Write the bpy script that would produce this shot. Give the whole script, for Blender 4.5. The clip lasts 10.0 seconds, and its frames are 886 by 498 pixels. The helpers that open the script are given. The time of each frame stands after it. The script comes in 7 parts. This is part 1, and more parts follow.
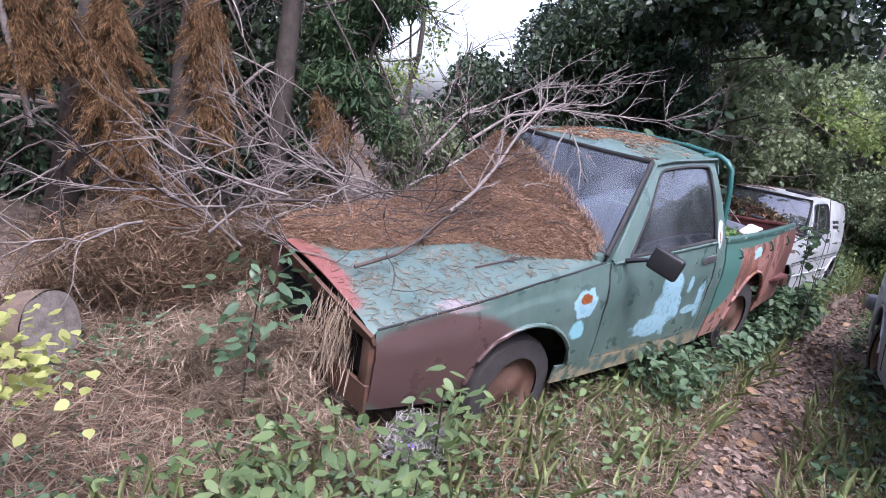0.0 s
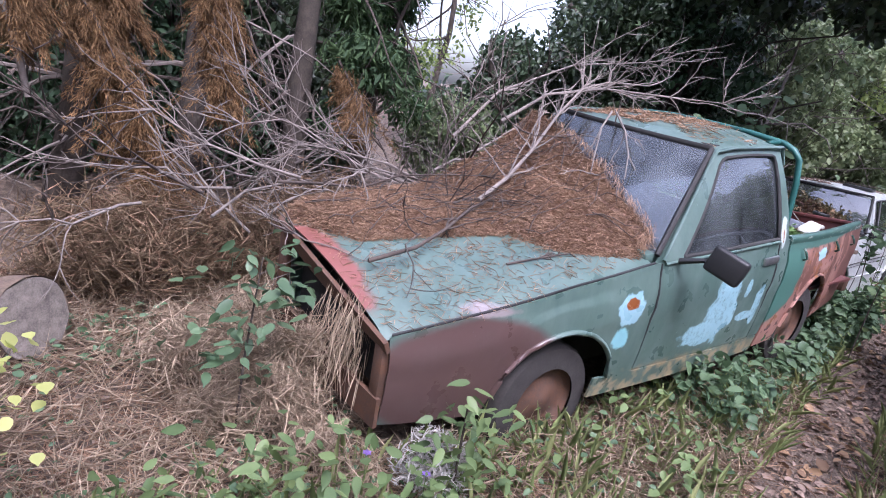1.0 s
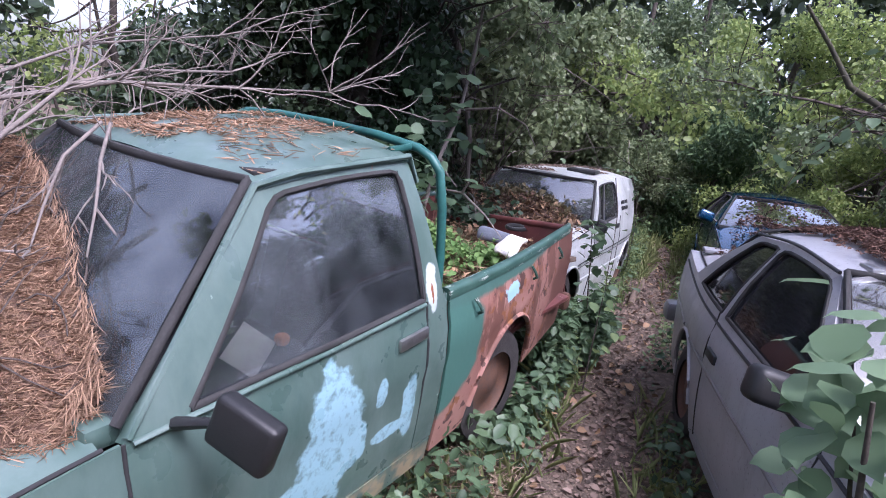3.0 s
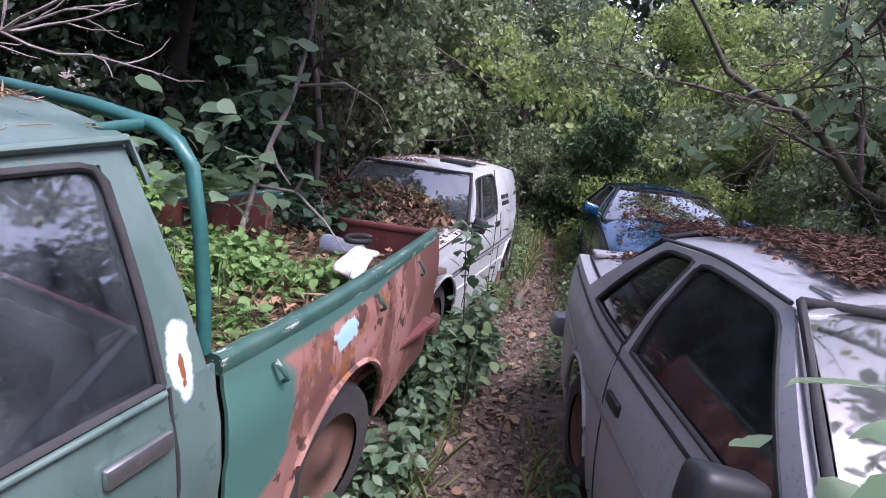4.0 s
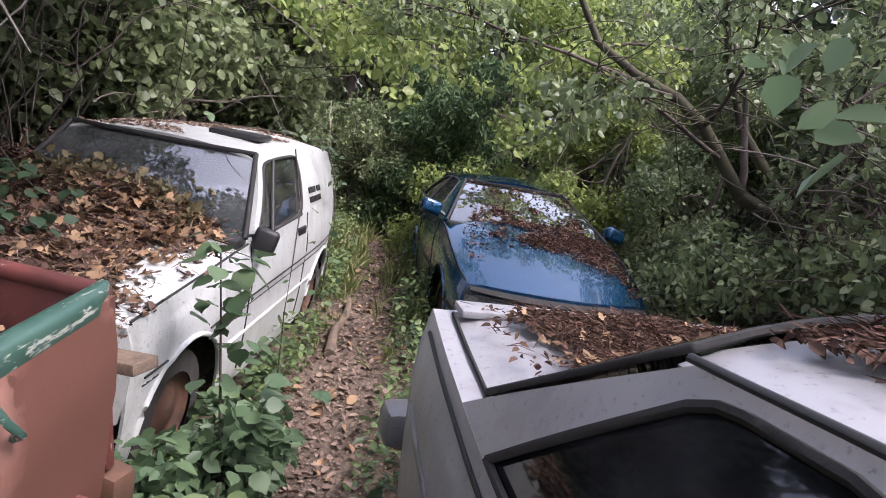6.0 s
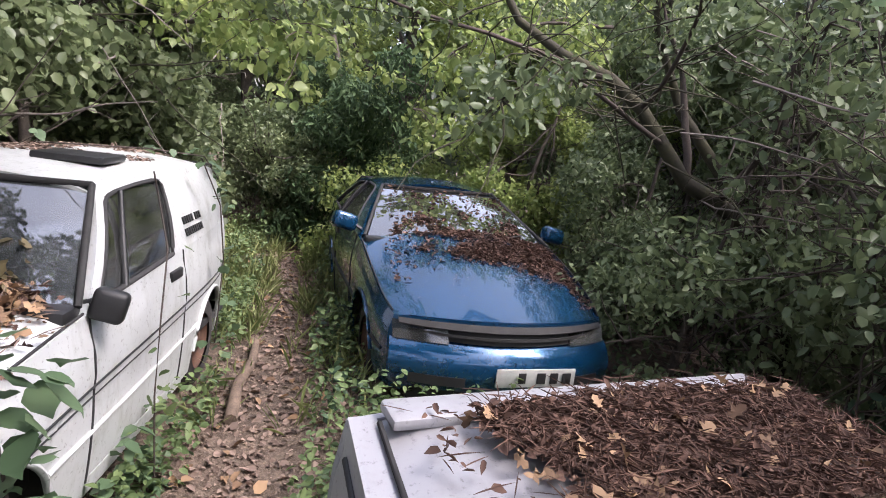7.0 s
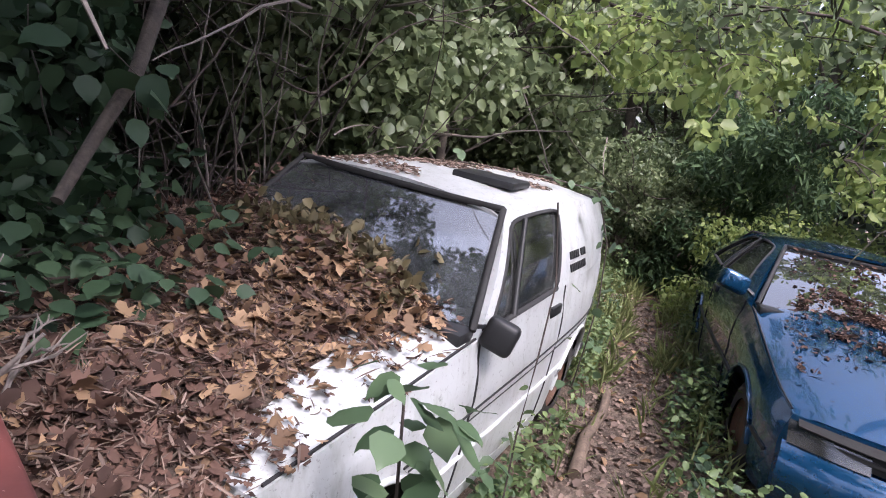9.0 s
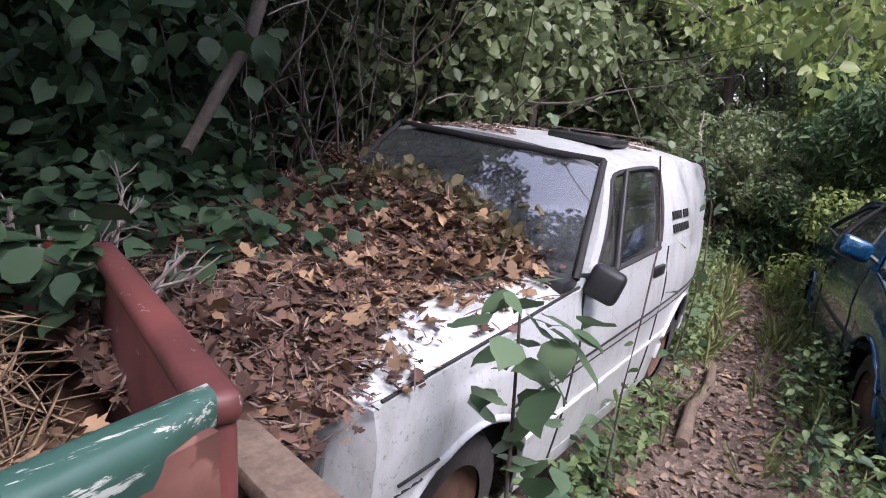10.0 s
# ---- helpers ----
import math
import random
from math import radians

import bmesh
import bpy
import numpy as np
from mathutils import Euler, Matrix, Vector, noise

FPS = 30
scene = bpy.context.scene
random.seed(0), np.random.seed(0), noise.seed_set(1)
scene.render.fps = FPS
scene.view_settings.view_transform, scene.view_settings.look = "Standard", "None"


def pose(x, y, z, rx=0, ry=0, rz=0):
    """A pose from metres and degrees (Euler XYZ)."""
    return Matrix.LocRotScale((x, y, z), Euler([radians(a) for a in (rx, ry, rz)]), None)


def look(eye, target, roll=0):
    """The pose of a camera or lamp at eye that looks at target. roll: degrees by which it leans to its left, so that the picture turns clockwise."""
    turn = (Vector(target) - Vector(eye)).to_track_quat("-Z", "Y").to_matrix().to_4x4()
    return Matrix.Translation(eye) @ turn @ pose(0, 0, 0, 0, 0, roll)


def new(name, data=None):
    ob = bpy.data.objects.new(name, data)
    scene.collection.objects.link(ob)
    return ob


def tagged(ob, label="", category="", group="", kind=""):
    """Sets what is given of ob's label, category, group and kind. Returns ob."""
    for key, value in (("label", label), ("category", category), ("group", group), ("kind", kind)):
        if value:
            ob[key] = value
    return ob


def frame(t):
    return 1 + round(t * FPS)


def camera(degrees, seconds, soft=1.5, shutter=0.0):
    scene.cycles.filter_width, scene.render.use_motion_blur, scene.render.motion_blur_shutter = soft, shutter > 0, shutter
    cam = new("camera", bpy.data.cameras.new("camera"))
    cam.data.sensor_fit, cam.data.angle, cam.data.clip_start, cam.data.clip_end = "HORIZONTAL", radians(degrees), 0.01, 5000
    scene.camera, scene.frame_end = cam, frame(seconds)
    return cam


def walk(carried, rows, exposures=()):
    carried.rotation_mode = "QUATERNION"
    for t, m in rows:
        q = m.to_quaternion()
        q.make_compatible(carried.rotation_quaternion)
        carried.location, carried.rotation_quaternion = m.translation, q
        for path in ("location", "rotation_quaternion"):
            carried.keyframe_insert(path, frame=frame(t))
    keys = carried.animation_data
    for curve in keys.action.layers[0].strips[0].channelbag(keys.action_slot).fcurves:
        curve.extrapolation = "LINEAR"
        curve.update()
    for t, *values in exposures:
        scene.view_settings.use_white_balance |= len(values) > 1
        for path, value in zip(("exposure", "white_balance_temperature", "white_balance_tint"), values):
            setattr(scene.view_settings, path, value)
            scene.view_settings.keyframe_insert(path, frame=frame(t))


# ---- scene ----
cam = camera(72.1, 10.0, 1.0)
PATH = [
    (0, (-1.549, -1.865, 1.553), (-0.253, -0.413, 1.092), 10.2),
    (0.5, (-1.659, -1.773, 1.507), (-0.450, -0.260, 1.008), 10.0),
    (1, (-1.297, -1.563, 1.489), (-0.066, -0.074, 0.971), 11.2),
    (1.5, (-0.808, -1.524, 1.547), (0.473, -0.076, 1.033), 9.1),
    (2, (-0.256, -1.512, 1.664), (1.043, -0.083, 1.143), 11.1),
    (2.5, (0.302, -1.385, 1.672), (1.736, -0.073, 1.199), 10.4),
    (3, (0.709, -1.241, 1.688), (2.350, -0.188, 1.245), 6.9),
    (3.2, (0.855, -1.192, 1.682), (2.560, -0.243, 1.242), 7.1),
    (4.3, (1.904, -0.931, 1.610), (3.739, -0.247, 1.206), 7.6),
    (4.5, (2.078, -0.873, 1.591), (3.936, -0.240, 1.206), 8.1),
    (5.2, (2.708, -0.776, 1.563), (4.620, -0.345, 1.165), 7.8),
    (6.3, (3.575, -0.557, 1.513), (5.534, -0.436, 1.130), 10.2),
    (6.5, (3.714, -0.554, 1.529), (5.676, -0.488, 1.148), 8.5),
    (7, (4.084, -0.526, 1.557), (6.048, -0.575, 1.184), 7.5),
    (7.5, (4.213, -0.526, 1.563), (6.171, -0.402, 1.172), 10.9),
    (8, (4.371, -0.395, 1.501), (6.246, 0.162, 1.083), 10.7),
    (8.5, (4.393, -0.313, 1.516), (6.155, 0.517, 1.061), 11.4),
    (9, (4.334, -0.221, 1.520), (6.013, 0.767, 1.072), 11.9),
    (9.5, (4.292, -0.224, 1.424), (5.883, 0.908, 0.991), 12.0),
    (10, (4.276, -0.228, 1.356), (5.792, 0.976, 0.855), 8.9),
]
walk(cam, [(t, look(eye, target, roll)) for t, eye, target, roll in PATH],
     exposures=((0.0, 1.74, 5650, 26), (2.5, 1.66, 5600, 27), (4.5, 1.66, 5900, 33), (6.5, 1.97, 6450, 20), (7.5, 1.97, 6400, 20), (10.0, 1.79, 6050, 25)))

# ---- world and light: overcast sky through a broken canopy ----
SUN_ELEV, SUN_ROT = 58.0, 200.0
world = bpy.data.worlds.new("overcast_sky")
scene.world = world
world.use_nodes = True
wn = world.node_tree
sky = wn.nodes.new("ShaderNodeTexSky")
sky.sky_type, sky.sun_disc = "NISHITA", False
sky.sun_elevation, sky.sun_rotation = radians(SUN_ELEV), radians(SUN_ROT)
sky.dust_density, sky.air_density = 4.0, 1.0
hsv = wn.nodes.new("ShaderNodeHueSaturation")
hsv.inputs["Saturation"].default_value = 0.60
wn.links.new(sky.outputs[0], hsv.inputs["Color"])
wn.links.new(hsv.outputs[0], wn.nodes["Background"].inputs[0])
wn.nodes["Background"].inputs[1].default_value = 0.15
sun_data = bpy.data.lights.new("sun", "SUN")
sun_data.energy, sun_data.angle, sun_data.color = 1.3, radians(20), (1.0, 0.975, 0.95)
sun = new("sun", sun_data)
_d = Vector((math.sin(radians(SUN_ROT)) * math.cos(radians(SUN_ELEV)), math.cos(radians(SUN_ROT)) * math.cos(radians(SUN_ELEV)), math.sin(radians(SUN_ELEV))))
sun.matrix_world = look(_d * 30, (0, 0, 0))

# ---- materials ----
RNG = np.random.default_rng(7)


class Mat:
    """A node material with small helpers for masks and noise in object coordinates."""

    def __init__(self, name, rough=0.6, metal=0.0, coat=0.0, spec=0.5):
        self.m = bpy.data.materials.new(name)
        self.m.use_nodes = True
        self.nt = self.m.node_tree
        self.b = self.nt.nodes["Principled BSDF"]
        self.b.inputs["Roughness"].default_value = rough
        self.b.inputs["Metallic"].default_value = metal
        self.b.inputs["Coat Weight"].default_value = coat
        self.b.inputs["Coat Roughness"].default_value = 0.25
        self.b.inputs["Specular IOR Level"].default_value = spec
        self.tc = self.nt.nodes.new("ShaderNodeTexCoord")
        self.co = self.tc.outputs["Object"]

    def put(self, a, b):
        self.nt.links.new(a, b)

    def noise(self, scale, detail=4.0, rough=0.55, stretch=None, dist=0.0):
        n = self.nt.nodes.new("ShaderNodeTexNoise")
        n.inputs["Scale"].default_value, n.inputs["Detail"].default_value = scale, detail
        n.inputs["Roughness"].default_value, n.inputs["Distortion"].default_value = rough, dist
        if stretch:
            mp = self.nt.nodes.new("ShaderNodeMapping")
            mp.inputs["Scale"].default_value = stretch
            self.put(self.co, mp.inputs[0])
            self.put(mp.outputs[0], n.inputs["Vector"])
        else:
            self.put(self.co, n.inputs["Vector"])
        return n.outputs[0]

    def voronoi(self, scale):
        n = self.nt.nodes.new("ShaderNodeTexVoronoi")
        n.inputs["Scale"].default_value = scale
        self.put(self.co, n.inputs["Vector"])
        return n.outputs["Color"]

    def ramp(self, fac, lo, hi):
        n = self.nt.nodes.new("ShaderNodeMapRange")
        n.inputs["From Min"].default_value, n.inputs["From Max"].default_value = lo, hi
        self.put(fac, n.inputs["Value"])
        return n.outputs[0]

    def math(self, op, a, b=None):
        n = self.nt.nodes.new("ShaderNodeMath")
        n.operation = op
        for i, s in enumerate((a, b)):
            if s is None:
                continue
            if isinstance(s, (int, float)):
                n.inputs[i].default_value = s
            else:
                self.put(s, n.inputs[i])
        return n.outputs[0]

    def mix(self, fac, a, b):
        n = self.nt.nodes.new("ShaderNodeMix")
        n.data_type = "RGBA"
        for sock, s in ((n.inputs[0], fac), (n.inputs[6], a), (n.inputs[7], b)):
            if isinstance(s, tuple):
                sock.default_value = (*s, 1.0)
            elif isinstance(s, (int, float)):
                sock.default_value = s
            else:
                self.put(s, sock)
        return n.outputs[2]

    def blob(self, c, r, edge=0.35, scale=9.0, amount=0.7):
        """A stain: 1 inside an ellipsoid with a ragged rim, 0 outside."""
        mp = self.nt.nodes.new("ShaderNodeMapping")
        mp.vector_type = "TEXTURE"
        mp.inputs["Location"].default_value, mp.inputs["Scale"].default_value = c, r
        self.put(self.co, mp.inputs[0])
        ln = self.nt.nodes.new("ShaderNodeVectorMath")
        ln.operation = "LENGTH"
        self.put(mp.outputs[0], ln.inputs[0])
        d = self.math("ADD", ln.outputs["Value"], self.math("MULTIPLY", self.math("SUBTRACT", self.noise(scale, 5), 0.5), amount * 2))
        return self.ramp(d, 1.0 + edge / 2, 1.0 - edge / 2)

    def color(self, s):
        if isinstance(s, tuple):
            self.b.inputs["Base Color"].default_value = (*s, 1.0)
        else:
            self.put(s, self.b.inputs["Base Color"])
        return self

    def roughness(self, s):
        self.put(s, self.b.inputs["Roughness"])
        return self

    def bump(self, h, strength=0.3, dist=0.01):
        n = self.nt.nodes.new("ShaderNodeBump")
        n.inputs["Strength"].default_value, n.inputs["Distance"].default_value = strength, dist
        self.put(h, n.inputs["Height"])
        self.put(n.outputs[0], self.b.inputs["Normal"])
        return self


def plain(name, c, rough=0.6, metal=0.0, var=0.25, scale=14.0, bump=0.15, c2=None):
    """A surface with two scales of variation."""
    m = Mat(name, rough, metal)
    d = c2 or tuple(v * (1 - var) for v in c)
    f = m.math("ADD", m.math("MULTIPLY", m.noise(scale, 6), 0.6), m.math("MULTIPLY", m.noise(scale * 7, 3), 0.4))
    m.color(m.mix(m.ramp(f, 0.35, 0.65), d, c))
    m.bump(m.noise(scale * 5, 5), bump, 0.004)
    return m.m


def leaf_mat(name, a, b, rough=0.5, glow=0.35, spec=0.4):
    """Foliage: colour differs leaf by leaf; some light passes through."""
    m = Mat(name, rough, spec=spec)
    g = m.nt.nodes.new("ShaderNodeNewGeometry")
    f = m.math("ADD", m.math("MULTIPLY", g.outputs["Random Per Island"], 0.75), m.math("MULTIPLY", m.noise(1.7, 2), 0.25))
    col = m.mix(f, a, b)
    m.color(col)
    tr = m.nt.nodes.new("ShaderNodeBsdfTranslucent")
    m.put(col, tr.inputs[0])
    mx = m.nt.nodes.new("ShaderNodeMixShader")
    mx.inputs[0].default_value = glow
    m.put(m.b.outputs[0], mx.inputs[1])
    m.put(tr.outputs[0], mx.inputs[2])
    m.put(mx.outputs[0], m.nt.nodes["Material Output"].inputs[0])
    return m.m


def glass_mat(name, tint, dirt=0.35, rough=0.08, dust=(0.30, 0.31, 0.30), streak=(1, 1, 1), gloss=1.5):
    """Dirty car glass: see-through glass under a film of dust."""
    m = Mat(name, rough)
    m.b.inputs["Transmission Weight"].default_value = 0.0
    m.color(dust)
    gl = m.nt.nodes.new("ShaderNodeBsdfGlossy")
    gl.inputs["Roughness"].default_value = rough
    tp = m.nt.nodes.new("ShaderNodeBsdfTransparent")
    tp.inputs[0].default_value = (*tint, 1)
    fr = m.nt.nodes.new("ShaderNodeFresnel")
    fr.inputs[0].default_value = 1.5
    a = m.nt.nodes.new("ShaderNodeMixShader")
    m.put(m.math("ADD", m.math("MULTIPLY", fr.outputs[0], gloss), 0.05), a.inputs[0])
    m.put(tp.outputs[0], a.inputs[1])
    m.put(gl.outputs[0], a.inputs[2])
    df = m.nt.nodes.new("ShaderNodeBsdfDiffuse")
    df.inputs[0].default_value = (*dust, 1)
    b = m.nt.nodes.new("ShaderNodeMixShader")
    f = m.math("MULTIPLY", m.ramp(m.noise(5.0, 6, 0.65, streak), 0.3, 0.8), dirt)
    m.put(m.math("ADD", f, m.math("MULTIPLY", m.ramp(m.noise(60, 3), 0.66, 0.80), dirt * 0.35)), b.inputs[0])
    m.put(a.outputs[0], b.inputs[1])
    m.put(df.outputs[0], b.inputs[2])
    m.put(b.outputs[0], m.nt.nodes["Material Output"].inputs[0])
    return m.m


GREEN, RUST_RED, PRIMER, SKYBLUE, RUST = (0.055, 0.165, 0.125), (0.30, 0.085, 0.055), (0.085, 0.050, 0.046), (0.27, 0.45, 0.51), (0.23, 0.075, 0.025)


def worn_green():
    m = Mat("worn_green_paint", 0.5, coat=0.35)
    col = m.mix(m.ramp(m.noise(3.0, 6), 0.3, 0.7), (0.055, 0.098, 0.083), (0.088, 0.140, 0.119))
    # chalky streaks where the paint has faded
    col = m.mix(m.math("MULTIPLY", m.ramp(m.noise(7.0, 6, 0.65, (1, 1, 0.35)), 0.42, 0.8), 0.42), col, (0.20, 0.26, 0.24))
    col = m.mix(m.blob((0.28, -0.75, 0.42), (0.50, 0.4, 0.30), 0.12, 5, 0.10), col, PRIMER)
    col = m.mix(m.math("MULTIPLY", m.blob((0.34, -0.70, 0.735), (0.13, 0.15, 0.022), 0.4, 14, 0.7), 0.75), col, (0.30, 0.24, 0.25))
    col = m.mix(m.blob((1.17, -0.8, 0.70), (0.095, 0.4, 0.085), 0.12, 13, 0.65), col, SKYBLUE)
    col = m.mix(m.blob((1.15, -0.8, 0.54), (0.05, 0.4, 0.06), 0.3, 20, 0.6), col, (0.22, 0.46, 0.50))
    col = m.mix(m.blob((1.17, -0.8, 0.73), (0.045, 0.4, 0.035), 0.18, 20, 0.55), col, RUST)
    for c, r in (((2.00, -0.8, 0.64), (0.13, 0.4, 0.24)), ((1.88, -0.8, 0.46), (0.20, 0.4, 0.07)), ((2.12, -0.8, 0.56), (0.06, 0.4, 0.09)),
                 ((2.42, -0.8, 0.58), (0.045, 0.4, 0.13)), ((2.24, -0.8, 0.70), (0.03, 0.4, 0.06)), ((2.30, -0.8, 0.52), (0.09, 0.4, 0.03))):
        col = m.mix(m.math("MULTIPLY", m.blob(c, r, 0.14, 11, 0.62), m.ramp(m.noise(34, 5, 0.65), 0.22, 0.52)), col, SKYBLUE)
    col = m.mix(m.blob((2.55, -0.75, 1.02), (0.032, 0.4, 0.09), 0.2, 16, 0.8), col, (0.50, 0.56, 0.53))
    col = m.mix(m.blob((2.55, -0.75, 1.0), (0.008, 0.4, 0.03), 0.3, 30, 1.2), col, RUST)
    # rust along the sill and flaked cream undercoat
    sill = m.blob((1.75, -0.8, 0.20), (1.2, 0.4, 0.13), 0.4, 8, 0.5)
    col = m.mix(m.math("MULTIPLY", sill, m.ramp(m.noise(12, 5), 0.45, 0.6)), col, (0.34, 0.27, 0.17))
    col = m.mix(m.ramp(m.noise(26, 5, 0.7), 0.69, 0.74), col, (0.30, 0.38, 0.34))
    # red panel edge at the nose
    col = m.mix(m.blob((-0.08, 0.04, 0.70), (0.10, 0.42, 0.30), 0.25, 8, 0.45), col, (0.21, 0.074, 0.060))
    col = m.mix(m.ramp(m.noise(18, 5, 0.7), 0.72, 0.78), col, RUST)
    m.color(col)
    m.roughness(m.ramp(m.noise(6, 5), 0.2, 0.9))
    m.bump(m.noise(40, 5), 0.12, 0.003)
    return m.m


def worn_bed():
    m = Mat("rust_red_bed_paint", 0.65)
    col = m.mix(m.ramp(m.noise(4, 6), 0.3, 0.7), (0.23, 0.098, 0.074), (0.37, 0.205, 0.165))
    col = m.mix(m.math("MULTIPLY", m.ramp(m.noise(3.5, 5, 0.6, (1.6, 1, 0.7)), 0.52, 0.56), 0.9), col, (0.13, 0.055, 0.038))
    col = m.mix(m.ramp(m.noise(9, 5, 0.6), 0.58, 0.61), col, (0.22, 0.085, 0.03))
    col = m.mix(m.ramp(m.noise(13, 4, 0.5), 0.60, 0.63), col, (0.075, 0.034, 0.026))
    # green left over at the front end and under the rail
    col = m.mix(m.blob((2.60, -0.8, 0.72), (0.36, 0.5, 0.34), 0.10, 4, 0.30), col, (0.055, 0.145, 0.115))
    col = m.mix(m.blob((3.2, -0.8, 0.94), (0.75, 0.5, 0.06), 0.3, 6, 0.5), col, (0.055, 0.13, 0.105))
    col = m.mix(m.blob((3.30, -0.8, 0.82), (0.085, 0.5, 0.045), 0.12, 16, 0.9), col, (0.30, 0.50, 0.57))
    col = m.mix(m.blob((4.35, -0.8, 0.6), (0.25, 0.5, 0.5), 0.3, 5, 0.4), col, (0.13, 0.055, 0.04))
    col = m.mix(m.ramp(m.noise(22, 6, 0.7), 0.70, 0.74), col, (0.10, 0.05, 0.035))
    m.color(col)
    m.bump(m.noise(30, 6), 0.25, 0.003)
    return m.m


def car_paint(name, c, rough, metal, grime, coat=0.4, amount=0.5, coat_rough=0.2):
    m = Mat(name, rough, metal, coat)
    col = m.mix(m.ramp(m.noise(5, 6, 0.6), 0.35, 0.75), c, tuple(v * 0.85 + g * 0.15 for v, g in zip(c, grime)))
    col = m.mix(m.math("MULTIPLY", m.ramp(m.noise(9, 7, 0.7, (1, 1, 0.4)), 0.5, 0.75), amount), col, grime)
    col = m.mix(m.math("MULTIPLY", m.ramp(m.noise(55, 4, 0.7), 0.58, 0.7), amount), col, tuple(v * 0.5 for v in grime))
    m.color(col)
    m.roughness(m.math("ADD", m.math("MULTIPLY", m.noise(7, 5), 0.8 * rough), 0.6 * rough))
    m.b.inputs["Coat Roughness"].default_value = coat_rough
    m.bump(m.noise(60, 4), 0.06, 0.002)
    return m.m


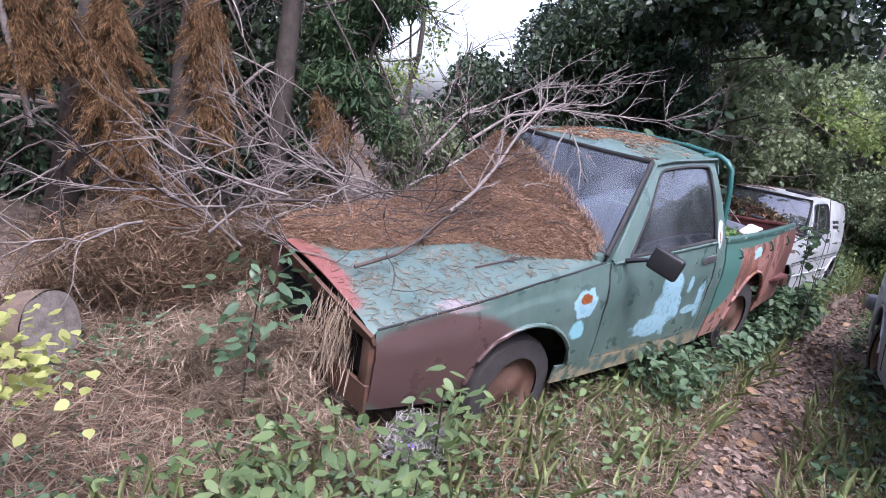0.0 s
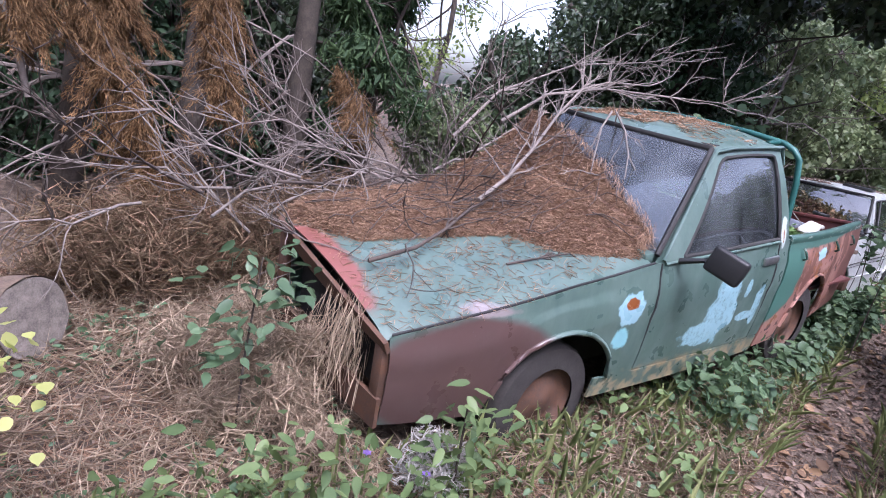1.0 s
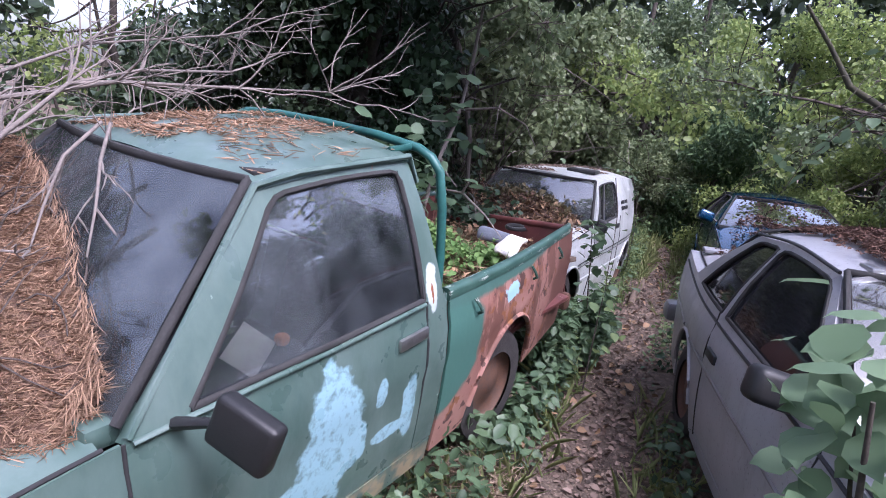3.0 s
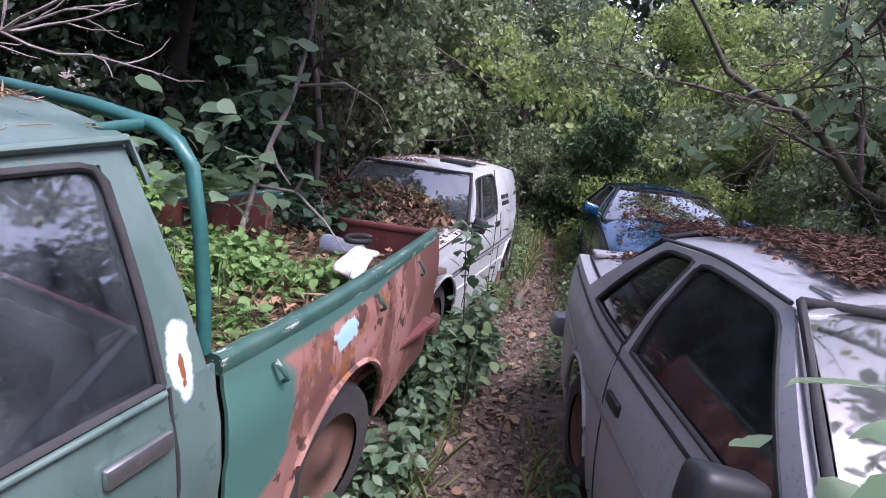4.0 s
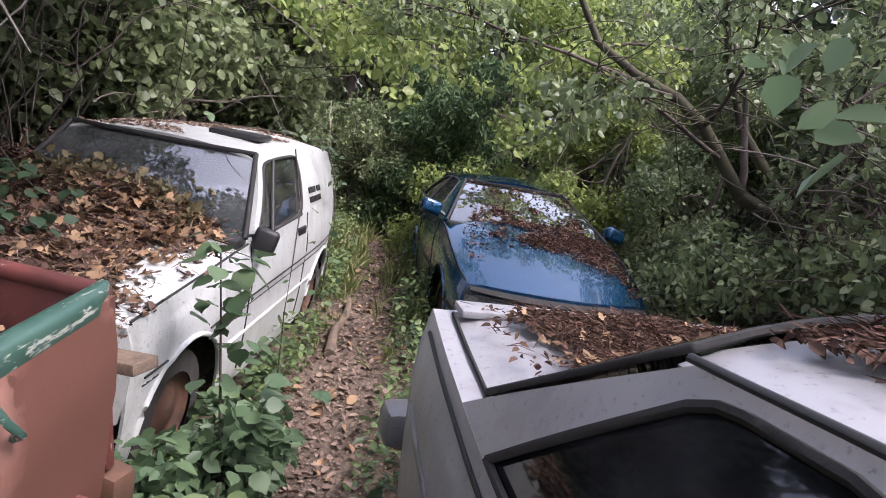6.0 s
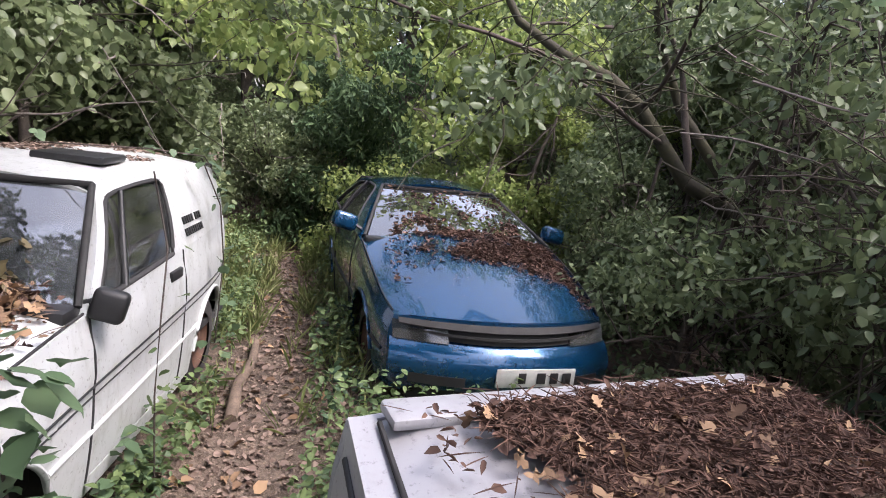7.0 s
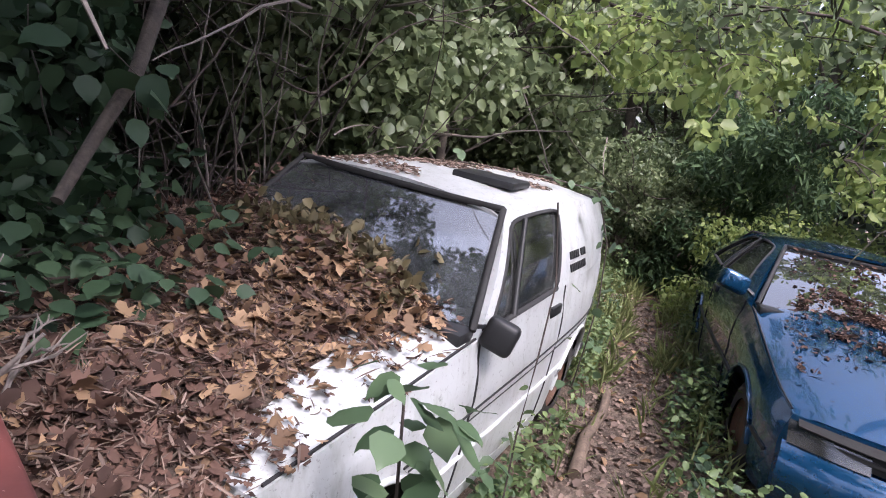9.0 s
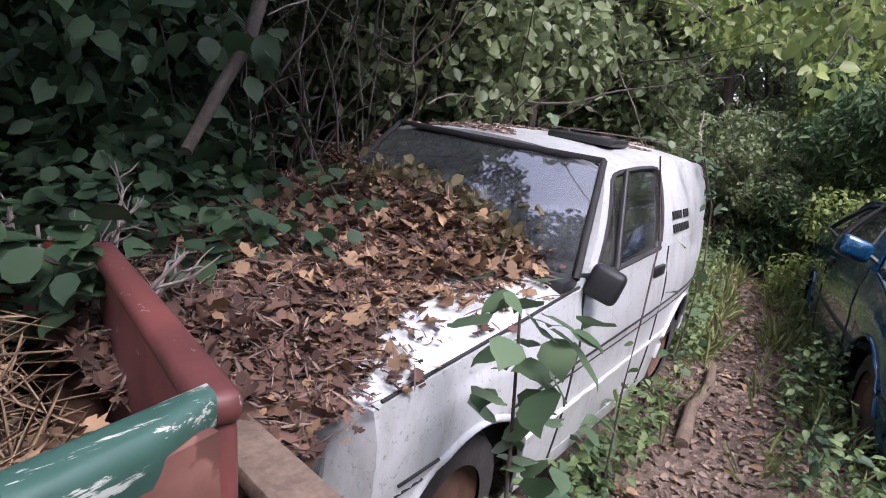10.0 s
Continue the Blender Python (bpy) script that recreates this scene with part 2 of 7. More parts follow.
M = dict(
    green=worn_green(), bed=worn_bed(),
    white=car_paint("weathered_white_paint", (0.52, 0.54, 0.54), 0.38, 0.0, (0.20, 0.21, 0.165), 0.2, 0.6),
    silver=car_paint("dull_grey_paint", (0.205, 0.20, 0.21), 0.42, 0.25, (0.10, 0.095, 0.09), 0.35, 0.5),
    pale=car_paint("pale_dirty_silver_paint", (0.36, 0.36, 0.38), 0.45, 0.25, (0.24, 0.23, 0.22), 0.12, 0.55),
    blue=car_paint("metallic_blue_paint", (0.004, 0.060, 0.150), 0.22, 0.5, (0.02, 0.03, 0.045), 1.0, 0.25, 0.04),
    teal=plain("teal_tube_paint", (0.028, 0.125, 0.110), 0.4, 0, 0.35, 10, 0.2),
    black=plain("black_plastic", (0.018, 0.018, 0.019), 0.5, 0, 0.3, 20),
    rubber=plain("weathered_rubber", (0.035, 0.034, 0.034), 0.85, 0, 0.4, 18, 0.4),
    tyre=plain("dusty_tyre_rubber", (0.045, 0.040, 0.038), 0.9, 0, 0.45, 12, 0.5),
    rim=plain("rusty_steel", (0.13, 0.062, 0.035), 0.75, 0.2, 0.5, 15, 0.4, (0.08, 0.05, 0.04)),
    chrome=plain("dull_chrome", (0.55, 0.55, 0.55), 0.3, 0.9, 0.3, 30),
    dark=plain("dark_interior", (0.028, 0.027, 0.028), 0.9, 0, 0.4, 6),
    seat=plain("dusty_seat_cloth", (0.06, 0.058, 0.06), 0.95, 0, 0.4, 9),
    glass=glass_mat("dusty_glass", (0.72, 0.76, 0.77), 0.20, 0.04, (0.30, 0.31, 0.30), (1, 1, 1), 3.0),
    glass_cab=glass_mat("dusty_cab_glass", (0.78, 0.82, 0.84), 0.22, 0.03, (0.30, 0.335, 0.36), (1, 1, 0.4), 1.6),
    glass_van=glass_mat("speckled_windshield_glass", (0.62, 0.66, 0.68), 0.24, 0.03, (0.34, 0.37, 0.39), (1, 1, 1), 5.0),
    glass_sky=glass_mat("clean_sloping_glass", (0.30, 0.33, 0.35), 0.12, 0.03, (0.25, 0.26, 0.26), (1, 1, 1), 4.5),
    glass_side=glass_mat("grimy_side_glass", (0.78, 0.82, 0.81), 0.16, 0.05, (0.30, 0.31, 0.30), (1, 1, 1), 2.2),
    glass_dark=glass_mat("tinted_glass", (0.10, 0.11, 0.12), 0.26, 0.05, (0.13, 0.135, 0.15), (1, 1, 1), 1.0),
    glass_green=glass_mat("green_tinted_rear_glass", (0.14, 0.20, 0.15), 0.45, 0.05, (0.07, 0.10, 0.075)),
    lens=glass_mat("headlamp_lens", (0.35, 0.36, 0.36), 0.4, 0.1, (0.35, 0.36, 0.35)),
    lamp_red=plain("dull_red_lens", (0.16, 0.02, 0.02), 0.3),
    plate=plain("pale_plate", (0.46, 0.47, 0.44), 0.5, 0, 0.2, 30),
    card=plain("faded_card", (0.55, 0.48, 0.40), 0.9, 0, 0.2, 20),
    orange=plain("orange_plastic", (0.75, 0.20, 0.02), 0.6),
    cream=plain("cream_plastic", (0.62, 0.60, 0.55), 0.6, 0, 0.3, 12),
    bluebag=plain("grey_blue_plastic", (0.20, 0.22, 0.27), 0.5, 0, 0.4, 20, 0.5),
    bark=plain("brown_bark", (0.085, 0.068, 0.054), 0.95, 0, 0.6, 10, 0.9, (0.035, 0.029, 0.025)),
    grey_twig=plain("bare_grey_twig", (0.23, 0.195, 0.175), 0.9, 0, 0.45, 14, 0.5),
    dark_twig=plain("dark_twig", (0.085, 0.065, 0.055), 0.95, 0, 0.5, 14, 0.5),
    moss_bark=plain("mossy_bark", (0.055, 0.052, 0.024), 0.95, 0, 0.6, 8, 0.9, (0.035, 0.030, 0.024)),
    wood=plain("weathered_cut_wood", (0.25, 0.215, 0.185), 0.95, 0, 0.45, 16, 0.9, (0.10, 0.085, 0.072)),
    plank=plain("weathered_plank", (0.20, 0.145, 0.105), 0.95, 0, 0.5, 12, 0.6, (0.09, 0.065, 0.05)),
    stone=plain("dark_lichen_stone", (0.10, 0.095, 0.105), 0.95, 0, 0.5, 9, 0.8, (0.05, 0.048, 0.055)),
    needle=leaf_mat("dry_needle", (0.135, 0.078, 0.050), (0.47, 0.31, 0.205), 0.85, 0.1, 0.2),
    straw=leaf_mat("dry_straw", (0.24, 0.175, 0.125), (0.50, 0.40, 0.29), 0.8, 0.15, 0.2),
    bracken=leaf_mat("old_bracken", (0.115, 0.078, 0.05), (0.32, 0.235, 0.15), 0.85, 0.1, 0.2),
    dead_leaf=leaf_mat("dead_leaf", (0.070, 0.038, 0.024), (0.46, 0.30, 0.175), 0.7, 0.15, 0.3),
    litter=leaf_mat("small_litter_leaf", (0.062, 0.042, 0.034), (0.34, 0.25, 0.20), 0.75, 0.1, 0.25),
    boot_litter=leaf_mat("red_brown_litter", (0.034, 0.021, 0.018), (0.18, 0.105, 0.078), 0.85, 0.05, 0.2),
    dead_conifer=leaf_mat("dead_conifer_spray", (0.055, 0.032, 0.018), (0.33, 0.20, 0.095), 0.8, 0.3, 0.2),
    conifer=leaf_mat("green_conifer_spray", (0.028, 0.055, 0.030), (0.085, 0.135, 0.055), 0.7, 0.3, 0.2),
    dark_leaf=leaf_mat("dark_evergreen_leaf", (0.026, 0.043, 0.024), (0.072, 0.105, 0.052), 0.38, 0.2, 0.5),
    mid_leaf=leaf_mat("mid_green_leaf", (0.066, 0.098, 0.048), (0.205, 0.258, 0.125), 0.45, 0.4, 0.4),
    # brighter copy of mid_leaf, with sunlight painted into the leaf colour
    lit_leaf=leaf_mat("painted_sunlit_leaf", (0.115, 0.18, 0.058), (0.36, 0.42, 0.142), 0.45, 0.6, 0.4),
    # mid_leaf made lighter for the hedge: sky light painted into the colour
    hazel_leaf=leaf_mat("painted_skylit_leaf", (0.088, 0.122, 0.062), (0.28, 0.335, 0.17), 0.42, 0.5, 0.45),
    nettle=leaf_mat("fresh_nettle_leaf", (0.075, 0.125, 0.050), (0.205, 0.275, 0.110), 0.5, 0.35, 0.35),
    bramble=leaf_mat("bramble_leaf", (0.058, 0.105, 0.055), (0.135, 0.205, 0.105), 0.45, 0.3, 0.4),
    pale_leaf=leaf_mat("pale_hazel_leaf", (0.105, 0.175, 0.095), (0.21, 0.30, 0.175), 0.5, 0.4, 0.4),
    yellow_leaf=leaf_mat("yellow_green_leaf", (0.38, 0.42, 0.12), (0.62, 0.63, 0.26), 0.5, 0.5, 0.4),
    bed_leaf=leaf_mat("young_weed_leaf", (0.10, 0.20, 0.055), (0.24, 0.37, 0.13), 0.5, 0.4, 0.35),
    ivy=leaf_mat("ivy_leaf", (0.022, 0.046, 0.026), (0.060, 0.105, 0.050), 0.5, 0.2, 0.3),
    grass=leaf_mat("grass_blade", (0.13, 0.19, 0.06), (0.40, 0.42, 0.19), 0.6, 0.35, 0.3),
    grey_herb=leaf_mat("grey_seed_head", (0.34, 0.32, 0.30), (0.58, 0.56, 0.53), 0.9, 0.3, 0.2),
    purple=leaf_mat("purple_flower", (0.22, 0.12, 0.45), (0.36, 0.22, 0.62), 0.6, 0.3, 0.3),
)


def ground_mat():
    m = Mat("woodland_floor", 0.95)
    col = m.mix(m.ramp(m.noise(1.2, 6), 0.35, 0.65), (0.062, 0.044, 0.034), (0.115, 0.083, 0.062))
    col = m.mix(m.ramp(m.noise(14, 6, 0.7), 0.45, 0.65), col, (0.20, 0.148, 0.11))
    col = m.mix(m.ramp(m.noise(45, 4, 0.7), 0.60, 0.72), col, (0.30, 0.22, 0.15))
    col = m.mix(m.ramp(m.noise(30, 4, 0.7), 0.60, 0.70), col, (0.035, 0.026, 0.02))
    m.color(col)
    m.bump(m.math("ADD", m.noise(12, 6), m.noise(50, 5)), 0.9, 0.03)
    return m.m


M["ground"] = ground_mat()


def chipped_rail():
    m = Mat("chipped_dark_green_paint", 0.45, coat=0.2)
    col = m.mix(m.ramp(m.noise(7, 6), 0.3, 0.7), (0.020, 0.066, 0.050), (0.048, 0.105, 0.082))
    col = m.mix(m.ramp(m.noise(38, 6, 0.75, (0.12, 1, 1)), 0.575, 0.60), col, (0.42, 0.45, 0.40))
    col = m.mix(m.ramp(m.noise(15, 5, 0.7), 0.68, 0.73), col, (0.13, 0.055, 0.04))
    m.color(col)
    m.bump(m.noise(35, 5), 0.2, 0.003)
    return m.m


M["rail"] = chipped_rail()


def scuffed_maroon():
    m = Mat("scuffed_maroon_paint", 0.55, coat=0.1)
    col = m.mix(m.ramp(m.noise(6, 6), 0.3, 0.7), (0.085, 0.027, 0.024), (0.17, 0.050, 0.043))
    col = m.mix(m.ramp(m.noise(48, 6, 0.75, (1, 0.2, 0.35)), 0.63, 0.66), col, (0.42, 0.33, 0.31))
    col = m.mix(m.ramp(m.noise(16, 5, 0.7), 0.64, 0.70), col, (0.060, 0.030, 0.024))
    m.color(col)
    m.bump(m.noise(35, 5), 0.25, 0.003)
    return m.m


M["redin"] = scuffed_maroon()


# ---- mesh helpers ----
def mesh_object(name, verts, faces, mat, parent=None, label="", smooth=True, angle=40):
    me = bpy.data.meshes.new(name)
    me.from_pydata([tuple(v) for v in verts], [], faces)
    me.validate()
    if mat:
        me.materials.append(mat)
    if smooth:
        me.polygons.foreach_set("use_smooth", [True] * len(me.polygons))
        me.set_sharp_from_angle(angle=radians(angle))
    ob = new(name, me)
    if parent:
        ob.parent = parent
    if label:
        ob["label"] = label
    return ob


def part(name, bm, material, parent, label="", angle=40):
    me = bpy.data.meshes.new(name)
    bm.to_mesh(me)
    bm.free()
    me.materials.append(material)
    me.polygons.foreach_set("use_smooth", [True] * len(me.polygons))
    me.set_sharp_from_angle(angle=radians(angle))
    ob = new(name, me)
    ob.parent = parent
    if label:
        ob["label"] = label
    return ob


def thing(name, m, label, category, group="", kind=""):
    ob = new(name)
    ob.matrix_world = m
    return tagged(ob, label, category, group, kind)


def sheet(name, us, vs, fn, thick, mat, parent=None, label="", angle=35):
    """A curved panel with thickness: fn(u, v) gives its outer face; the inner face lies `thick` behind it."""
    P = [[Vector(fn(u, v)) for v in vs] for u in us]
    nu, nv = len(us), len(vs)
    verts, faces = [], []
    N = []
    for i in range(nu):
        row = []
        for j in range(nv):
            du = P[min(i + 1, nu - 1)][j] - P[max(i - 1, 0)][j]
            dv = P[i][min(j + 1, nv - 1)] - P[i][max(j - 1, 0)]
            n = du.cross(dv)
            row.append(n.normalized() if n.length > 1e-9 else Vector((0, 0, 1)))
        N.append(row)
    for i in range(nu):
        for j in range(nv):
            verts.append(P[i][j])
    for i in range(nu):
        for j in range(nv):
            verts.append(P[i][j] - N[i][j] * thick)
    k = nu * nv
    ix = lambda i, j: i * nv + j
    for i in range(nu - 1):
        for j in range(nv - 1):
            a, b, c, d = ix(i, j), ix(i + 1, j), ix(i + 1, j + 1), ix(i, j + 1)
            faces.append((a, b, c, d))
            faces.append((k + d, k + c, k + b, k + a))
    for i in range(nu - 1):
        faces.append((ix(i + 1, 0), ix(i, 0), k + ix(i, 0), k + ix(i + 1, 0)))
        faces.append((ix(i, nv - 1), ix(i + 1, nv - 1), k + ix(i + 1, nv - 1), k + ix(i, nv - 1)))
    for j in range(nv - 1):
        faces.append((ix(0, j), ix(0, j + 1), k + ix(0, j + 1), k + ix(0, j)))
        faces.append((ix(nu - 1, j + 1), ix(nu - 1, j), k + ix(nu - 1, j), k + ix(nu - 1, j + 1)))
    return mesh_object(name, verts, faces, mat, parent, label, True, angle)


def lin(a, b, n):
    return [a + (b - a) * i / n for i in range(n + 1)]


def curve_fn(pts):
    """A smooth height curve through (x, z) knots."""
    xs, zs = [p[0] for p in pts], [p[1] for p in pts]

    def f(x):
        if x <= xs[0]:
            return zs[0]
        if x >= xs[-1]:
            return zs[-1]
        for i in range(len(xs) - 1):
            if x <= xs[i + 1]:
                t = (x - xs[i]) / (xs[i + 1] - xs[i])
                m0 = (zs[i + 1] - zs[max(i - 1, 0)]) / max(xs[i + 1] - xs[max(i - 1, 0)], 1e-6)
                m1 = (zs[min(i + 2, len(zs) - 1)] - zs[i]) / max(xs[min(i + 2, len(xs) - 1)] - xs[i], 1e-6)
                h = xs[i + 1] - xs[i]
                t2, t3 = t * t, t * t * t
                return (2 * t3 - 3 * t2 + 1) * zs[i] + (t3 - 2 * t2 + t) * h * m0 + (3 * t2 - 2 * t3) * zs[i + 1] + (t3 - t2) * h * m1
        return zs[-1]

    return f


def box_bm(sx, sy, sz, bevel=0.01, m=None, seg=2):
    bm = bmesh.new()
    bmesh.ops.create_cube(bm, size=1)
    bmesh.ops.scale(bm, vec=(sx, sy, sz), verts=bm.verts)
    if bevel:
        bmesh.ops.bevel(bm, geom=bm.edges[:], offset=bevel, segments=seg, affect="EDGES", profile=0.5)
    if m:
        bmesh.ops.transform(bm, matrix=m, verts=bm.verts)
    return bm


def tube_data(paths, sides=6):
    """Tapered tubes along lists of (point, radius); returns verts and faces of all of them."""
    verts, faces = [], []
    for path in paths:
        base = len(verts)
        n = len(path)
        for i, (p, r) in enumerate(path):
            p = Vector(p)
            d = Vector(path[min(i + 1, n - 1)][0]) - Vector(path[max(i - 1, 0)][0])
            d = d.normalized() if d.length > 1e-9 else Vector((0, 0, 1))
            a = d.orthogonal().normalized() if abs(d.z) > 0.9 else d.cross(Vector((0, 0, 1))).normalized()
            b = d.cross(a)
            for k in range(sides):
                w = 2 * math.pi * k / sides
                verts.append(p + (a * math.cos(w) + b * math.sin(w)) * r)
        for i in range(n - 1):
            for k in range(sides):
                k2 = (k + 1) % sides
                faces.append((base + i * sides + k, base + i * sides + k2, base + (i + 1) * sides + k2, base + (i + 1) * sides + k))
        faces.append(tuple(base + k for k in reversed(range(sides))))
        faces.append(tuple(base + (n - 1) * sides + k for k in range(sides)))
    return verts, faces


def tubes(name, paths, mat, parent=None, label="", sides=6):
    v, f = tube_data(paths, sides)
    return mesh_object(name, v, f, mat, parent, label, True, 60)


def wander(p, d, length, r0, r1, n=8, bend=0.25, droop=0.0, rng=RNG):
    """A crooked tapering branch as a path of (point, radius)."""
    p, d = Vector(p), Vector(d).normalized()
    out = [(p.copy(), r0)]
    for i in range(1, n + 1):
        d = (d + Vector(rng.normal(0, bend, 3)) * 0.5 + Vector((0, 0, -droop))).normalized()
        p = p + d * (length / n)
        out.append((p.copy(), r0 + (r1 - r0) * i / n))
    return out


def leaf_mesh(name, C, D, U, L, W, mat, parent=None, label="", fold=0.25, curl=0.0):
    """Many leaves in one mesh. C bases, D directions, U up-sides, L lengths, W widths; each leaf is a six-point blade folded on its midrib."""
    C, D, U = (np.asarray(a, float) for a in (C, D, U))
    n = len(C)
    D = D / (np.linalg.norm(D, axis=1, keepdims=True) + 1e-9)
    S = np.cross(D, U)
    S /= np.linalg.norm(S, axis=1, keepdims=True) + 1e-9
    Nn = np.cross(S, D)
    L = np.broadcast_to(np.asarray(L, float), (n,))[:, None]
    W = np.broadcast_to(np.asarray(W, float), (n,))[:, None]
    rows = []
    for t, w in ((0.22, 0.38), (0.62, 0.42)):
        dip = Nn * L * (curl * t * t)
        rows.append((C + D * L * t + S * W * w + Nn * W * fold - dip, C + D * L * t - S * W * w + Nn * W * fold - dip))
    tip = C + D * L - Nn * L * curl
    V = np.stack([C, rows[0][0], rows[1][0], tip, rows[1][1], rows[0][1]], axis=1).reshape(-1, 3)
    b = np.arange(n)[:, None] * 6
    F = np.concatenate([b + np.array([[0, 3, 2, 1]]), b + np.array([[0, 5, 4, 3]])], axis=1).reshape(-1, 4)
    return tri_mesh(name, V, F, mat, parent, label)


def tri_mesh(name, V, F, mat, parent=None, label=""):
    me = bpy.data.meshes.new(name)
    k = F.shape[1]
    me.vertices.add(len(V))
    me.vertices.foreach_set("co", np.asarray(V, np.float32).ravel())
    me.loops.add(F.size)
    me.loops.foreach_set("vertex_index", F.astype(np.int32).ravel())
    me.polygons.add(len(F))
    me.polygons.foreach_set("loop_start", np.arange(0, F.size, k, dtype=np.int32))
    me.update(calc_edges=True)
    me.materials.append(mat)
    ob = new(name, me)
    if parent:
        ob.parent = parent
    if label:
        ob["label"] = label
    return ob


def lobed_leaves(name, C, L, mat, parent=None, rng=RNG, flat=0.4):
    """Dead leaves with five ragged lobes, each curled in its own way."""
    V, F = [], []
    shape = [(0.0, 0.0), (-0.30, 0.16), (-0.16, 0.30), (-0.52, 0.52), (-0.22, 0.58), (-0.26, 0.80), (0.0, 1.0), (0.24, 0.80), (0.20, 0.56), (0.50, 0.50), (0.17, 0.30), (0.28, 0.14)]
    for c, ln in zip(C, L):
        d = Vector((rng.normal(), rng.normal(), rng.normal() * flat)).normalized()
        up = Vector((rng.normal() * flat, rng.normal() * flat, 1)).normalized()
        s = d.cross(up).normalized()
        n = s.cross(d)
        k1, k2, tw = rng.uniform(-0.9, 1.1), rng.uniform(-0.7, 0.7), rng.uniform(-0.7, 0.7)
        b = len(V)
        w = rng.uniform(0.75, 1.15)
        c = Vector(c)
        V.append(c + d * ln * 0.45)
        for u, t in shape:
            h = k1 * u * u + k2 * (t - 0.4) ** 2 + tw * u * (t - 0.4)
            V.append(c + d * (ln * t) + s * (ln * u * w) + n * (ln * h))
        m = len(shape)
        F += [(b, b + 1 + i, b + 1 + (i + 1) % m) for i in range(m)]
    return tri_mesh(name, np.array([tuple(q) for q in V]), np.array(F), mat, parent)


def rand_dirs(n, rng=RNG, up=0.0):
    d = rng.normal(0, 1, (n, 3))
    d[:, 2] += up
    return d / np.linalg.norm(d, axis=1, keepdims=True)


def cloud(n, clumps, spread, rng=RNG, shell=0.55):
    """Points gathered about clump centres given as (x, y, z, radius)."""
    c = np.array(clumps, float)
    w = c[:, 3] ** 2.2
    i = rng.choice(len(c), n, p=w / w.sum())
    d = rand_dirs(n, rng)
    r = c[i, 3] * (shell + (1 - shell) * rng.random(n)) * rng.uniform(0.75, 1.12, n)
    return c[i, :3] + d * r[:, None] * np.array(spread)


def foliage(name, clumps, n, size, mat, spread=(1, 1, 1), droop=0.3, aspect=0.6, parent=None, label="", rng=RNG):
    C = cloud(n, clumps, spread, rng)
    D = rand_dirs(n, rng)
    D[:, 2] -= droop
    U = rand_dirs(n, rng, 1.2)
    L = size * rng.uniform(0.55, 1.3, n)
    return leaf_mesh(name, C, D, U, L, L * aspect * rng.uniform(0.8, 1.2, n), mat, parent, label, 0.12, 0.15)


def needles(name, C, length, width, mat, flat=0.35, parent=None, label="", rng=RNG):
    """Fine strands lying about at the points C."""
    n = len(C)
    D = rng.normal(0, 1, (n, 3))
    D[:, 2] *= flat
    L = length * rng.uniform(0.4, 1.4, n)
    return leaf_mesh(name, np.asarray(C) - 0.5 * D / np.linalg.norm(D, axis=1, keepdims=True) * L[:, None], D, rand_dirs(n, rng, 1.5), L, width * rng.uniform(0.6, 1.5, n), mat, parent, label, 0.1, 0.1)


PATH_LINE = curve_fn([(-6, -1.9), (-1, -1.35), (1.0, -1.0), (2.3, -0.67), (4.4, -0.27), (5.7, 0.12), (6.8, 0.22), (9.9, 0.8), (14, 1.6), (18, 2.2)])


def ground_z(x, y):
    """Height of the woodland floor, with a shallow trodden path."""
    return -0.12 + 0.04 * math.sin(0.9 * x + 0.4) * math.cos(0.7 * y) + 0.03 * noise.noise((x * 1.3, y * 1.3, 0)) - 0.04 * math.exp(-((y - PATH_LINE(x)) / 0.28) ** 2) \
        + 0.08 * max(0.0, y - 2.4) + 0.05 * max(0.0, -3.0 - y)


def ground_z_np(P):
    return np.array([ground_z(a, b) for a, b in P])


# ---- vehicles ----
def prof(q):
    """How far the flank stands out at height q (0 sill, 1 shoulder)."""
    return 0.935 + 0.065 * math.sin(math.pi * min(1.0, max(0.0, 0.12 + 0.72 * q))) + (0.012 if 0.60 < q < 0.86 else 0.0)


def flank(name, car, x0, x1, sgn, zbot, ztop, mat, root, label="", rows=9, step=0.035, thick=0.012):
    W, sh, sill = car["W"], car["sh"], car["sill"]
    us = lin(x0, x1, max(2, int((x1 - x0) / step)))
    if sgn > 0:
        us = us[::-1]

    def f(x, v):
        zb, zt = zbot(x), ztop(x)
        z = zb + (zt - zb) * v
        q = (z - sill) / (sh(x) - sill)
        return (x, sgn * W(x) * prof(q), z)

    return sheet(name, us, lin(0, 1, rows), f, thick, mat, root, label)


def arch(car, xw, zw, r):
    def f(x):
        d = r * r - (x - xw) ** 2
        return max(car["sill"], zw + math.sqrt(d)) if d > 0 else car["sill"]
    return f


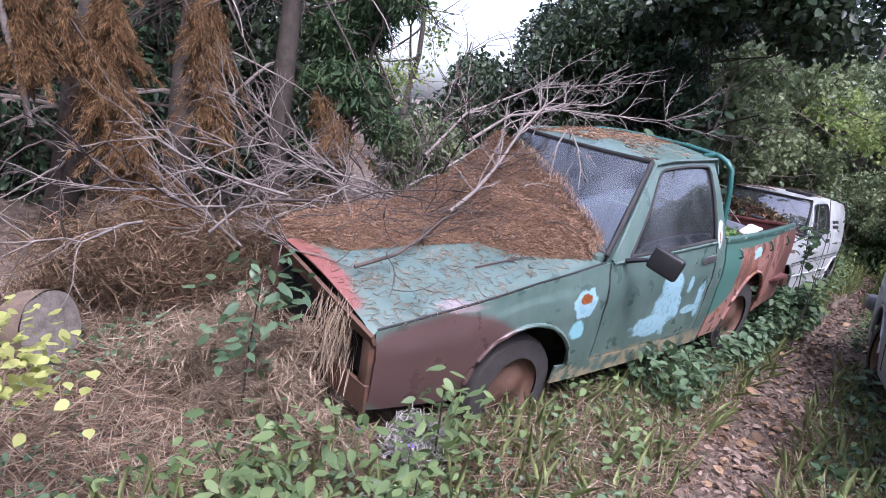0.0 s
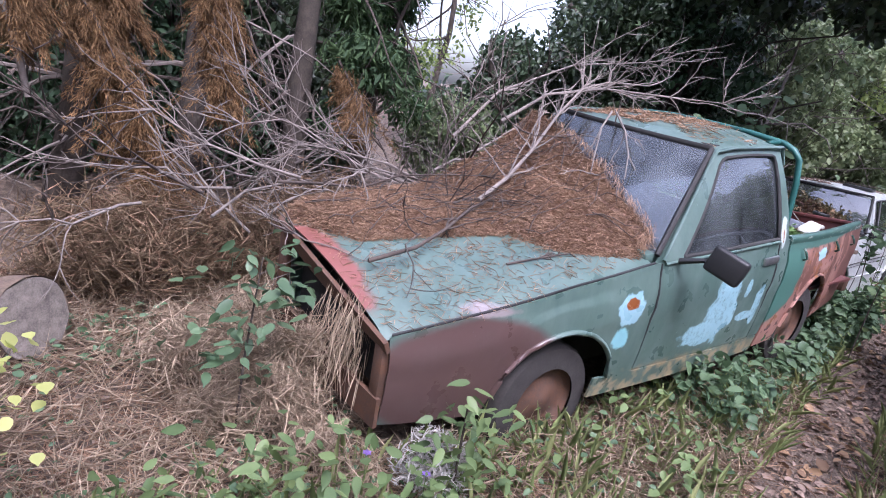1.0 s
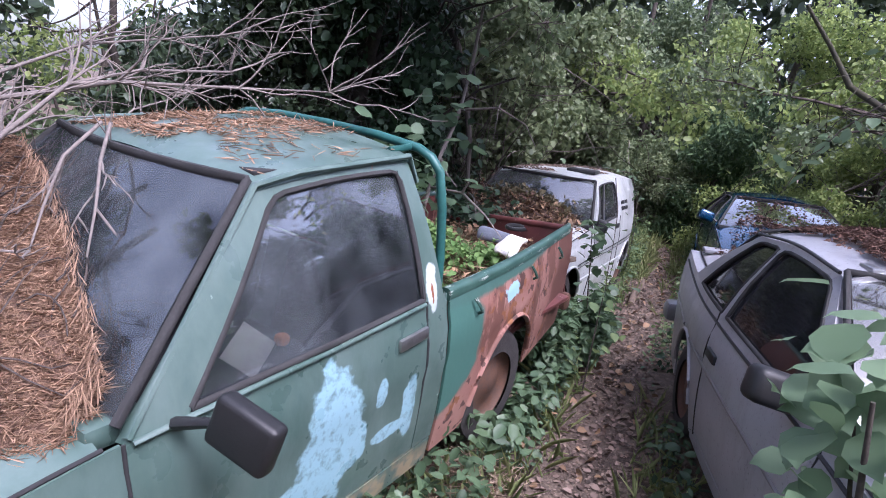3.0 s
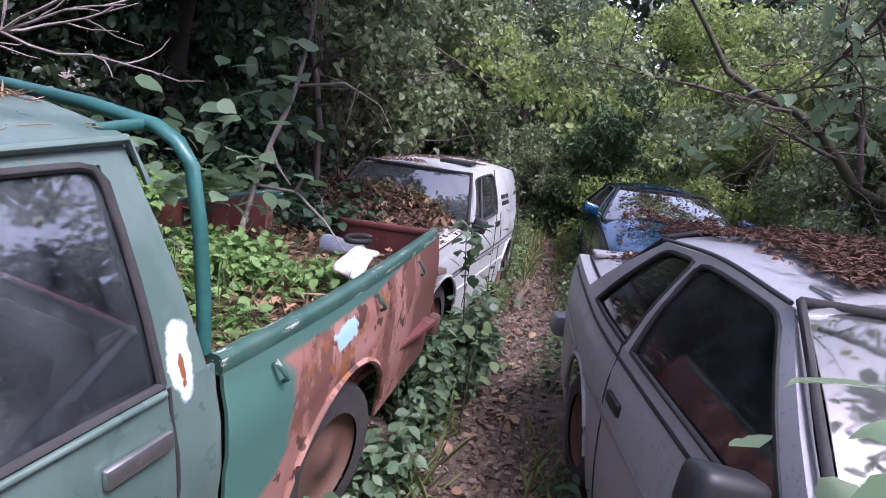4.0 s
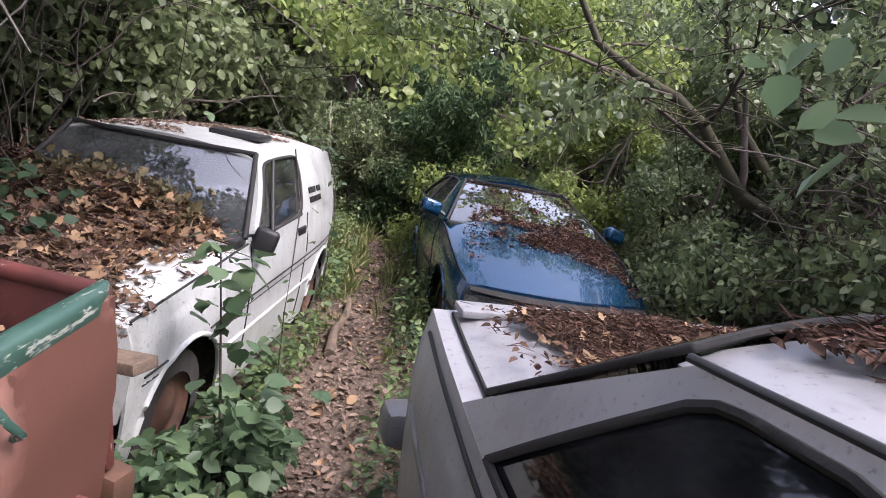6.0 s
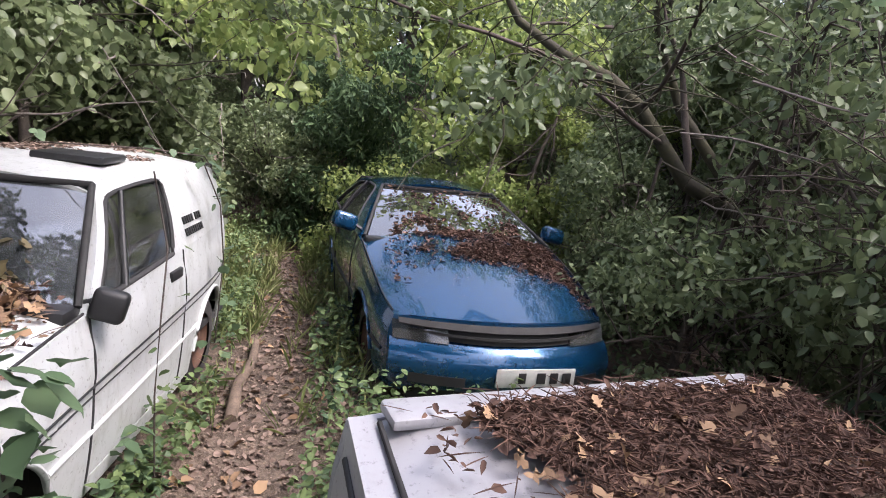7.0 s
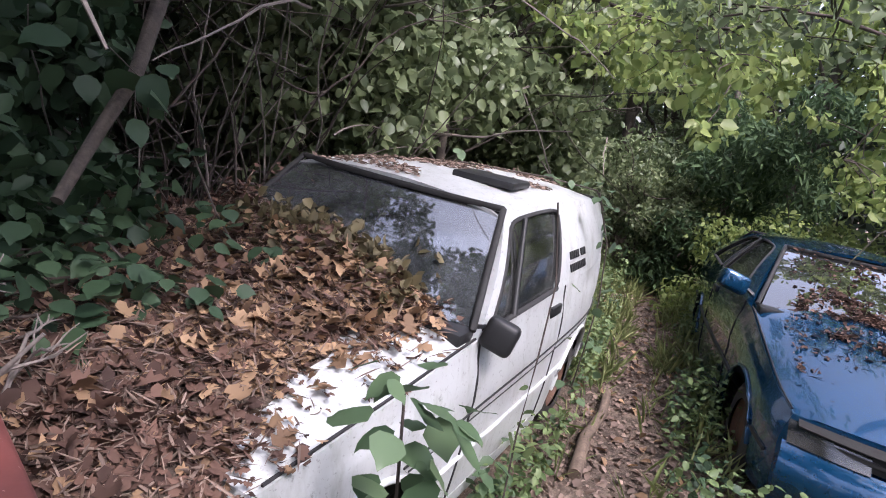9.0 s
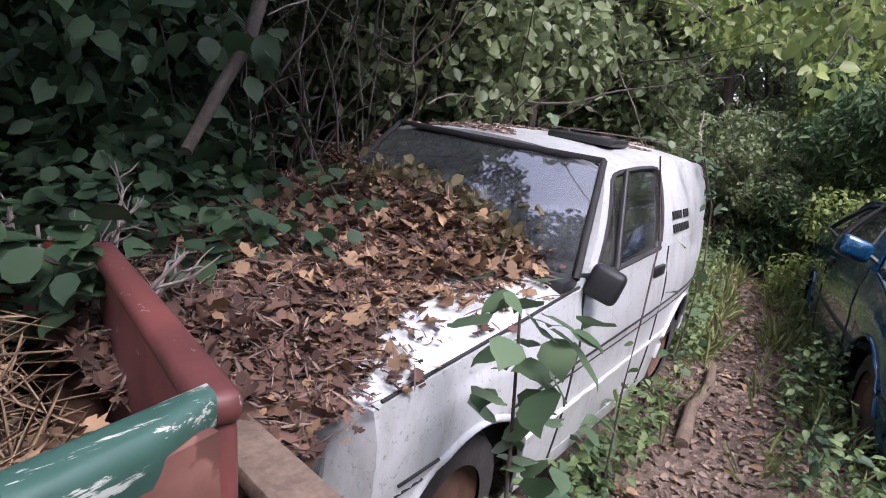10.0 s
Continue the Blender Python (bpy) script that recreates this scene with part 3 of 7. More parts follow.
def wheel(root, x, y, z, r, w, label="", flat=0.0):
    """A wheel with tyre and rim; sgn of y gives the outer side."""
    s = 1 if y > 0 else -1
    hub = new("wheel")
    hub.parent = root
    hub.location = (x, y, z)
    prof_t = [(-w / 2, r * 0.62), (-w / 2, r * 0.80), (-w * 0.46, r * 0.95), (-w * 0.32, r), (w * 0.32, r), (w * 0.46, r * 0.95), (w / 2, r * 0.80), (w / 2, r * 0.62)]

    def ring(profile, name, mat, n=28, lab=""):
        v, f = [], []
        for i in range(n):
            a = 2 * math.pi * i / n
            for px, pr in profile:
                zz = pr * math.cos(a)
                zz = max(zz, -r * (1 - flat))
                v.append((pr * math.sin(a), px * s, zz))
        k = len(profile)
        for i in range(n):
            for j in range(k - 1):
                a, b = i * k + j, ((i + 1) % n) * k + j
                f.append((a, b, b + 1, a + 1) if s > 0 else (a + 1, b + 1, b, a))
        ob = mesh_object(name, v, f, mat, hub, lab, True, 50)
        return ob

    ring(prof_t, "tyre", M["tyre"])
    ring([(w * 0.42, r * 0.64), (w * 0.30, r * 0.60), (w * 0.22, r * 0.45), (w * 0.34, r * 0.30), (w * 0.36, r * 0.18), (w * 0.42, r * 0.14), (w * 0.42, 0.002)], "rim", M["rim"], 28, label)
    return hub


def greenhouse(car, root, paint, glass, windows, sgn, gl_name="side_window"):
    """Pillars, rails and panes between shoulder and roof edge on one side."""
    xc, xt, xr, xb, wr = car["xc"], car["xt"], car["xr"], car["xb"], car["wr"]
    W, sh, ze = car["W"], car["sh"], car["ze"]

    def G(u, v, inset=0.0):
        bx, tx = xc + (xb - xc) * u, xt + (xr - xt) * u
        by, ty = W(bx) * prof(1.0), wr
        y = by + (ty - by) * v + 0.02 * math.sin(math.pi * v) - inset
        z = sh(bx) + (ze(tx) - sh(bx)) * v
        return (bx + (tx - bx) * v, sgn * y, z)

    def piece(name, u0, u1, v0, v1, mat, inset=0.0, thick=0.03, label="", n=6, m=6):
        us = lin(u0, u1, n)
        if sgn > 0:
            us = us[::-1]
        return sheet(name, us, lin(v0, v1, m), lambda u, v: G(u, v, inset), thick, mat, root, label)

    edges = [0.0]
    for a, b in windows:
        edges += [a, b]
    edges.append(1.0)
    for i in range(0, len(edges), 2):
        if edges[i + 1] - edges[i] > 0.004:
            piece("pillar", edges[i], edges[i + 1], 0.0, 1.0, paint, 0, 0.045)
    for a, b in windows:
        piece("window_rail", a, b, 0.92, 1.0, paint, 0, 0.04, n=12, m=2)
        piece(gl_name, a, b, 0.0, 0.95, glass, 0.016, 0.004, n=8, m=8)
        # rubber seal round the pane
        ring = []
        for u, v in [(a, 0.02)] + [(a, t) for t in lin(0.1, 0.85, 4)] + [(a + 0.02, 0.905)] + [(t, 0.92) for t in lin(a + 0.06, b - 0.06, 6)] + [(b - 0.02, 0.905)] + [(b, t) for t in lin(0.85, 0.1, 4)] + [(b, 0.02)] + [(t, 0.015) for t in lin(b, a, 6)]:
            ring.append((Vector(G(u, v, 0.004)), 0.011))
        tubes("window_seal", [ring], M["rubber"], root, "", 6)
    return G


def skin(name, car, x0, x1, zfn, mat, root, crown=0.035, inset=0.97, n=18, m=16, thick=0.012, label="", bow=0.0, nose_crown=1.0):
    """A hood, roof or boot panel between the two sides; bow pushes the middle of its front edge forward."""
    W = car["W"]
    return sheet(name, lin(x0, x1, n), lin(-1, 1, m), lambda x, v: (x - bow * (1 - v * v) * max(0.0, 1 - (x - x0) / (0.6 * (x1 - x0))), v * W(x) * prof(1.0) * inset, zfn(x) + crown * (1 - v * v) * (min(1.0, nose_crown + (1 - nose_crown) * (x - x0) / (0.6 * (x1 - x0)))) + 0.004 - 0.018 * max(0, abs(v) - 0.9) * 10), thick, mat, root, label)


def pane_between(name, a, b, mat, root, bow=0.05, thick=0.005, shrink=0.97, n=10, m=6, label="", lift=0.0, dome=0.0):
    """A bowed pane from line a (x, halfwidth, z) below to line b above."""
    def f(s, v):
        x = a[0] + (b[0] - a[0]) * v
        w = (a[1] + (b[1] - a[1]) * v) * shrink
        z = a[2] + (b[2] - a[2]) * v
        return (x - bow * (1 - s * s), s * w, z + lift + 0.02 * math.sin(math.pi * v) + dome * (1 - s * s) * (0.35 + 0.65 * v + 0.5 * math.sin(math.pi * v)))
    return sheet(name, lin(1, -1, n), lin(0, 1, m), f, thick, mat, root, label)


def seal_line(root, pts, r=0.012, mat=None, name="seal"):
    return tubes(name, [[(p, r) for p in pts]], mat or M["rubber"], root, "", 6)


def door_mirror(root, base, head, size, mat=None, label=""):
    mr = new("door_mirror")
    mr.parent = root
    if label:
        mr["label"] = label
    b, h = Vector(base), Vector(head)
    tubes("arm", [[(b, 0.018), (b.lerp(h, 0.5) + Vector((0, 0, 0.015)), 0.013), (h, 0.013)]], M["black"], mr)
    part("shell", box_bm(size[0], size[1], size[2], min(size) * 0.3, Matrix.Translation(h) @ pose(0, 0, 0, 14, 8, 12), 3), mat or M["black"], mr)
    return mr


def seats(root, x, ys, z, h=0.55):
    for y in ys:
        part("seat_back", box_bm(0.12, 0.46, h, 0.05, pose(x + 0.28, y, z + h / 2, 0, 14, 0)), M["seat"], root)
        part("seat_cushion", box_bm(0.5, 0.48, 0.16, 0.05, pose(x, y, z)), M["seat"], root)


def steering(root, x, y, z):
    ring = [((x + 0.18 * math.cos(a) * 0.45, y + 0.18 * math.sin(a), z + 0.18 * math.cos(a) * 0.9), 0.013) for a in lin(0, 2 * math.pi, 20)]
    tubes("steering_wheel", [ring, [((x, y - 0.18, z), 0.012), ((x, y + 0.18, z), 0.012)], [((x, y, z), 0.03), ((x - 0.25, y, z - 0.12), 0.025)]], M["black"], root)


# -- green pickup --
def build_pickup():
    root = thing("pickup_truck", pose(0.110, 0.809, -0.112, 2.39, -3.17, -0.08), "abandoned green pickup with rust and blue patches under dry needles", "pickup truck")
    W = curve_fn([(-0.10, 0.55), (0.05, 0.60), (0.6, 0.715), (1.35, 0.785), (2.45, 0.805), (3.3, 0.755), (4.51, 0.56)])
    sh = curve_fn([(-0.10, 0.655), (0.02, 0.69), (0.4, 0.765), (1.0, 0.865), (1.34, 0.92), (2.0, 0.955), (2.66, 0.98), (4.51, 0.93)])
    ze = curve_fn([(1.84, 1.445), (2.2, 1.485), (2.56, 1.49)])
    car = dict(W=W, sh=sh, sill=0.22, xc=1.34, xt=1.84, xr=2.56, xb=2.62, wr=0.565, ze=ze)
    g, bed = M["green"], M["bed"]
    zw, r = 0.255, 0.315
    fr, rr = 0.79, 3.36
    a1, a2 = arch(car, fr, zw, 0.365), arch(car, rr, zw, 0.40)
    top = lambda x: sh(x)
    for s in (-1, 1):
        flank("fender", car, -0.06, 1.335, s, a1, top, g, root, "green front wing with brown primer and a blue patch" if s < 0 else "", 12)
        flank("sill", car, 1.06, 2.64, s, lambda x: 0.20, lambda x: 0.315, g, root, "flaking sill", 3)
        d = flank("door", car, 1.345, 2.50, s, lambda x: 0.325, top, g, root, "green door with pale blue touch-up patches" if s < 0 else "", 12)
        # recessed handle and its chrome grip
        hy = s * W(2.41) * prof(0.85)
        hd = part("door_handle", box_bm(0.17, 0.02, 0.05, 0.009, pose(2.40, hy + s * 0.008, 0.868, 0, -3, 0)), M["chrome"], d, "dull chrome handle")
        flank("cab_corner", car, 2.508, 2.645, s, lambda x: 0.325, top, g, root)
        flank("bed_side", car, 2.672, 4.50, s, a2, lambda x: sh(x) - 0.02, bed, root, "rust-red bed side with leftover green paint" if s < 0 else "", 12)
        sheet("bed_inner_side", lin(2.69, 4.38, 16) if s > 0 else lin(4.38, 2.69, 16), lin(0, 1, 3), lambda x, v: (x, s * (W(x) * prof(1) - 0.055), 0.45 + (sh(x) - 0.47) * v), 0.01, M["redin"], root)
        # rolled rail along the top of the bed
        yr = lambda x: s * (W(x) * prof(1) - 0.02)
        us = lin(2.668, 4.51, 24)
        v, f = [], []
        sect = [(-0.024, -0.045), (-0.026, -0.030), (-0.026, -0.008), (-0.021, 0.004), (-0.012, 0.009), (0.012, 0.009), (0.021, 0.004), (0.026, -0.008), (0.026, -0.030), (0.024, -0.045)]
        for x in us:
            for dy, dz in sect:
                q = max(0.0, (x - 4.45) / 0.06) ** 2
                v.append((x, yr(x) + dy * (1 - 0.45 * q) - s * 0.012 * q, sh(x) + dz * (1 - 0.3 * q)))
        k = len(sect)
        for i in range(len(us) - 1):
            for j in range(k):
                a, b = i * k + j, i * k + (j + 1) % k
                f.append((a, b, b + k, a + k))
        f += [tuple(range(k)), tuple(reversed(range((len(us) - 1) * k, len(us) * k)))]
        mesh_object("bed_rail", v, f, M["rail"], root, "chipped dark green top rail")
        for x in (2.86, 3.55, 4.1):
            tubes("rope_hook", [[((x, s * (W(x) * prof(0.85) + 0.002), sh(x) - 0.07), 0.008), ((x + 0.01, s * (W(x) * prof(0.85) + 0.022), sh(x) - 0.10), 0.008), ((x + 0.035, s * (W(x) * prof(0.8) + 0.022), sh(x) - 0.135), 0.008), ((x + 0.04, s * (W(x) * prof(0.8) + 0.002), sh(x) - 0.15), 0.008)]], M["rail"], root)
        # arch lips
        for xw, ra, mm in ((fr, 0.365, g), (rr, 0.40, bed)):
            pts = []
            for t in lin(10, 170, 22):
                x, z = xw - ra * math.cos(radians(t)), zw + ra * math.sin(radians(t))
                if z > 0.22:
                    q = (z - 0.22) / (sh(x) - 0.22)
                    pts.append(((x, s * (W(x) * prof(q) + 0.004), z), 0.014))
            tubes("arch_lip", [pts], mm, root)
        wheel(root, fr, s * 0.60, zw - 0.055, r, 0.19, "rusty steel rim", 0.12)
        wheel(root, rr, s * 0.60, zw - 0.02, r, 0.19, "rusty steel rim", 0.12)
        win = [(0.13, 0.90)]
        greenhouse(car, root, g, M["glass_cab"], win, s)
        # quarter-light bar and drip rail
        pts = [((1.34 + 0.01, s * W(1.34) * prof(1.0), sh(1.34) + 0.01), 0.012), ((1.84, s * 0.575, 1.45), 0.012), ((2.0, s * 0.58, 1.478), 0.012), ((2.56, s * 0.58, 1.50), 0.012), ((2.60, s * 0.60, 1.40), 0.010)]
        tubes("drip_rail", [pts], g, root)
        tubes("door_gap", [[((1.340, s * (W(1.34) * prof(t) + 0.001), 0.325 + (sh(1.34) - 0.325) * t), 0.0055) for t in lin(0, 1, 8)]], M["dark"], root)
        tubes("door_gap", [[((2.504, s * (W(2.5) * prof(t) + 0.001), 0.325 + (sh(2.5) - 0.325) * t), 0.005) for t in lin(0, 1, 8)]], M["dark"], root)
        seal_line(root, [(1.36 + 1.13 * t, s * (W(1.36 + 1.13 * t) * prof(1) + 0.006), sh(1.36 + 1.13 * t) - 0.006) for t in lin(0, 1, 8)], 0.009, g, "belt_moulding")
    skin("hood", car, -0.08, 1.30, sh, g, root, 0.045, 0.985, 26, 20, label="green hood with a red front edge, thick with dry needles")
    for s in (-1, 1):
        tubes("hood_gap", [[((x, s * W(x) * prof(1) * 0.985, sh(x) + 0.004), 0.006) for x in lin(-0.05, 1.3, 14)]], M["dark"], root)
    # nose: red lip, empty lamp and grille openings
    sheet("nose_panel", lin(1, -1, 14), lin(0, 1, 3), lambda s, v: (-0.095 - 0.02 * (1 - s * s) + 0.02 * (1 - v), s * 0.56, 0.60 + 0.055 * v + 0.02 * (1 - s * s) * v), 0.02, M["rim"], root, "rusty nose panel under the hood edge")
    sheet("front_valance", lin(1, -1, 14), lin(0, 1, 3), lambda s, v: (-0.09 - 0.02 * (1 - s * s), s * 0.56, 0.22 + 0.14 * v), 0.02, M["rim"], root, "rusted valance below the empty grille")
    part("engine_bay", box_bm(0.9, 1.0, 0.28, 0.03, pose(0.48, 0, 0.40)), M["dark"], root)
    for s in (-1, 1):
        part("grille_post", box_bm(0.05, 0.07, 0.30, 0.012, pose(-0.06, s * 0.51, 0.46)), M["rim"], root)
    part("underbody", box_bm(3.3, 0.86, 0.30, 0.03, pose(2.4, 0, 0.32)), M["dark"], root)
    part("scuttle", box_bm(0.16, 1.40, 0.07, 0.02, pose(1.36, 0, 0.915)), g, root)
    # roof, screens
    sheet("roof", lin(1.80, 2.60, 14), lin(-1, 1, 16), lambda x, v: (x, v * 0.575, ze(x) + 0.055 * (1 - v * v) - 0.03 * max(0, abs(v) - 0.9) * 10 * 0.35 - 0.03 * max(0, (1.86 - x) / 0.06)), 0.02, g, root, "green roof scattered with needles and twigs")
    wb, wt = (1.345, 0.715, 0.94), (1.83, 0.555, 1.455)
    pane_between("windshield", wb, wt, M["glass_cab"], root, 0.07, label="dusty windshield half buried in needles")
    pts = [(1.345 + 0.49 * t - 0.0, -(0.715 - 0.165 * t), 0.945 + 0.515 * t) for t in lin(0, 1, 6)]
    top_pts = [(1.835 - 0.07 * (1 - s * s), s * 0.55, 1.462) for s in lin(-1, 1, 8)]
    tubes("windshield_seal", [[(p, 0.015) for p in pts + top_pts + [(x, -y, z) for x, y, z in reversed(pts)]]], M["rubber"], root)
    pane_between("rear_window", (2.63, 0.66, 1.0), (2.585, 0.53, 1.42), M["glass_side"], root, -0.02)
    sheet("cab_back", lin(-1, 1, 8), lin(0, 1, 4), lambda s, v: (2.645, s * 0.74, 0.33 + 0.66 * v), 0.02, g, root)
    # cabin
    part("dashboard", box_bm(0.28, 1.30, 0.22, 0.05, pose(1.52, 0, 0.84)), M["dark"], root)
    seats(root, 2.12, (-0.33, 0.33), 0.55, 0.52)
    steering(root, 1.78, 0.33, 0.98)
    part("headlining", box_bm(0.66, 1.02, 0.02, 0.006, pose(2.22, 0, 1.465)), M["dark"], root)
    part("floor_pan", box_bm(1.25, 1.3, 0.04, 0.01, pose(2.0, 0, 0.36)), M["dark"], root)
    # bed floor, front wall, tailgate
    part("bed_floor", box_bm(1.72, 1.30, 0.03, 0.008, pose(3.53, 0, 0.47)), M["redin"], root)
    part("bed_front_wall", box_bm(0.03, 1.42, 0.52, 0.01, pose(2.69, 0, 0.71)), M["redin"], root)
    tg = part("tailgate", box_bm(0.030, 0.84, 0.46, 0.014, pose(4.625, -0.125, 0.612, -8.7, 0, -13.4)), M["redin"], root, "faded maroon tailgate")
    part("tailgate_lip", box_bm(0.048, 0.84, 0.040, 0.016, pose(4.625, -0.10, 0.832, -8.7, 0, -13.4), 3), M["redin"], tg)
    part("rear_bumper", box_bm(0.08, 1.2, 0.12, 0.02, pose(4.62, 0, 0.38, 0, 0, -8)), M["rim"], root)
    for s in (-1, 1):
        part("tail_light", box_bm(0.03, 0.09, 0.2, 0.01, pose(4.60 + s * 0.09, s * 0.50, 0.62, 0, 0, -12)), M["lamp_red"], root)
    # teal tube hoop behind the cab
    hoop = []
    for y, z in [(-0.70, 0.97), (-0.695, 1.1), (-0.675, 1.3), (-0.645, 1.44), (-0.60, 1.49), (-0.53, 1.517), (-0.3, 1.535), (0, 1.54), (0.3, 1.535), (0.53, 1.517), (0.60, 1.49), (0.645, 1.44), (0.675, 1.3), (0.70, 0.97)]:
        hoop.append(((2.685, y, z), 0.019))
    hp = tubes("roll_hoop", [hoop], M["teal"], root, "teal painted steel hoop behind the cab", 10)
    for s in (-1, 1):
        tubes("hoop_bracket", [[((2.685, s * 0.5, 1.52), 0.014), ((2.56, s * 0.48, 1.505), 0.014)]], M["teal"], hp)
    door_mirror(root, (1.46, -0.775, 0.93), (1.50, -0.99, 0.985), (0.06, 0.18, 0.135), None, "square black mirror on a long arm")
    tubes("wiper", [[((1.40, 0.1, 0.985), 0.008), ((1.52, -0.35, 1.09), 0.006)]], M["black"], root)
    for ob in root.children:
        if ob.name.split(".")[0] in ("hood", "fender", "hood_gap", "nose_panel", "grille_post"):
            settle(ob.data)
    return root


def settle_z(x, y):
    """The front end has sunk towards the path and sprung up on its far side."""
    return (0.035 + 0.075 * y / 0.58) * min(1.0, max(0.0, (0.8 - x) / 0.88))


def settle(me):
    for vert in me.vertices:
        x, y, z = vert.co
        vert.co.z = z + settle_z(x, y) * min(1.0, max(0.0, (z - 0.25) / 0.4))


pickup = build_pickup()
PK = pickup.matrix_world.copy()


def on_pickup(p):
    return PK @ Vector(p)


def shell_car(name, m, S, label):
    """A saloon, coupe or van body from its silhouette."""
    root = thing(name, m, label, "car")
    W, sh, ze = S["W"], S["sh"], S["ze"]
    car = dict(W=W, sh=sh, sill=S["sill"], xc=S["xc"], xt=S["xt"], xr=S["xr"], xb=S["xb"], wr=S["wr"], ze=ze)
    L, paint = S["L"], S["paint"]
    zw, r, ra = S["zw"], S["r"], S["ra"]
    fr, rr = S["axles"]
    fA, rA = arch(car, fr, zw, ra), arch(car, rr, zw, ra)
    d0, d1 = S["door"]
    for s in (-1, 1):
        flank("front_wing", car, S["nose"], d0 - 0.005, s, fA, sh, paint, root, "", 12)
        d = flank("door", car, d0, d1, s, lambda x: S["sill"] + 0.06, sh, paint, root, "", 12)
        flank("sill", car, d0 - 0.12, d1 + 0.1, s, lambda x: S["sill"] - 0.02, lambda x: S["sill"] + 0.052, paint, root, "", 2)
        flank("rear_quarter", car, d1 + 0.005, L - S["tail"], s, rA, sh, paint, root, "", 12)
        hx = d1 - 0.13
        hz = S["handle_z"]
        hy = W(hx) * prof((hz - S["sill"]) / (sh(hx) - S["sill"]))
        part("door_handle", box_bm(0.15, 0.022, 0.05, 0.009, pose(hx, s * (hy + 0.006), hz)), M["black"], d, "black door handle")
        for gx in (d0 - 0.0025, d1 + 0.0025):
            tubes("door_gap", [[((gx, s * (W(gx) * prof(t) + 0.001), S["sill"] + (sh(gx) - S["sill"]) * t), 0.005) for t in lin(0.06, 1, 9)]], M["dark"], root)
        for xw in (fr, rr):
            pts = []
            for t in lin(8, 172, 24):
                x, z = xw - ra * math.cos(radians(t)), zw + ra * math.sin(radians(t))
                if z > S["sill"]:
                    pts.append(((x, s * (W(x) * prof((z - S["sill"]) / (sh(x) - S["sill"])) + 0.003), z), 0.012))
            tubes("arch_lip", [pts], paint, root)
            wheel(root, xw, s * (W(xw) - 0.13), zw - 0.01, r, 0.17, "", 0.1)
        for q, rad, mt in S.get("mouldings", ()):
            x0, x1 = S["nose"] + 0.08, L - S["tail"] - 0.05
            runs = [[]]
            for x in lin(x0, x1, 60):
                z = S["sill"] + q * (sh(x) - S["sill"])
                if z > max(fA(x), rA(x)) + 0.012:
                    runs[-1].append(((x, s * (W(x) * prof(q) + 0.002), z), rad))
                elif runs[-1]:
                    runs.append([])
            for pts in runs:
                if len(pts) > 2:
                    tubes("side_moulding", [pts], mt, root)
        greenhouse(car, root, paint, S["side_glass"], S["windows"] if s == S["near"] else S.get("windows_far", S["windows"]), s)
    skin("hood", car, S["nose"] + 0.005, S["xc"] - 0.03, sh, paint, root, S.get("crown", 0.05), 0.985, 22, 18, bow=S["front_bow"] + 0.004, nose_crown=S.get("nose_crown", 1.0))
    for s in (-1, 1):
        tubes("hood_gap", [[((x, s * W(x) * prof(1) * 0.986, sh(x) + 0.005), 0.005) for x in lin(S["nose"] + 0.03, S["xc"], 14)]], M["dark"], root)
    x0, x1 = S["xt"] - 0.03, S["xr"] + 0.03
    sheet("roof", lin(x0, x1, 16), lin(-1, 1, 16), lambda x, v: (x, v * (S["wr"] + 0.005), ze(x) + S["roof_crown"] * (1 - v * v) - 0.02 * max(0, abs(v) - 0.88) * 5), 0.02, paint, root)
    cb, ct = (S["xc"], W(S["xc"]) * prof(1) * 0.96, sh(S["xc"]) + 0.015), (S["xt"] - 0.005, S["wr"] * 0.985, ze(S["xt"]) + 0.01)
    bow = S.get("bow", 0.07)
    pane_between("windshield", cb, ct, S["front_glass"], root, bow)
    pts = [(cb[0] + (ct[0] - cb[0]) * t, -(cb[1] + (ct[1] - cb[1]) * t), cb[2] + (ct[2] - cb[2]) * t + 0.012) for t in lin(0, 1, 6)]
    tp = [(ct[0] - bow * (1 - s * s), s * ct[1], ct[2] + 0.012) for s in lin(-1, 1, 9)]
    tubes("windshield_seal", [[(p, 0.013) for p in pts + tp + [(x, -y, z) for x, y, z in reversed(pts)]]], M["rubber"], root)
    part("scuttle", box_bm(0.12, 2 * cb[1], 0.05, 0.015, pose(S["xc"] - 0.03, 0, sh(S["xc"]) + 0.005)), M["black"], root)
    rb, rt = (S["xb"], W(S["xb"]) * prof(1) * S.get("rear_w", 0.9), sh(S["xb"]) + 0.02), (S["xr"] + 0.02, S["wr"] * 0.99, ze(S["xr"]) + 0.01)
    dome = S.get("rear_dome", 0.0)
    pane_between("rear_window", rb, rt, S["rear_glass"], root, -S.get("rear_bow", 0.05), dome=dome)
    pr = [(rb[0] + (rt[0] - rb[0]) * t, -(rb[1] + (rt[1] - rb[1]) * t), rb[2] + (rt[2] - rb[2]) * t + 0.012) for t in lin(0, 1, 6)]
    tp = [(rt[0] + 0.05 * (1 - s * s), s * rt[1], rt[2] + 0.01 + dome * (1 - s * s)) for s in lin(-1, 1, 9)]
    bp = [(rb[0] + 0.05 * (1 - s * s), s * rb[1], rb[2] + 0.008 + 0.35 * dome * (1 - s * s)) for s in lin(1, -1, 9)]
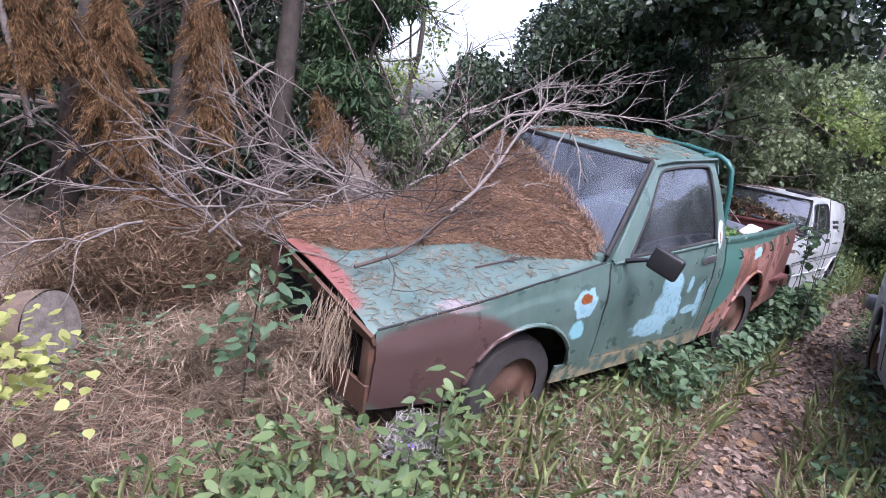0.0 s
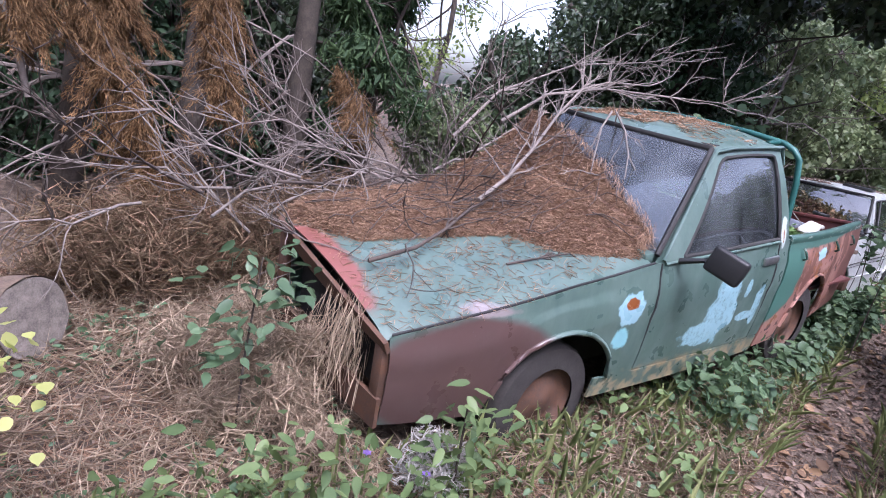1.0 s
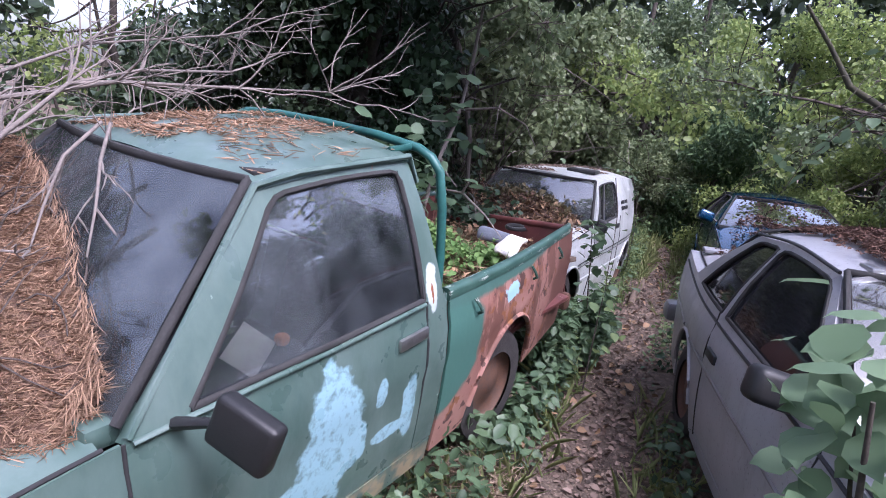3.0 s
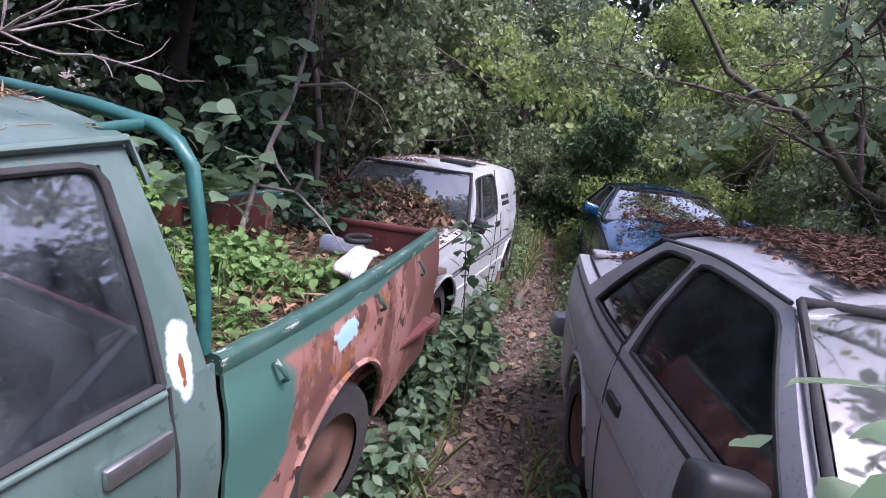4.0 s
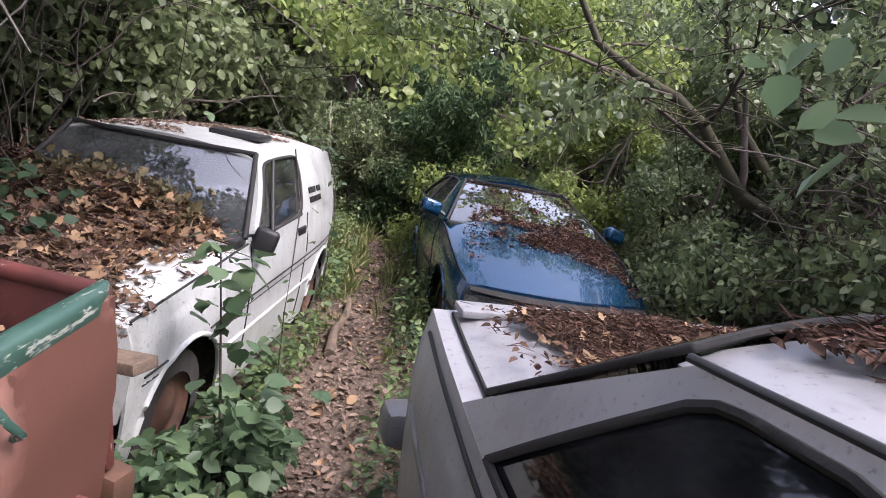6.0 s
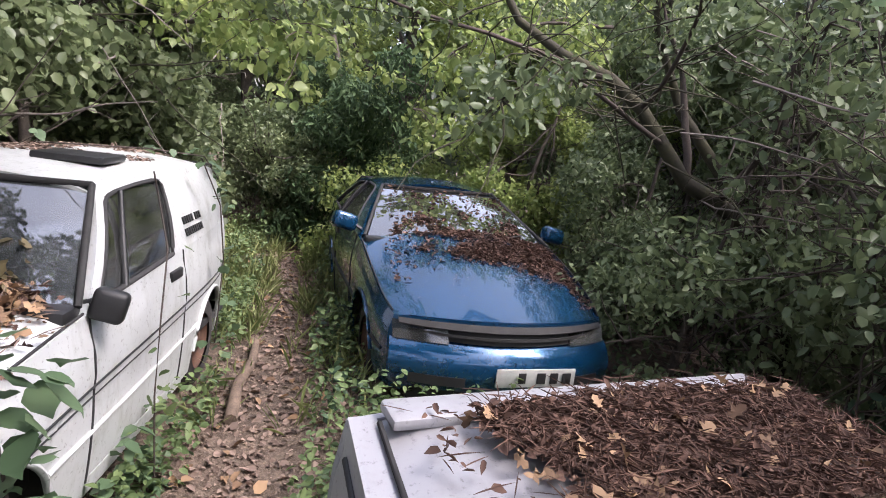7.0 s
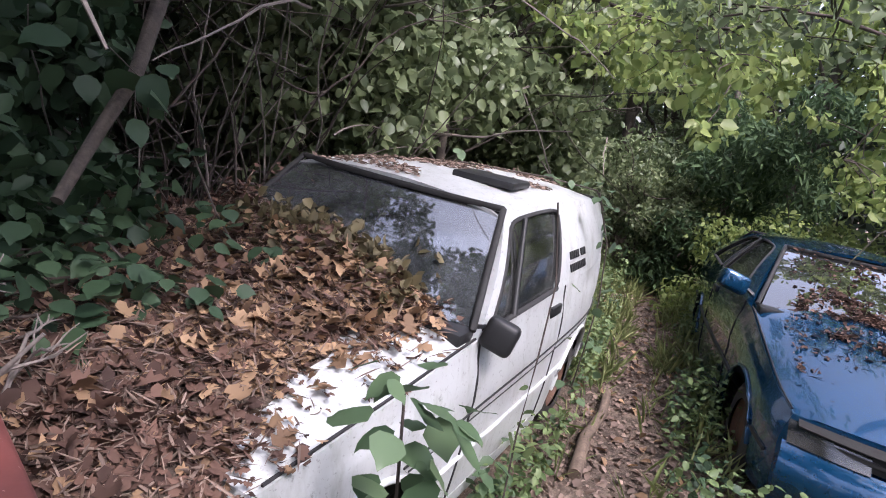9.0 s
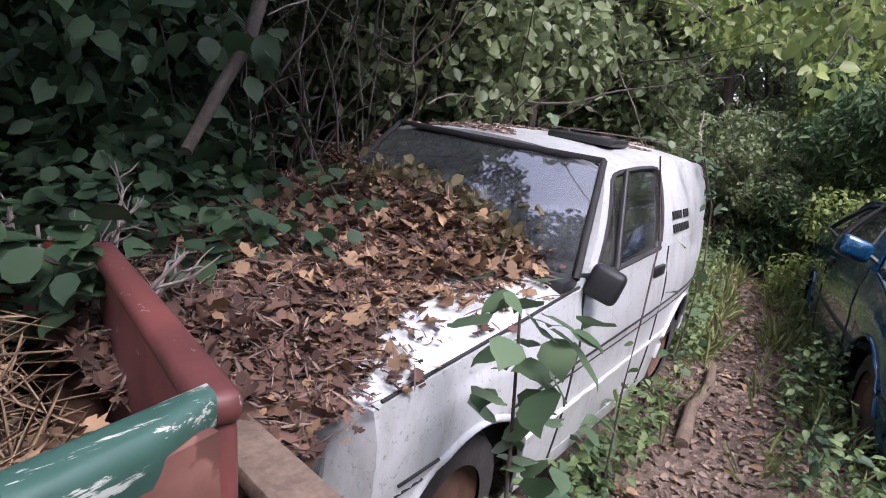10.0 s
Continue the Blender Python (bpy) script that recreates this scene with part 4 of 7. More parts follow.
    tubes("rear_window_seal", [[(p, 0.009) for p in pr + tp + [(x, -y, z) for x, y, z in reversed(pr)] + bp]], M["rubber"], root)
    if S["xb"] < L - 0.25:
        skin("boot_lid", car, S["xb"] + 0.04, L - S["tail"] + 0.02, sh, paint, root, 0.03, 0.90, 12, 14, label=S.get("boot_label", ""))
        sheet("boot_shoulder", lin(S["xb"] - 0.2, L - S["tail"] + 0.02, 12), lin(0.9, 1.0, 2), lambda x, v: (x, v * W(x) * prof(1), sh(x) + 0.002), 0.01, paint, root)
        sheet("boot_shoulder", lin(S["xb"] - 0.2, L - S["tail"] + 0.02, 12), lin(-1.0, -0.9, 2), lambda x, v: (x, v * W(x) * prof(1), sh(x) + 0.002), 0.01, paint, root)
    # tail panel and nose
    xe = L - S["tail"]
    sheet("tail_panel", lin(-1, 1, 12), lin(0, 1, 6), lambda s, v: (xe + S["tail"] * (1 - s * s) * 0.6 + 0.02, s * W(xe) * prof(v), 0.30 + (sh(xe) - 0.30) * v), 0.02, paint, root)
    sheet("front_panel", lin(1, -1, 16), lin(0, 1, 6), lambda s, v: (S["nose"] - S["front_bow"] * (1 - s * s), s * W(S["nose"]) * prof(v), S["face_z"] + (sh(S["nose"]) + S.get("crown", 0.05) * S.get("nose_crown", 1.0) * (1 - s * s) - S["face_z"]) * v), 0.02, paint, root)
    part("engine_bay", box_bm(S["xc"] - S["nose"] - 0.15, 1.05, 0.30, 0.03, pose((S["xc"] + S["nose"]) / 2, 0, 0.42)), M["dark"], root)
    part("underbody", box_bm(L - 0.5, 1.0, 0.22, 0.03, pose(L / 2, 0, 0.26)), M["dark"], root)
    part("dashboard", box_bm(0.3, 2 * cb[1] - 0.08, 0.2, 0.05, pose(S["xc"] + 0.22, 0, sh(S["xc"]) - 0.11)), M["dark"], root)
    seats(root, S["xt"] + 0.25, (-0.33, 0.33), 0.42, 0.62)
    steering(root, S["xc"] + 0.45, 0.33, sh(S["xc"]) + 0.0)
    part("cabin_floor", box_bm(S["xb"] - S["xc"], 1.2, 0.05, 0.01, pose((S["xb"] + S["xc"]) / 2, 0, 0.34)), M["dark"], root)
    part("headlining", box_bm(S["xr"] - S["xt"] - 0.1, S["wr"] * 1.8, 0.02, 0.006, pose((S["xt"] + S["xr"]) / 2, 0, ze((S["xt"] + S["xr"]) / 2) - 0.03)), M["dark"], root)
    return root, car


# -- white van --
VAN_M = pose(4.902, 1.155, -0.065, -0.27, 0.91, 4.47)
S = dict(L=3.20, nose=0.16, tail=0.08, sill=0.20, W=curve_fn([(0.0, 0.605), (0.15, 0.635), (0.6, 0.66), (1.3, 0.675), (2.2, 0.67), (2.8, 0.635), (3.2, 0.56)]),
         sh=curve_fn([(0.0, 0.715), (0.25, 0.765), (0.7, 0.825), (1.11, 0.875), (1.6, 0.905), (2.2, 0.93), (3.2, 0.95)]), ze=curve_fn([(1.47, 1.255), (1.9, 1.285), (2.83, 1.285), (3.0, 1.26)]),
         xc=1.11, xt=1.47, xr=2.98, xb=3.12, wr=0.505, roof_crown=0.045, axles=(0.56, 2.62), zw=0.27, r=0.27, ra=0.325, door=(1.13, 2.07), handle_z=0.83, near=-1,
         windows=[(0.045, 0.415)], windows_far=[(0.045, 0.415)], side_glass=M["glass_side"], front_glass=M["glass_van"], rear_glass=M["glass"], paint=M["white"],
         mouldings=[(0.62, 0.0045, M["black"]), (0.56, 0.0035, M["black"]), (0.36, 0.010, M["white"])], front_bow=0.06, face_z=0.40, bow=0.06)
van, van_car = shell_car("white_van", VAN_M, S, "abandoned white van, hood heaped with dead leaves and ivy")
part("roof_vent", box_bm(0.30, 0.30, 0.035, 0.012, pose(1.95, -0.22, 1.335, 0, 0, 6)), M["black"], van, "small black roof vent")
part("front_bumper", box_bm(0.12, 1.22, 0.14, 0.03, pose(0.03, 0, 0.36)), M["black"], van)
door_mirror(van, (1.16, -0.62, 0.90), (1.15, -0.71, 0.905), (0.075, 0.115, 0.115), None, "black door mirror")
tubes("wiper", [[((1.08, -0.1, 0.94), 0.008), ((1.22, -0.5, 1.02), 0.006)]], M["black"], van)
tubes("wiper", [[((1.08, 0.4, 0.94), 0.008), ((1.22, 0.05, 1.02), 0.006)]], M["black"], van)
tubes("quarter_bar", [[((1.42, -0.652, 0.90), 0.013), ((1.60, -0.545, 1.245), 0.011)]], M["black"], van)
part("vent_grille", box_bm(0.10, 0.26, 0.012, 0.004, pose(0.93, -0.15, 0.925, 0, -6, 0)), M["black"], van)
for s in (-1, 1):
    part("headlight", box_bm(0.05, 0.24, 0.13, 0.02, pose(0.075, s * 0.44, 0.60)), M["lens"], van)
part("grille", box_bm(0.03, 0.55, 0.11, 0.01, pose(0.085, 0, 0.60)), M["black"], van)

# -- grey coupe --
COUPE_M = pose(1.799, -2.673, -0.087, -0.28, -0.26, 23.82)
S = dict(L=4.24, nose=0.04, tail=0.10, sill=0.20, W=curve_fn([(0.0, 0.66), (0.2, 0.74), (0.9, 0.79), (2.0, 0.81), (3.0, 0.80), (3.7, 0.735), (4.24, 0.66)]),
         sh=curve_fn([(0.0, 0.70), (0.4, 0.78), (1.0, 0.87), (1.45, 0.915), (2.0, 0.925), (2.71, 0.93), (3.3, 0.938), (3.8, 0.965), (4.24, 0.99)]), ze=curve_fn([(2.06, 1.335), (2.5, 1.355), (3.0, 1.315)]),
         xc=1.45, xt=2.06, xr=3.0, xb=3.56, wr=0.595, roof_crown=0.075, rear_dome=0.075, axles=(0.80, 3.30), zw=0.28, r=0.29, ra=0.36, door=(1.50, 2.76), handle_z=0.74, near=1,
         windows=[(0.07, 0.575), (0.615, 0.89)], side_glass=M["glass_dark"], front_glass=M["glass"], rear_glass=M["glass_green"], paint=M["pale"],
         mouldings=[(0.60, 0.014, M["silver"]), (0.93, 0.008, M["black"])], front_bow=0.05, face_z=0.42, bow=0.06, rear_w=0.92,
         boot_label="pale boot lid under leaf litter")
coupe, coupe_car = shell_car("grey_coupe", COUPE_M, S, "abandoned grey two-door coupe with leaf litter on its boot")
part("boot_edge", box_bm(0.10, 1.16, 0.03, 0.012, pose(4.11, 0, 1.012, 0, -4, 0)), M["pale"], coupe)
part("rear_bumper", box_bm(0.16, 1.44, 0.15, 0.04, pose(4.30, 0, 0.48)), M["silver"], coupe)
part("front_bumper", box_bm(0.14, 1.38, 0.15, 0.04, pose(-0.03, 0, 0.47)), M["silver"], coupe)
door_mirror(coupe, (1.68, 0.76, 0.95), (1.70, 0.88, 0.98), (0.11, 0.19, 0.13), None, "black door mirror")
for s in (-1, 1):
    tubes("roof_gutter", [[((x, s * 0.607, coupe_car["ze"](x) + 0.012), 0.008) for x in lin(2.06, 3.0, 10)]], M["black"], coupe)
for s in (-1, 1):
    tubes("pillar_trim", [[((2.71, s * 0.755, 0.93), 0.009), ((2.66, s * 0.69, 1.1), 0.009), ((2.61, s * 0.615, 1.29), 0.009)]], M["chrome"], coupe, "dull chrome strip")
part("roof_clip", box_bm(0.11, 0.045, 0.015, 0.006, pose(2.13, 0.47, 1.37, 0, 0, 0)), M["chrome"], coupe, "dull metal clip")
for s in (-1, 1):
    part("tail_light", box_bm(0.05, 0.40, 0.14, 0.015, pose(4.19, s * 0.44, 0.76)), M["lamp_red"], coupe)
    part("headlight", box_bm(0.06, 0.30, 0.12, 0.02, pose(0.0, s * 0.48, 0.62)), M["lens"], coupe)
    tubes("boot_gap", [[((x, s * coupe_car["W"](x) * prof(1) * 0.902, coupe_car["sh"](x) + 0.012), 0.007) for x in lin(3.58, 4.11, 8)]], M["dark"], coupe)

# -- blue hatchback --
BLUE_M = pose(7.494, -1.088, -0.137, -0.7, 2.71, 15.3)
S = dict(L=3.95, nose=0.16, tail=0.10, sill=0.20, W=curve_fn([(0.0, 0.60), (0.16, 0.70), (0.45, 0.76), (1.2, 0.79), (2.5, 0.79), (3.95, 0.70)]),
         sh=curve_fn([(0.0, 0.60), (0.16, 0.645), (0.5, 0.76), (0.9, 0.875), (1.15, 0.93), (2.0, 0.97), (3.0, 1.0), (3.95, 0.98)]), ze=curve_fn([(1.93, 1.275), (2.4, 1.31), (3.0, 1.28)]),
         xc=1.15, xt=1.93, xr=3.1, xb=3.70, wr=0.50, roof_crown=0.06, axles=(0.78, 3.15), zw=0.29, r=0.29, ra=0.35, door=(1.30, 2.40), handle_z=0.84, near=1,
         windows=[(0.14, 0.50), (0.54, 0.86)], side_glass=M["glass_dark"], front_glass=M["glass_sky"], rear_glass=M["glass"], paint=M["blue"],
         mouldings=[(0.45, 0.012, M["black"])], front_bow=0.20, face_z=0.20, bow=0.13, crown=0.10, nose_crown=0.15)
blue, blue_car = shell_car("blue_hatchback", BLUE_M, S, "metallic blue hatchback facing the path, littered with fallen leaves")
sheet("bumper_lip", lin(1, -1, 22), lin(0, 1, 10), lambda s, v: (0.125 - 0.205 * (1 - s * s) - 0.075 * math.sin(math.pi * (0.10 + 0.90 * v)) ** 0.7, s * (0.70 + 0.012 * math.sin(math.pi * v)), 0.26 + 0.265 * v), 0.03, M["blue"], blue, "blue front bumper")
sheet("upper_grille", lin(1, -1, 22), lin(0, 1, 4), lambda s, v: (0.118 - 0.205 * (1 - s * s) + 0.02 * v, s * 0.60, 0.535 + 0.085 * v), 0.01, M["rubber"], blue, "dark grille slot full of leaves")
sheet("grille_bar", lin(1, -1, 22), lin(0, 1, 3), lambda s, v: (0.103 - 0.205 * (1 - s * s), s * 0.60, 0.566 + 0.016 * v), 0.012, M["rubber"], blue)
sheet("hood_lip", lin(1, -1, 22), lin(0, 1, 3), lambda s, v: (0.108 - 0.205 * (1 - s * s) + 0.03 * v, s * 0.655, 0.612 + 0.024 * v + 0.012 * (1 - s * s) * v), 0.012, M["rubber"], blue)
sheet("lower_grille", lin(1, -1, 18), lin(0, 1, 3), lambda s, v: (0.10 - 0.205 * (1 - s * s), s * 0.58, 0.15 + 0.11 * v), 0.01, M["black"], blue)
for s in (-1, 1):
    sheet("bumper_vent", lin(0.86, 0.42, 8) if s > 0 else lin(-0.42, -0.86, 8), lin(0, 1, 3), lambda q, v: (0.046 - 0.205 * (1 - q * q), q * 0.70, 0.30 + 0.055 * v), 0.01, M["black"], blue)
for s in (-1, 1):
    sheet("headlight", lin(0.98, 0.55, 10) if s > 0 else lin(-0.55, -0.98, 10), lin(0, 1, 5), lambda q, v: (0.112 - 0.205 * (1 - q * q) + 0.055 * v, q * 0.70, 0.525 + 0.095 * v), 0.02, M["lens"], blue, "clouded headlamp")
    door_mirror(blue, (1.32, s * 0.70, 0.96), (1.36, s * 0.86, 1.03), (0.12, 0.19, 0.13), M["blue"], "blue door mirror")
tubes("wiper", [[((1.02, -0.1, 0.97), 0.009), ((1.20, -0.52, 1.03), 0.006)]], M["black"], blue)
tubes("wiper", [[((1.02, 0.5, 0.95), 0.009), ((1.15, 0.02, 1.05), 0.006)]], M["black"], blue)
np_ = part("number_plate", box_bm(0.012, 0.50, 0.11, 0.004, pose(-0.160, -0.12, 0.375, 0, -3, 2)), M["plate"], blue, "pale number plate with dark bars")
for i, (y, w) in enumerate(((0.17, 0.05), (0.09, 0.05), (-0.03, 0.055), (-0.11, 0.05), (-0.19, 0.055))):
    part("plate_bar", box_bm(0.006, w, 0.065, 0.002, pose(-0.167, -0.12 + y, 0.375, 0, -3, 2)), M["black"], np_)


# ---- ground ----
def build_ground():
    xs = np.concatenate([[-400, -120, -40, -18], np.linspace(-9, 18, 136), [26, 50, 130, 400]])
    ys = np.concatenate([[-400, -120, -40, -18], np.linspace(-9, 11, 101), [20, 50, 130, 400]])
    v = [(x, y, ground_z(min(max(x, -9), 18), min(max(y, -9), 11))) for x in xs for y in ys]
    n = len(ys)
    f = [(i * n + j, (i + 1) * n + j, (i + 1) * n + j + 1, i * n + j + 1) for i in range(len(xs) - 1) for j in range(n - 1)]
    ob = mesh_object("ground", v, f, M["ground"], None, "", True, 80)
    return tagged(ob, "brown woodland floor of needles, leaf litter and a trodden path", "ground", "", "structure")


ground = build_ground()
CAR_BOXES = [(PK, -0.05, 4.4, 0.62), (VAN_M, 0.05, 3.2, 0.66), (COUPE_M, 0.0, 4.4, 0.74), (BLUE_M, 0.1, 3.9, 0.72)]


def clear_of_cars(P, slack=0.0):
    keep = np.ones(len(P), bool)
    for m, x0, x1, hw in CAR_BOXES:
        inv = np.array(m.inverted())
        q = np.c_[P[:, :2], np.zeros(len(P)), np.ones(len(P))] @ inv.T
        keep &= ~((q[:, 0] > x0 - slack) & (q[:, 0] < x1 + slack) & (np.abs(q[:, 1]) < hw + slack))
    return keep


def path_dist(P):
    return np.abs(P[:, 1] - np.array([PATH_LINE(x) for x in P[:, 0]]))


def scatter(n, x0, x1, y0, y1, rng=RNG):
    return np.c_[rng.uniform(x0, x1, n), rng.uniform(y0, y1, n)]


def lay(P, lift=0.0):
    return np.c_[P, ground_z_np(P) + lift]


# fallen needles and straw round the pickup, thinning towards the path
P = scatter(85000, -3.0, 3.2, -1.9, 2.7)
P = P[clear_of_cars(P, -0.05)]
w = np.array([0.5 + 0.5 * noise.noise((x * 1.1, y * 1.1, 3)) for x, y in P])
P = P[RNG.random(len(P)) < np.clip(0.25 + 0.9 * w, 0, 1) * np.clip(path_dist(P) / 0.5, 0.15, 1)]
tagged(needles("needle_litter", lay(P, 0.012) + np.c_[np.zeros((len(P), 2)), RNG.uniform(0, 0.03, len(P))], 0.11, 0.0030, M["needle"], 0.25), "reddish-brown fallen conifer needles covering the ground", "needles", "", "stuff")
P = scatter(56000, -3.0, 3.4, -1.7, 2.6)
P = P[clear_of_cars(P, -0.05)]
w = np.array([0.5 + 0.5 * noise.noise((x * 0.9 + 7, y * 0.9, 5)) for x, y in P])
P = P[(RNG.random(len(P)) < np.clip(1.8 * w - 0.4, 0, 1)) & (path_dist(P) > 0.25)]
tagged(needles("dry_grass", lay(P, 0.03) + np.c_[np.zeros((len(P), 2)), RNG.uniform(0, 0.07, len(P))], 0.19, 0.0034, M["straw"], 0.55), "matted pale dry grass and straw on the ground", "dry grass", "", "stuff")

# leaf litter on and beside the path
P = scatter(75000, -1.0, 15.0, -1.9, 2.6)
d = path_dist(P)
P = P[(RNG.random(len(P)) < np.exp(-(d / 0.55) ** 2) * 0.8 + 0.08) & clear_of_cars(P, -0.05)]
n = len(P)
D = RNG.normal(0, 1, (n, 3)); D[:, 2] *= 0.2
L = 0.014 + 0.05 * RNG.random(n) ** 2
tagged(leaf_mesh("leaf_litter", lay(P, 0.014), D, rand_dirs(n, RNG, 2.0), L, L * RNG.uniform(0.5, 0.9, n), M["litter"], None, "", 0.15, 0.2), "small brown fallen leaves along the footpath", "leaf litter", "", "stuff")
P = scatter(1500, 1.5, 12.0, -1.4, 2.2)
d = path_dist(P)
P = P[(RNG.random(len(P)) < np.exp(-(d / 0.5) ** 2)) & clear_of_cars(P, -0.03)]
n = len(P)
D = RNG.normal(0, 1, (n, 3)); D[:, 2] *= 0.25
L = RNG.uniform(0.045, 0.08, n)
tagged(leaf_mesh("fallen_leaves", lay(P, 0.022), D, rand_dirs(n, RNG, 2.0), L, L * RNG.uniform(0.6, 0.95, n), M["dead_leaf"], None, "", 0.18, 0.25), "larger curled tan leaves lying on the footpath", "leaf litter", "", "stuff")


def herb_patch(name, n, region, size, height, mat, label, cat, gap=0.28, slack=0.0, mask=None, aspect=0.7, droop=0.1):
    """Low leafy ground plants: leaves at random heights over a stretch of ground."""
    P = scatter(n * 3, *region)
    w = np.array([0.5 + 0.5 * noise.noise((x * 1.5 + size * 90, y * 1.5, 9)) for x, y in P])
    keep = (path_dist(P) > gap) & clear_of_cars(P, slack) & (RNG.random(len(P)) < np.clip(2.4 * w - 0.75, 0, 1))
    if mask is not None:
        keep &= mask(P)
    P = P[keep][:n]
    n = len(P)
    if n == 0:
        return None
    h = height * RNG.random(n) ** 1.3 * np.clip(0.35 + np.array([0.9 * (0.5 + 0.5 * noise.noise((x * 2.1, y * 2.1, 4))) for x, y in P]), 0.2, 1.2)
    C = lay(P, 0.02)
    C[:, 2] += h
    D = rand_dirs(n, RNG); D[:, 2] = RNG.normal(-droop, 0.3, n)
    L = size * RNG.uniform(0.5, 1.3, n)
    return tagged(leaf_mesh(name, C, D, rand_dirs(n, RNG, 2.2), L, L * aspect, mat, None, "", 0.12, 0.2), label, cat, "", "stuff")


near_bank = lambda P: P[:, 1] > np.array([PATH_LINE(x) for x in P[:, 0]])
far_bank = lambda P: P[:, 1] < np.array([PATH_LINE(x) for x in P[:, 0]])
herb_patch("ground_ivy", 11000, (-1.4, 12.5, -2.2, 1.9), 0.042, 0.16, M["bramble"], "low green ground ivy edging the footpath", "ground ivy", 0.27)
herb_patch("bramble_patch", 7000, (1.9, 6.6, -0.9, 0.9), 0.075, 0.42, M["bramble"], "knee-high brambles between path and vehicles", "brambles", 0.33, 0.02, near_bank)
herb_patch("nettle_patch", 8000, (5.0, 12.5, -0.5, 2.2), 0.046, 0.50, M["nettle"], "green nettles beside the footpath", "nettles", 0.36, 0.02)
herb_patch("path_side_weeds", 1900, (-1.5, 2.6, -1.9, 0.4), 0.055, 0.20, M["nettle"], "green weeds in the dry grass beside the path", "weeds", 0.30, 0.03)
herb_patch("shade_weeds", 3500, (2.0, 9.0, -1.2, 0.2), 0.06, 0.28, M["ivy"], "dark weeds at the foot of the parked cars", "weeds", 0.34, 0.0, far_bank)
herb_patch("verge_weeds", 6000, (4.6, 9.8, -0.3, 1.1), 0.046, 0.34, M["nettle"], "green weeds between the footpath and the van", "weeds", 0.25, 0.0, near_bank)
herb_patch("verge_ivy", 5000, (5.6, 10.5, -1.3, 0.6), 0.046, 0.36, M["nettle"], "green ivy and nettles along the blue car", "ivy", 0.26, 0.0, far_bank)
herb_patch("van_brambles", 2600, (4.75, 6.7, -0.1, 0.8), 0.075, 0.5, M["bramble"], "leafy brambles crowding the front of the van", "brambles", 0.36, 0.03, near_bank)
herb_patch("ivy_carpet", 9000, (3.2, 8.5, 1.6, 4.2), 0.07, 0.35, M["ivy"], "dark ivy carpeting the ground under the trees", "ivy", 0.4, 0.0)

# tall grass where the path leaves the clearing
P = scatter(30000, 7.0, 12.6, -0.4, 2.6)
P = P[(path_dist(P) > 0.12) & (path_dist(P) < 1.0) & clear_of_cars(P, 0.0)]
w = np.array([0.5 + 0.5 * noise.noise((x * 2.3, y * 2.3, 12)) for x, y in P])
P = P[RNG.random(len(P)) < np.clip(1.5 * w - 0.35, 0, 1) * np.clip((P[:, 0] - 6.6) / 3.2, 0.05, 1)]
n = len(P)
D = np.c_[RNG.normal(0, 0.75, (n, 2)), np.ones(n)]
L = RNG.uniform(0.05, 0.26, n)
tagged(leaf_mesh("tall_grass", lay(P), D, rand_dirs(n), L, 0.0045, M["grass"], None, "", 0.1, 0.35), "tall fading grass at the end of the path", "grass", "", "stuff")
P = scatter(4500, -1.6, 5.0, -1.6, 0.3)
P = P[(path_dist(P) > 0.2) & clear_of_cars(P, 0.0)]
n = len(P)
D = np.c_[RNG.normal(0, 0.6, (n, 2)), np.ones(n)]
L = RNG.uniform(0.06, 0.24, n)
tagged(leaf_mesh("short_grass", lay(P), D, rand_dirs(n), L, 0.006, M["grass"], None, "", 0.1, 0.5), "thin short grass among the dry needles", "grass", "", "stuff")


# ---- trees and hedges ----
def tree(name, base, height, lean, r, crown, n, size, mat, label, cat, bark="bark", limbs=6, twigs=30, spread=(1, 1, 1), droop=0.3, aspect=0.6):
    """A tapered trunk with limbs, bare twigs and a leafy crown gathered in clumps given relative to the base."""
    bz = ground_z(base[0], base[1]) - 0.05
    root = thing(name, Matrix.Translation((base[0], base[1], bz)), label, cat)
    tr = wander((0, 0, 0), lean, height, r, r * 0.35, 9, 0.16)
    tubes("trunk", [tr], M[bark], root, "", 9)
    paths, tw = [], []
    for i in range(limbs):
        c = crown[i % len(crown)]
        k = 2 + int(RNG.integers(0, 6))
        p, pr = tr[min(k, len(tr) - 1)]
        d = Vector(c[:3]) - p
        paths.append(wander(p, d, d.length * 0.95, pr * 0.5, 0.008, 7, 0.3))
    for q in paths:
        tubes("limb", [q], M[bark], root, "", 6)
    for i in range(twigs):
        q = paths[i % len(paths)] if paths else tr
        p, pr = q[int(RNG.integers(2, len(q)))]
        tw.append(wander(p, RNG.normal(0, 1, 3) + np.array([0, 0, 0.2]), RNG.uniform(0.25, 0.9), 0.007, 0.002, 5, 0.45, 0.05))
    if tw:
        tagged(tubes("fine_twig_rest", tw, M["dark_twig" if bark != "moss_bark" else "moss_bark"], root, "", 4), kind="stuff")
    if n:
        foliage("crown", crown, n, size, mat, spread, droop, aspect, root)
    return root


def clumps(n, c, s, r0, r1, rng=RNG, avoid=None):
    out = []
    while len(out) < n:
        p = (c[0] + rng.uniform(-1, 1) * s[0], c[1] + rng.uniform(-1, 1) * s[1], c[2] + rng.uniform(-1, 1) * s[2], rng.uniform(r0, r1))
        out.append(p)
    return out


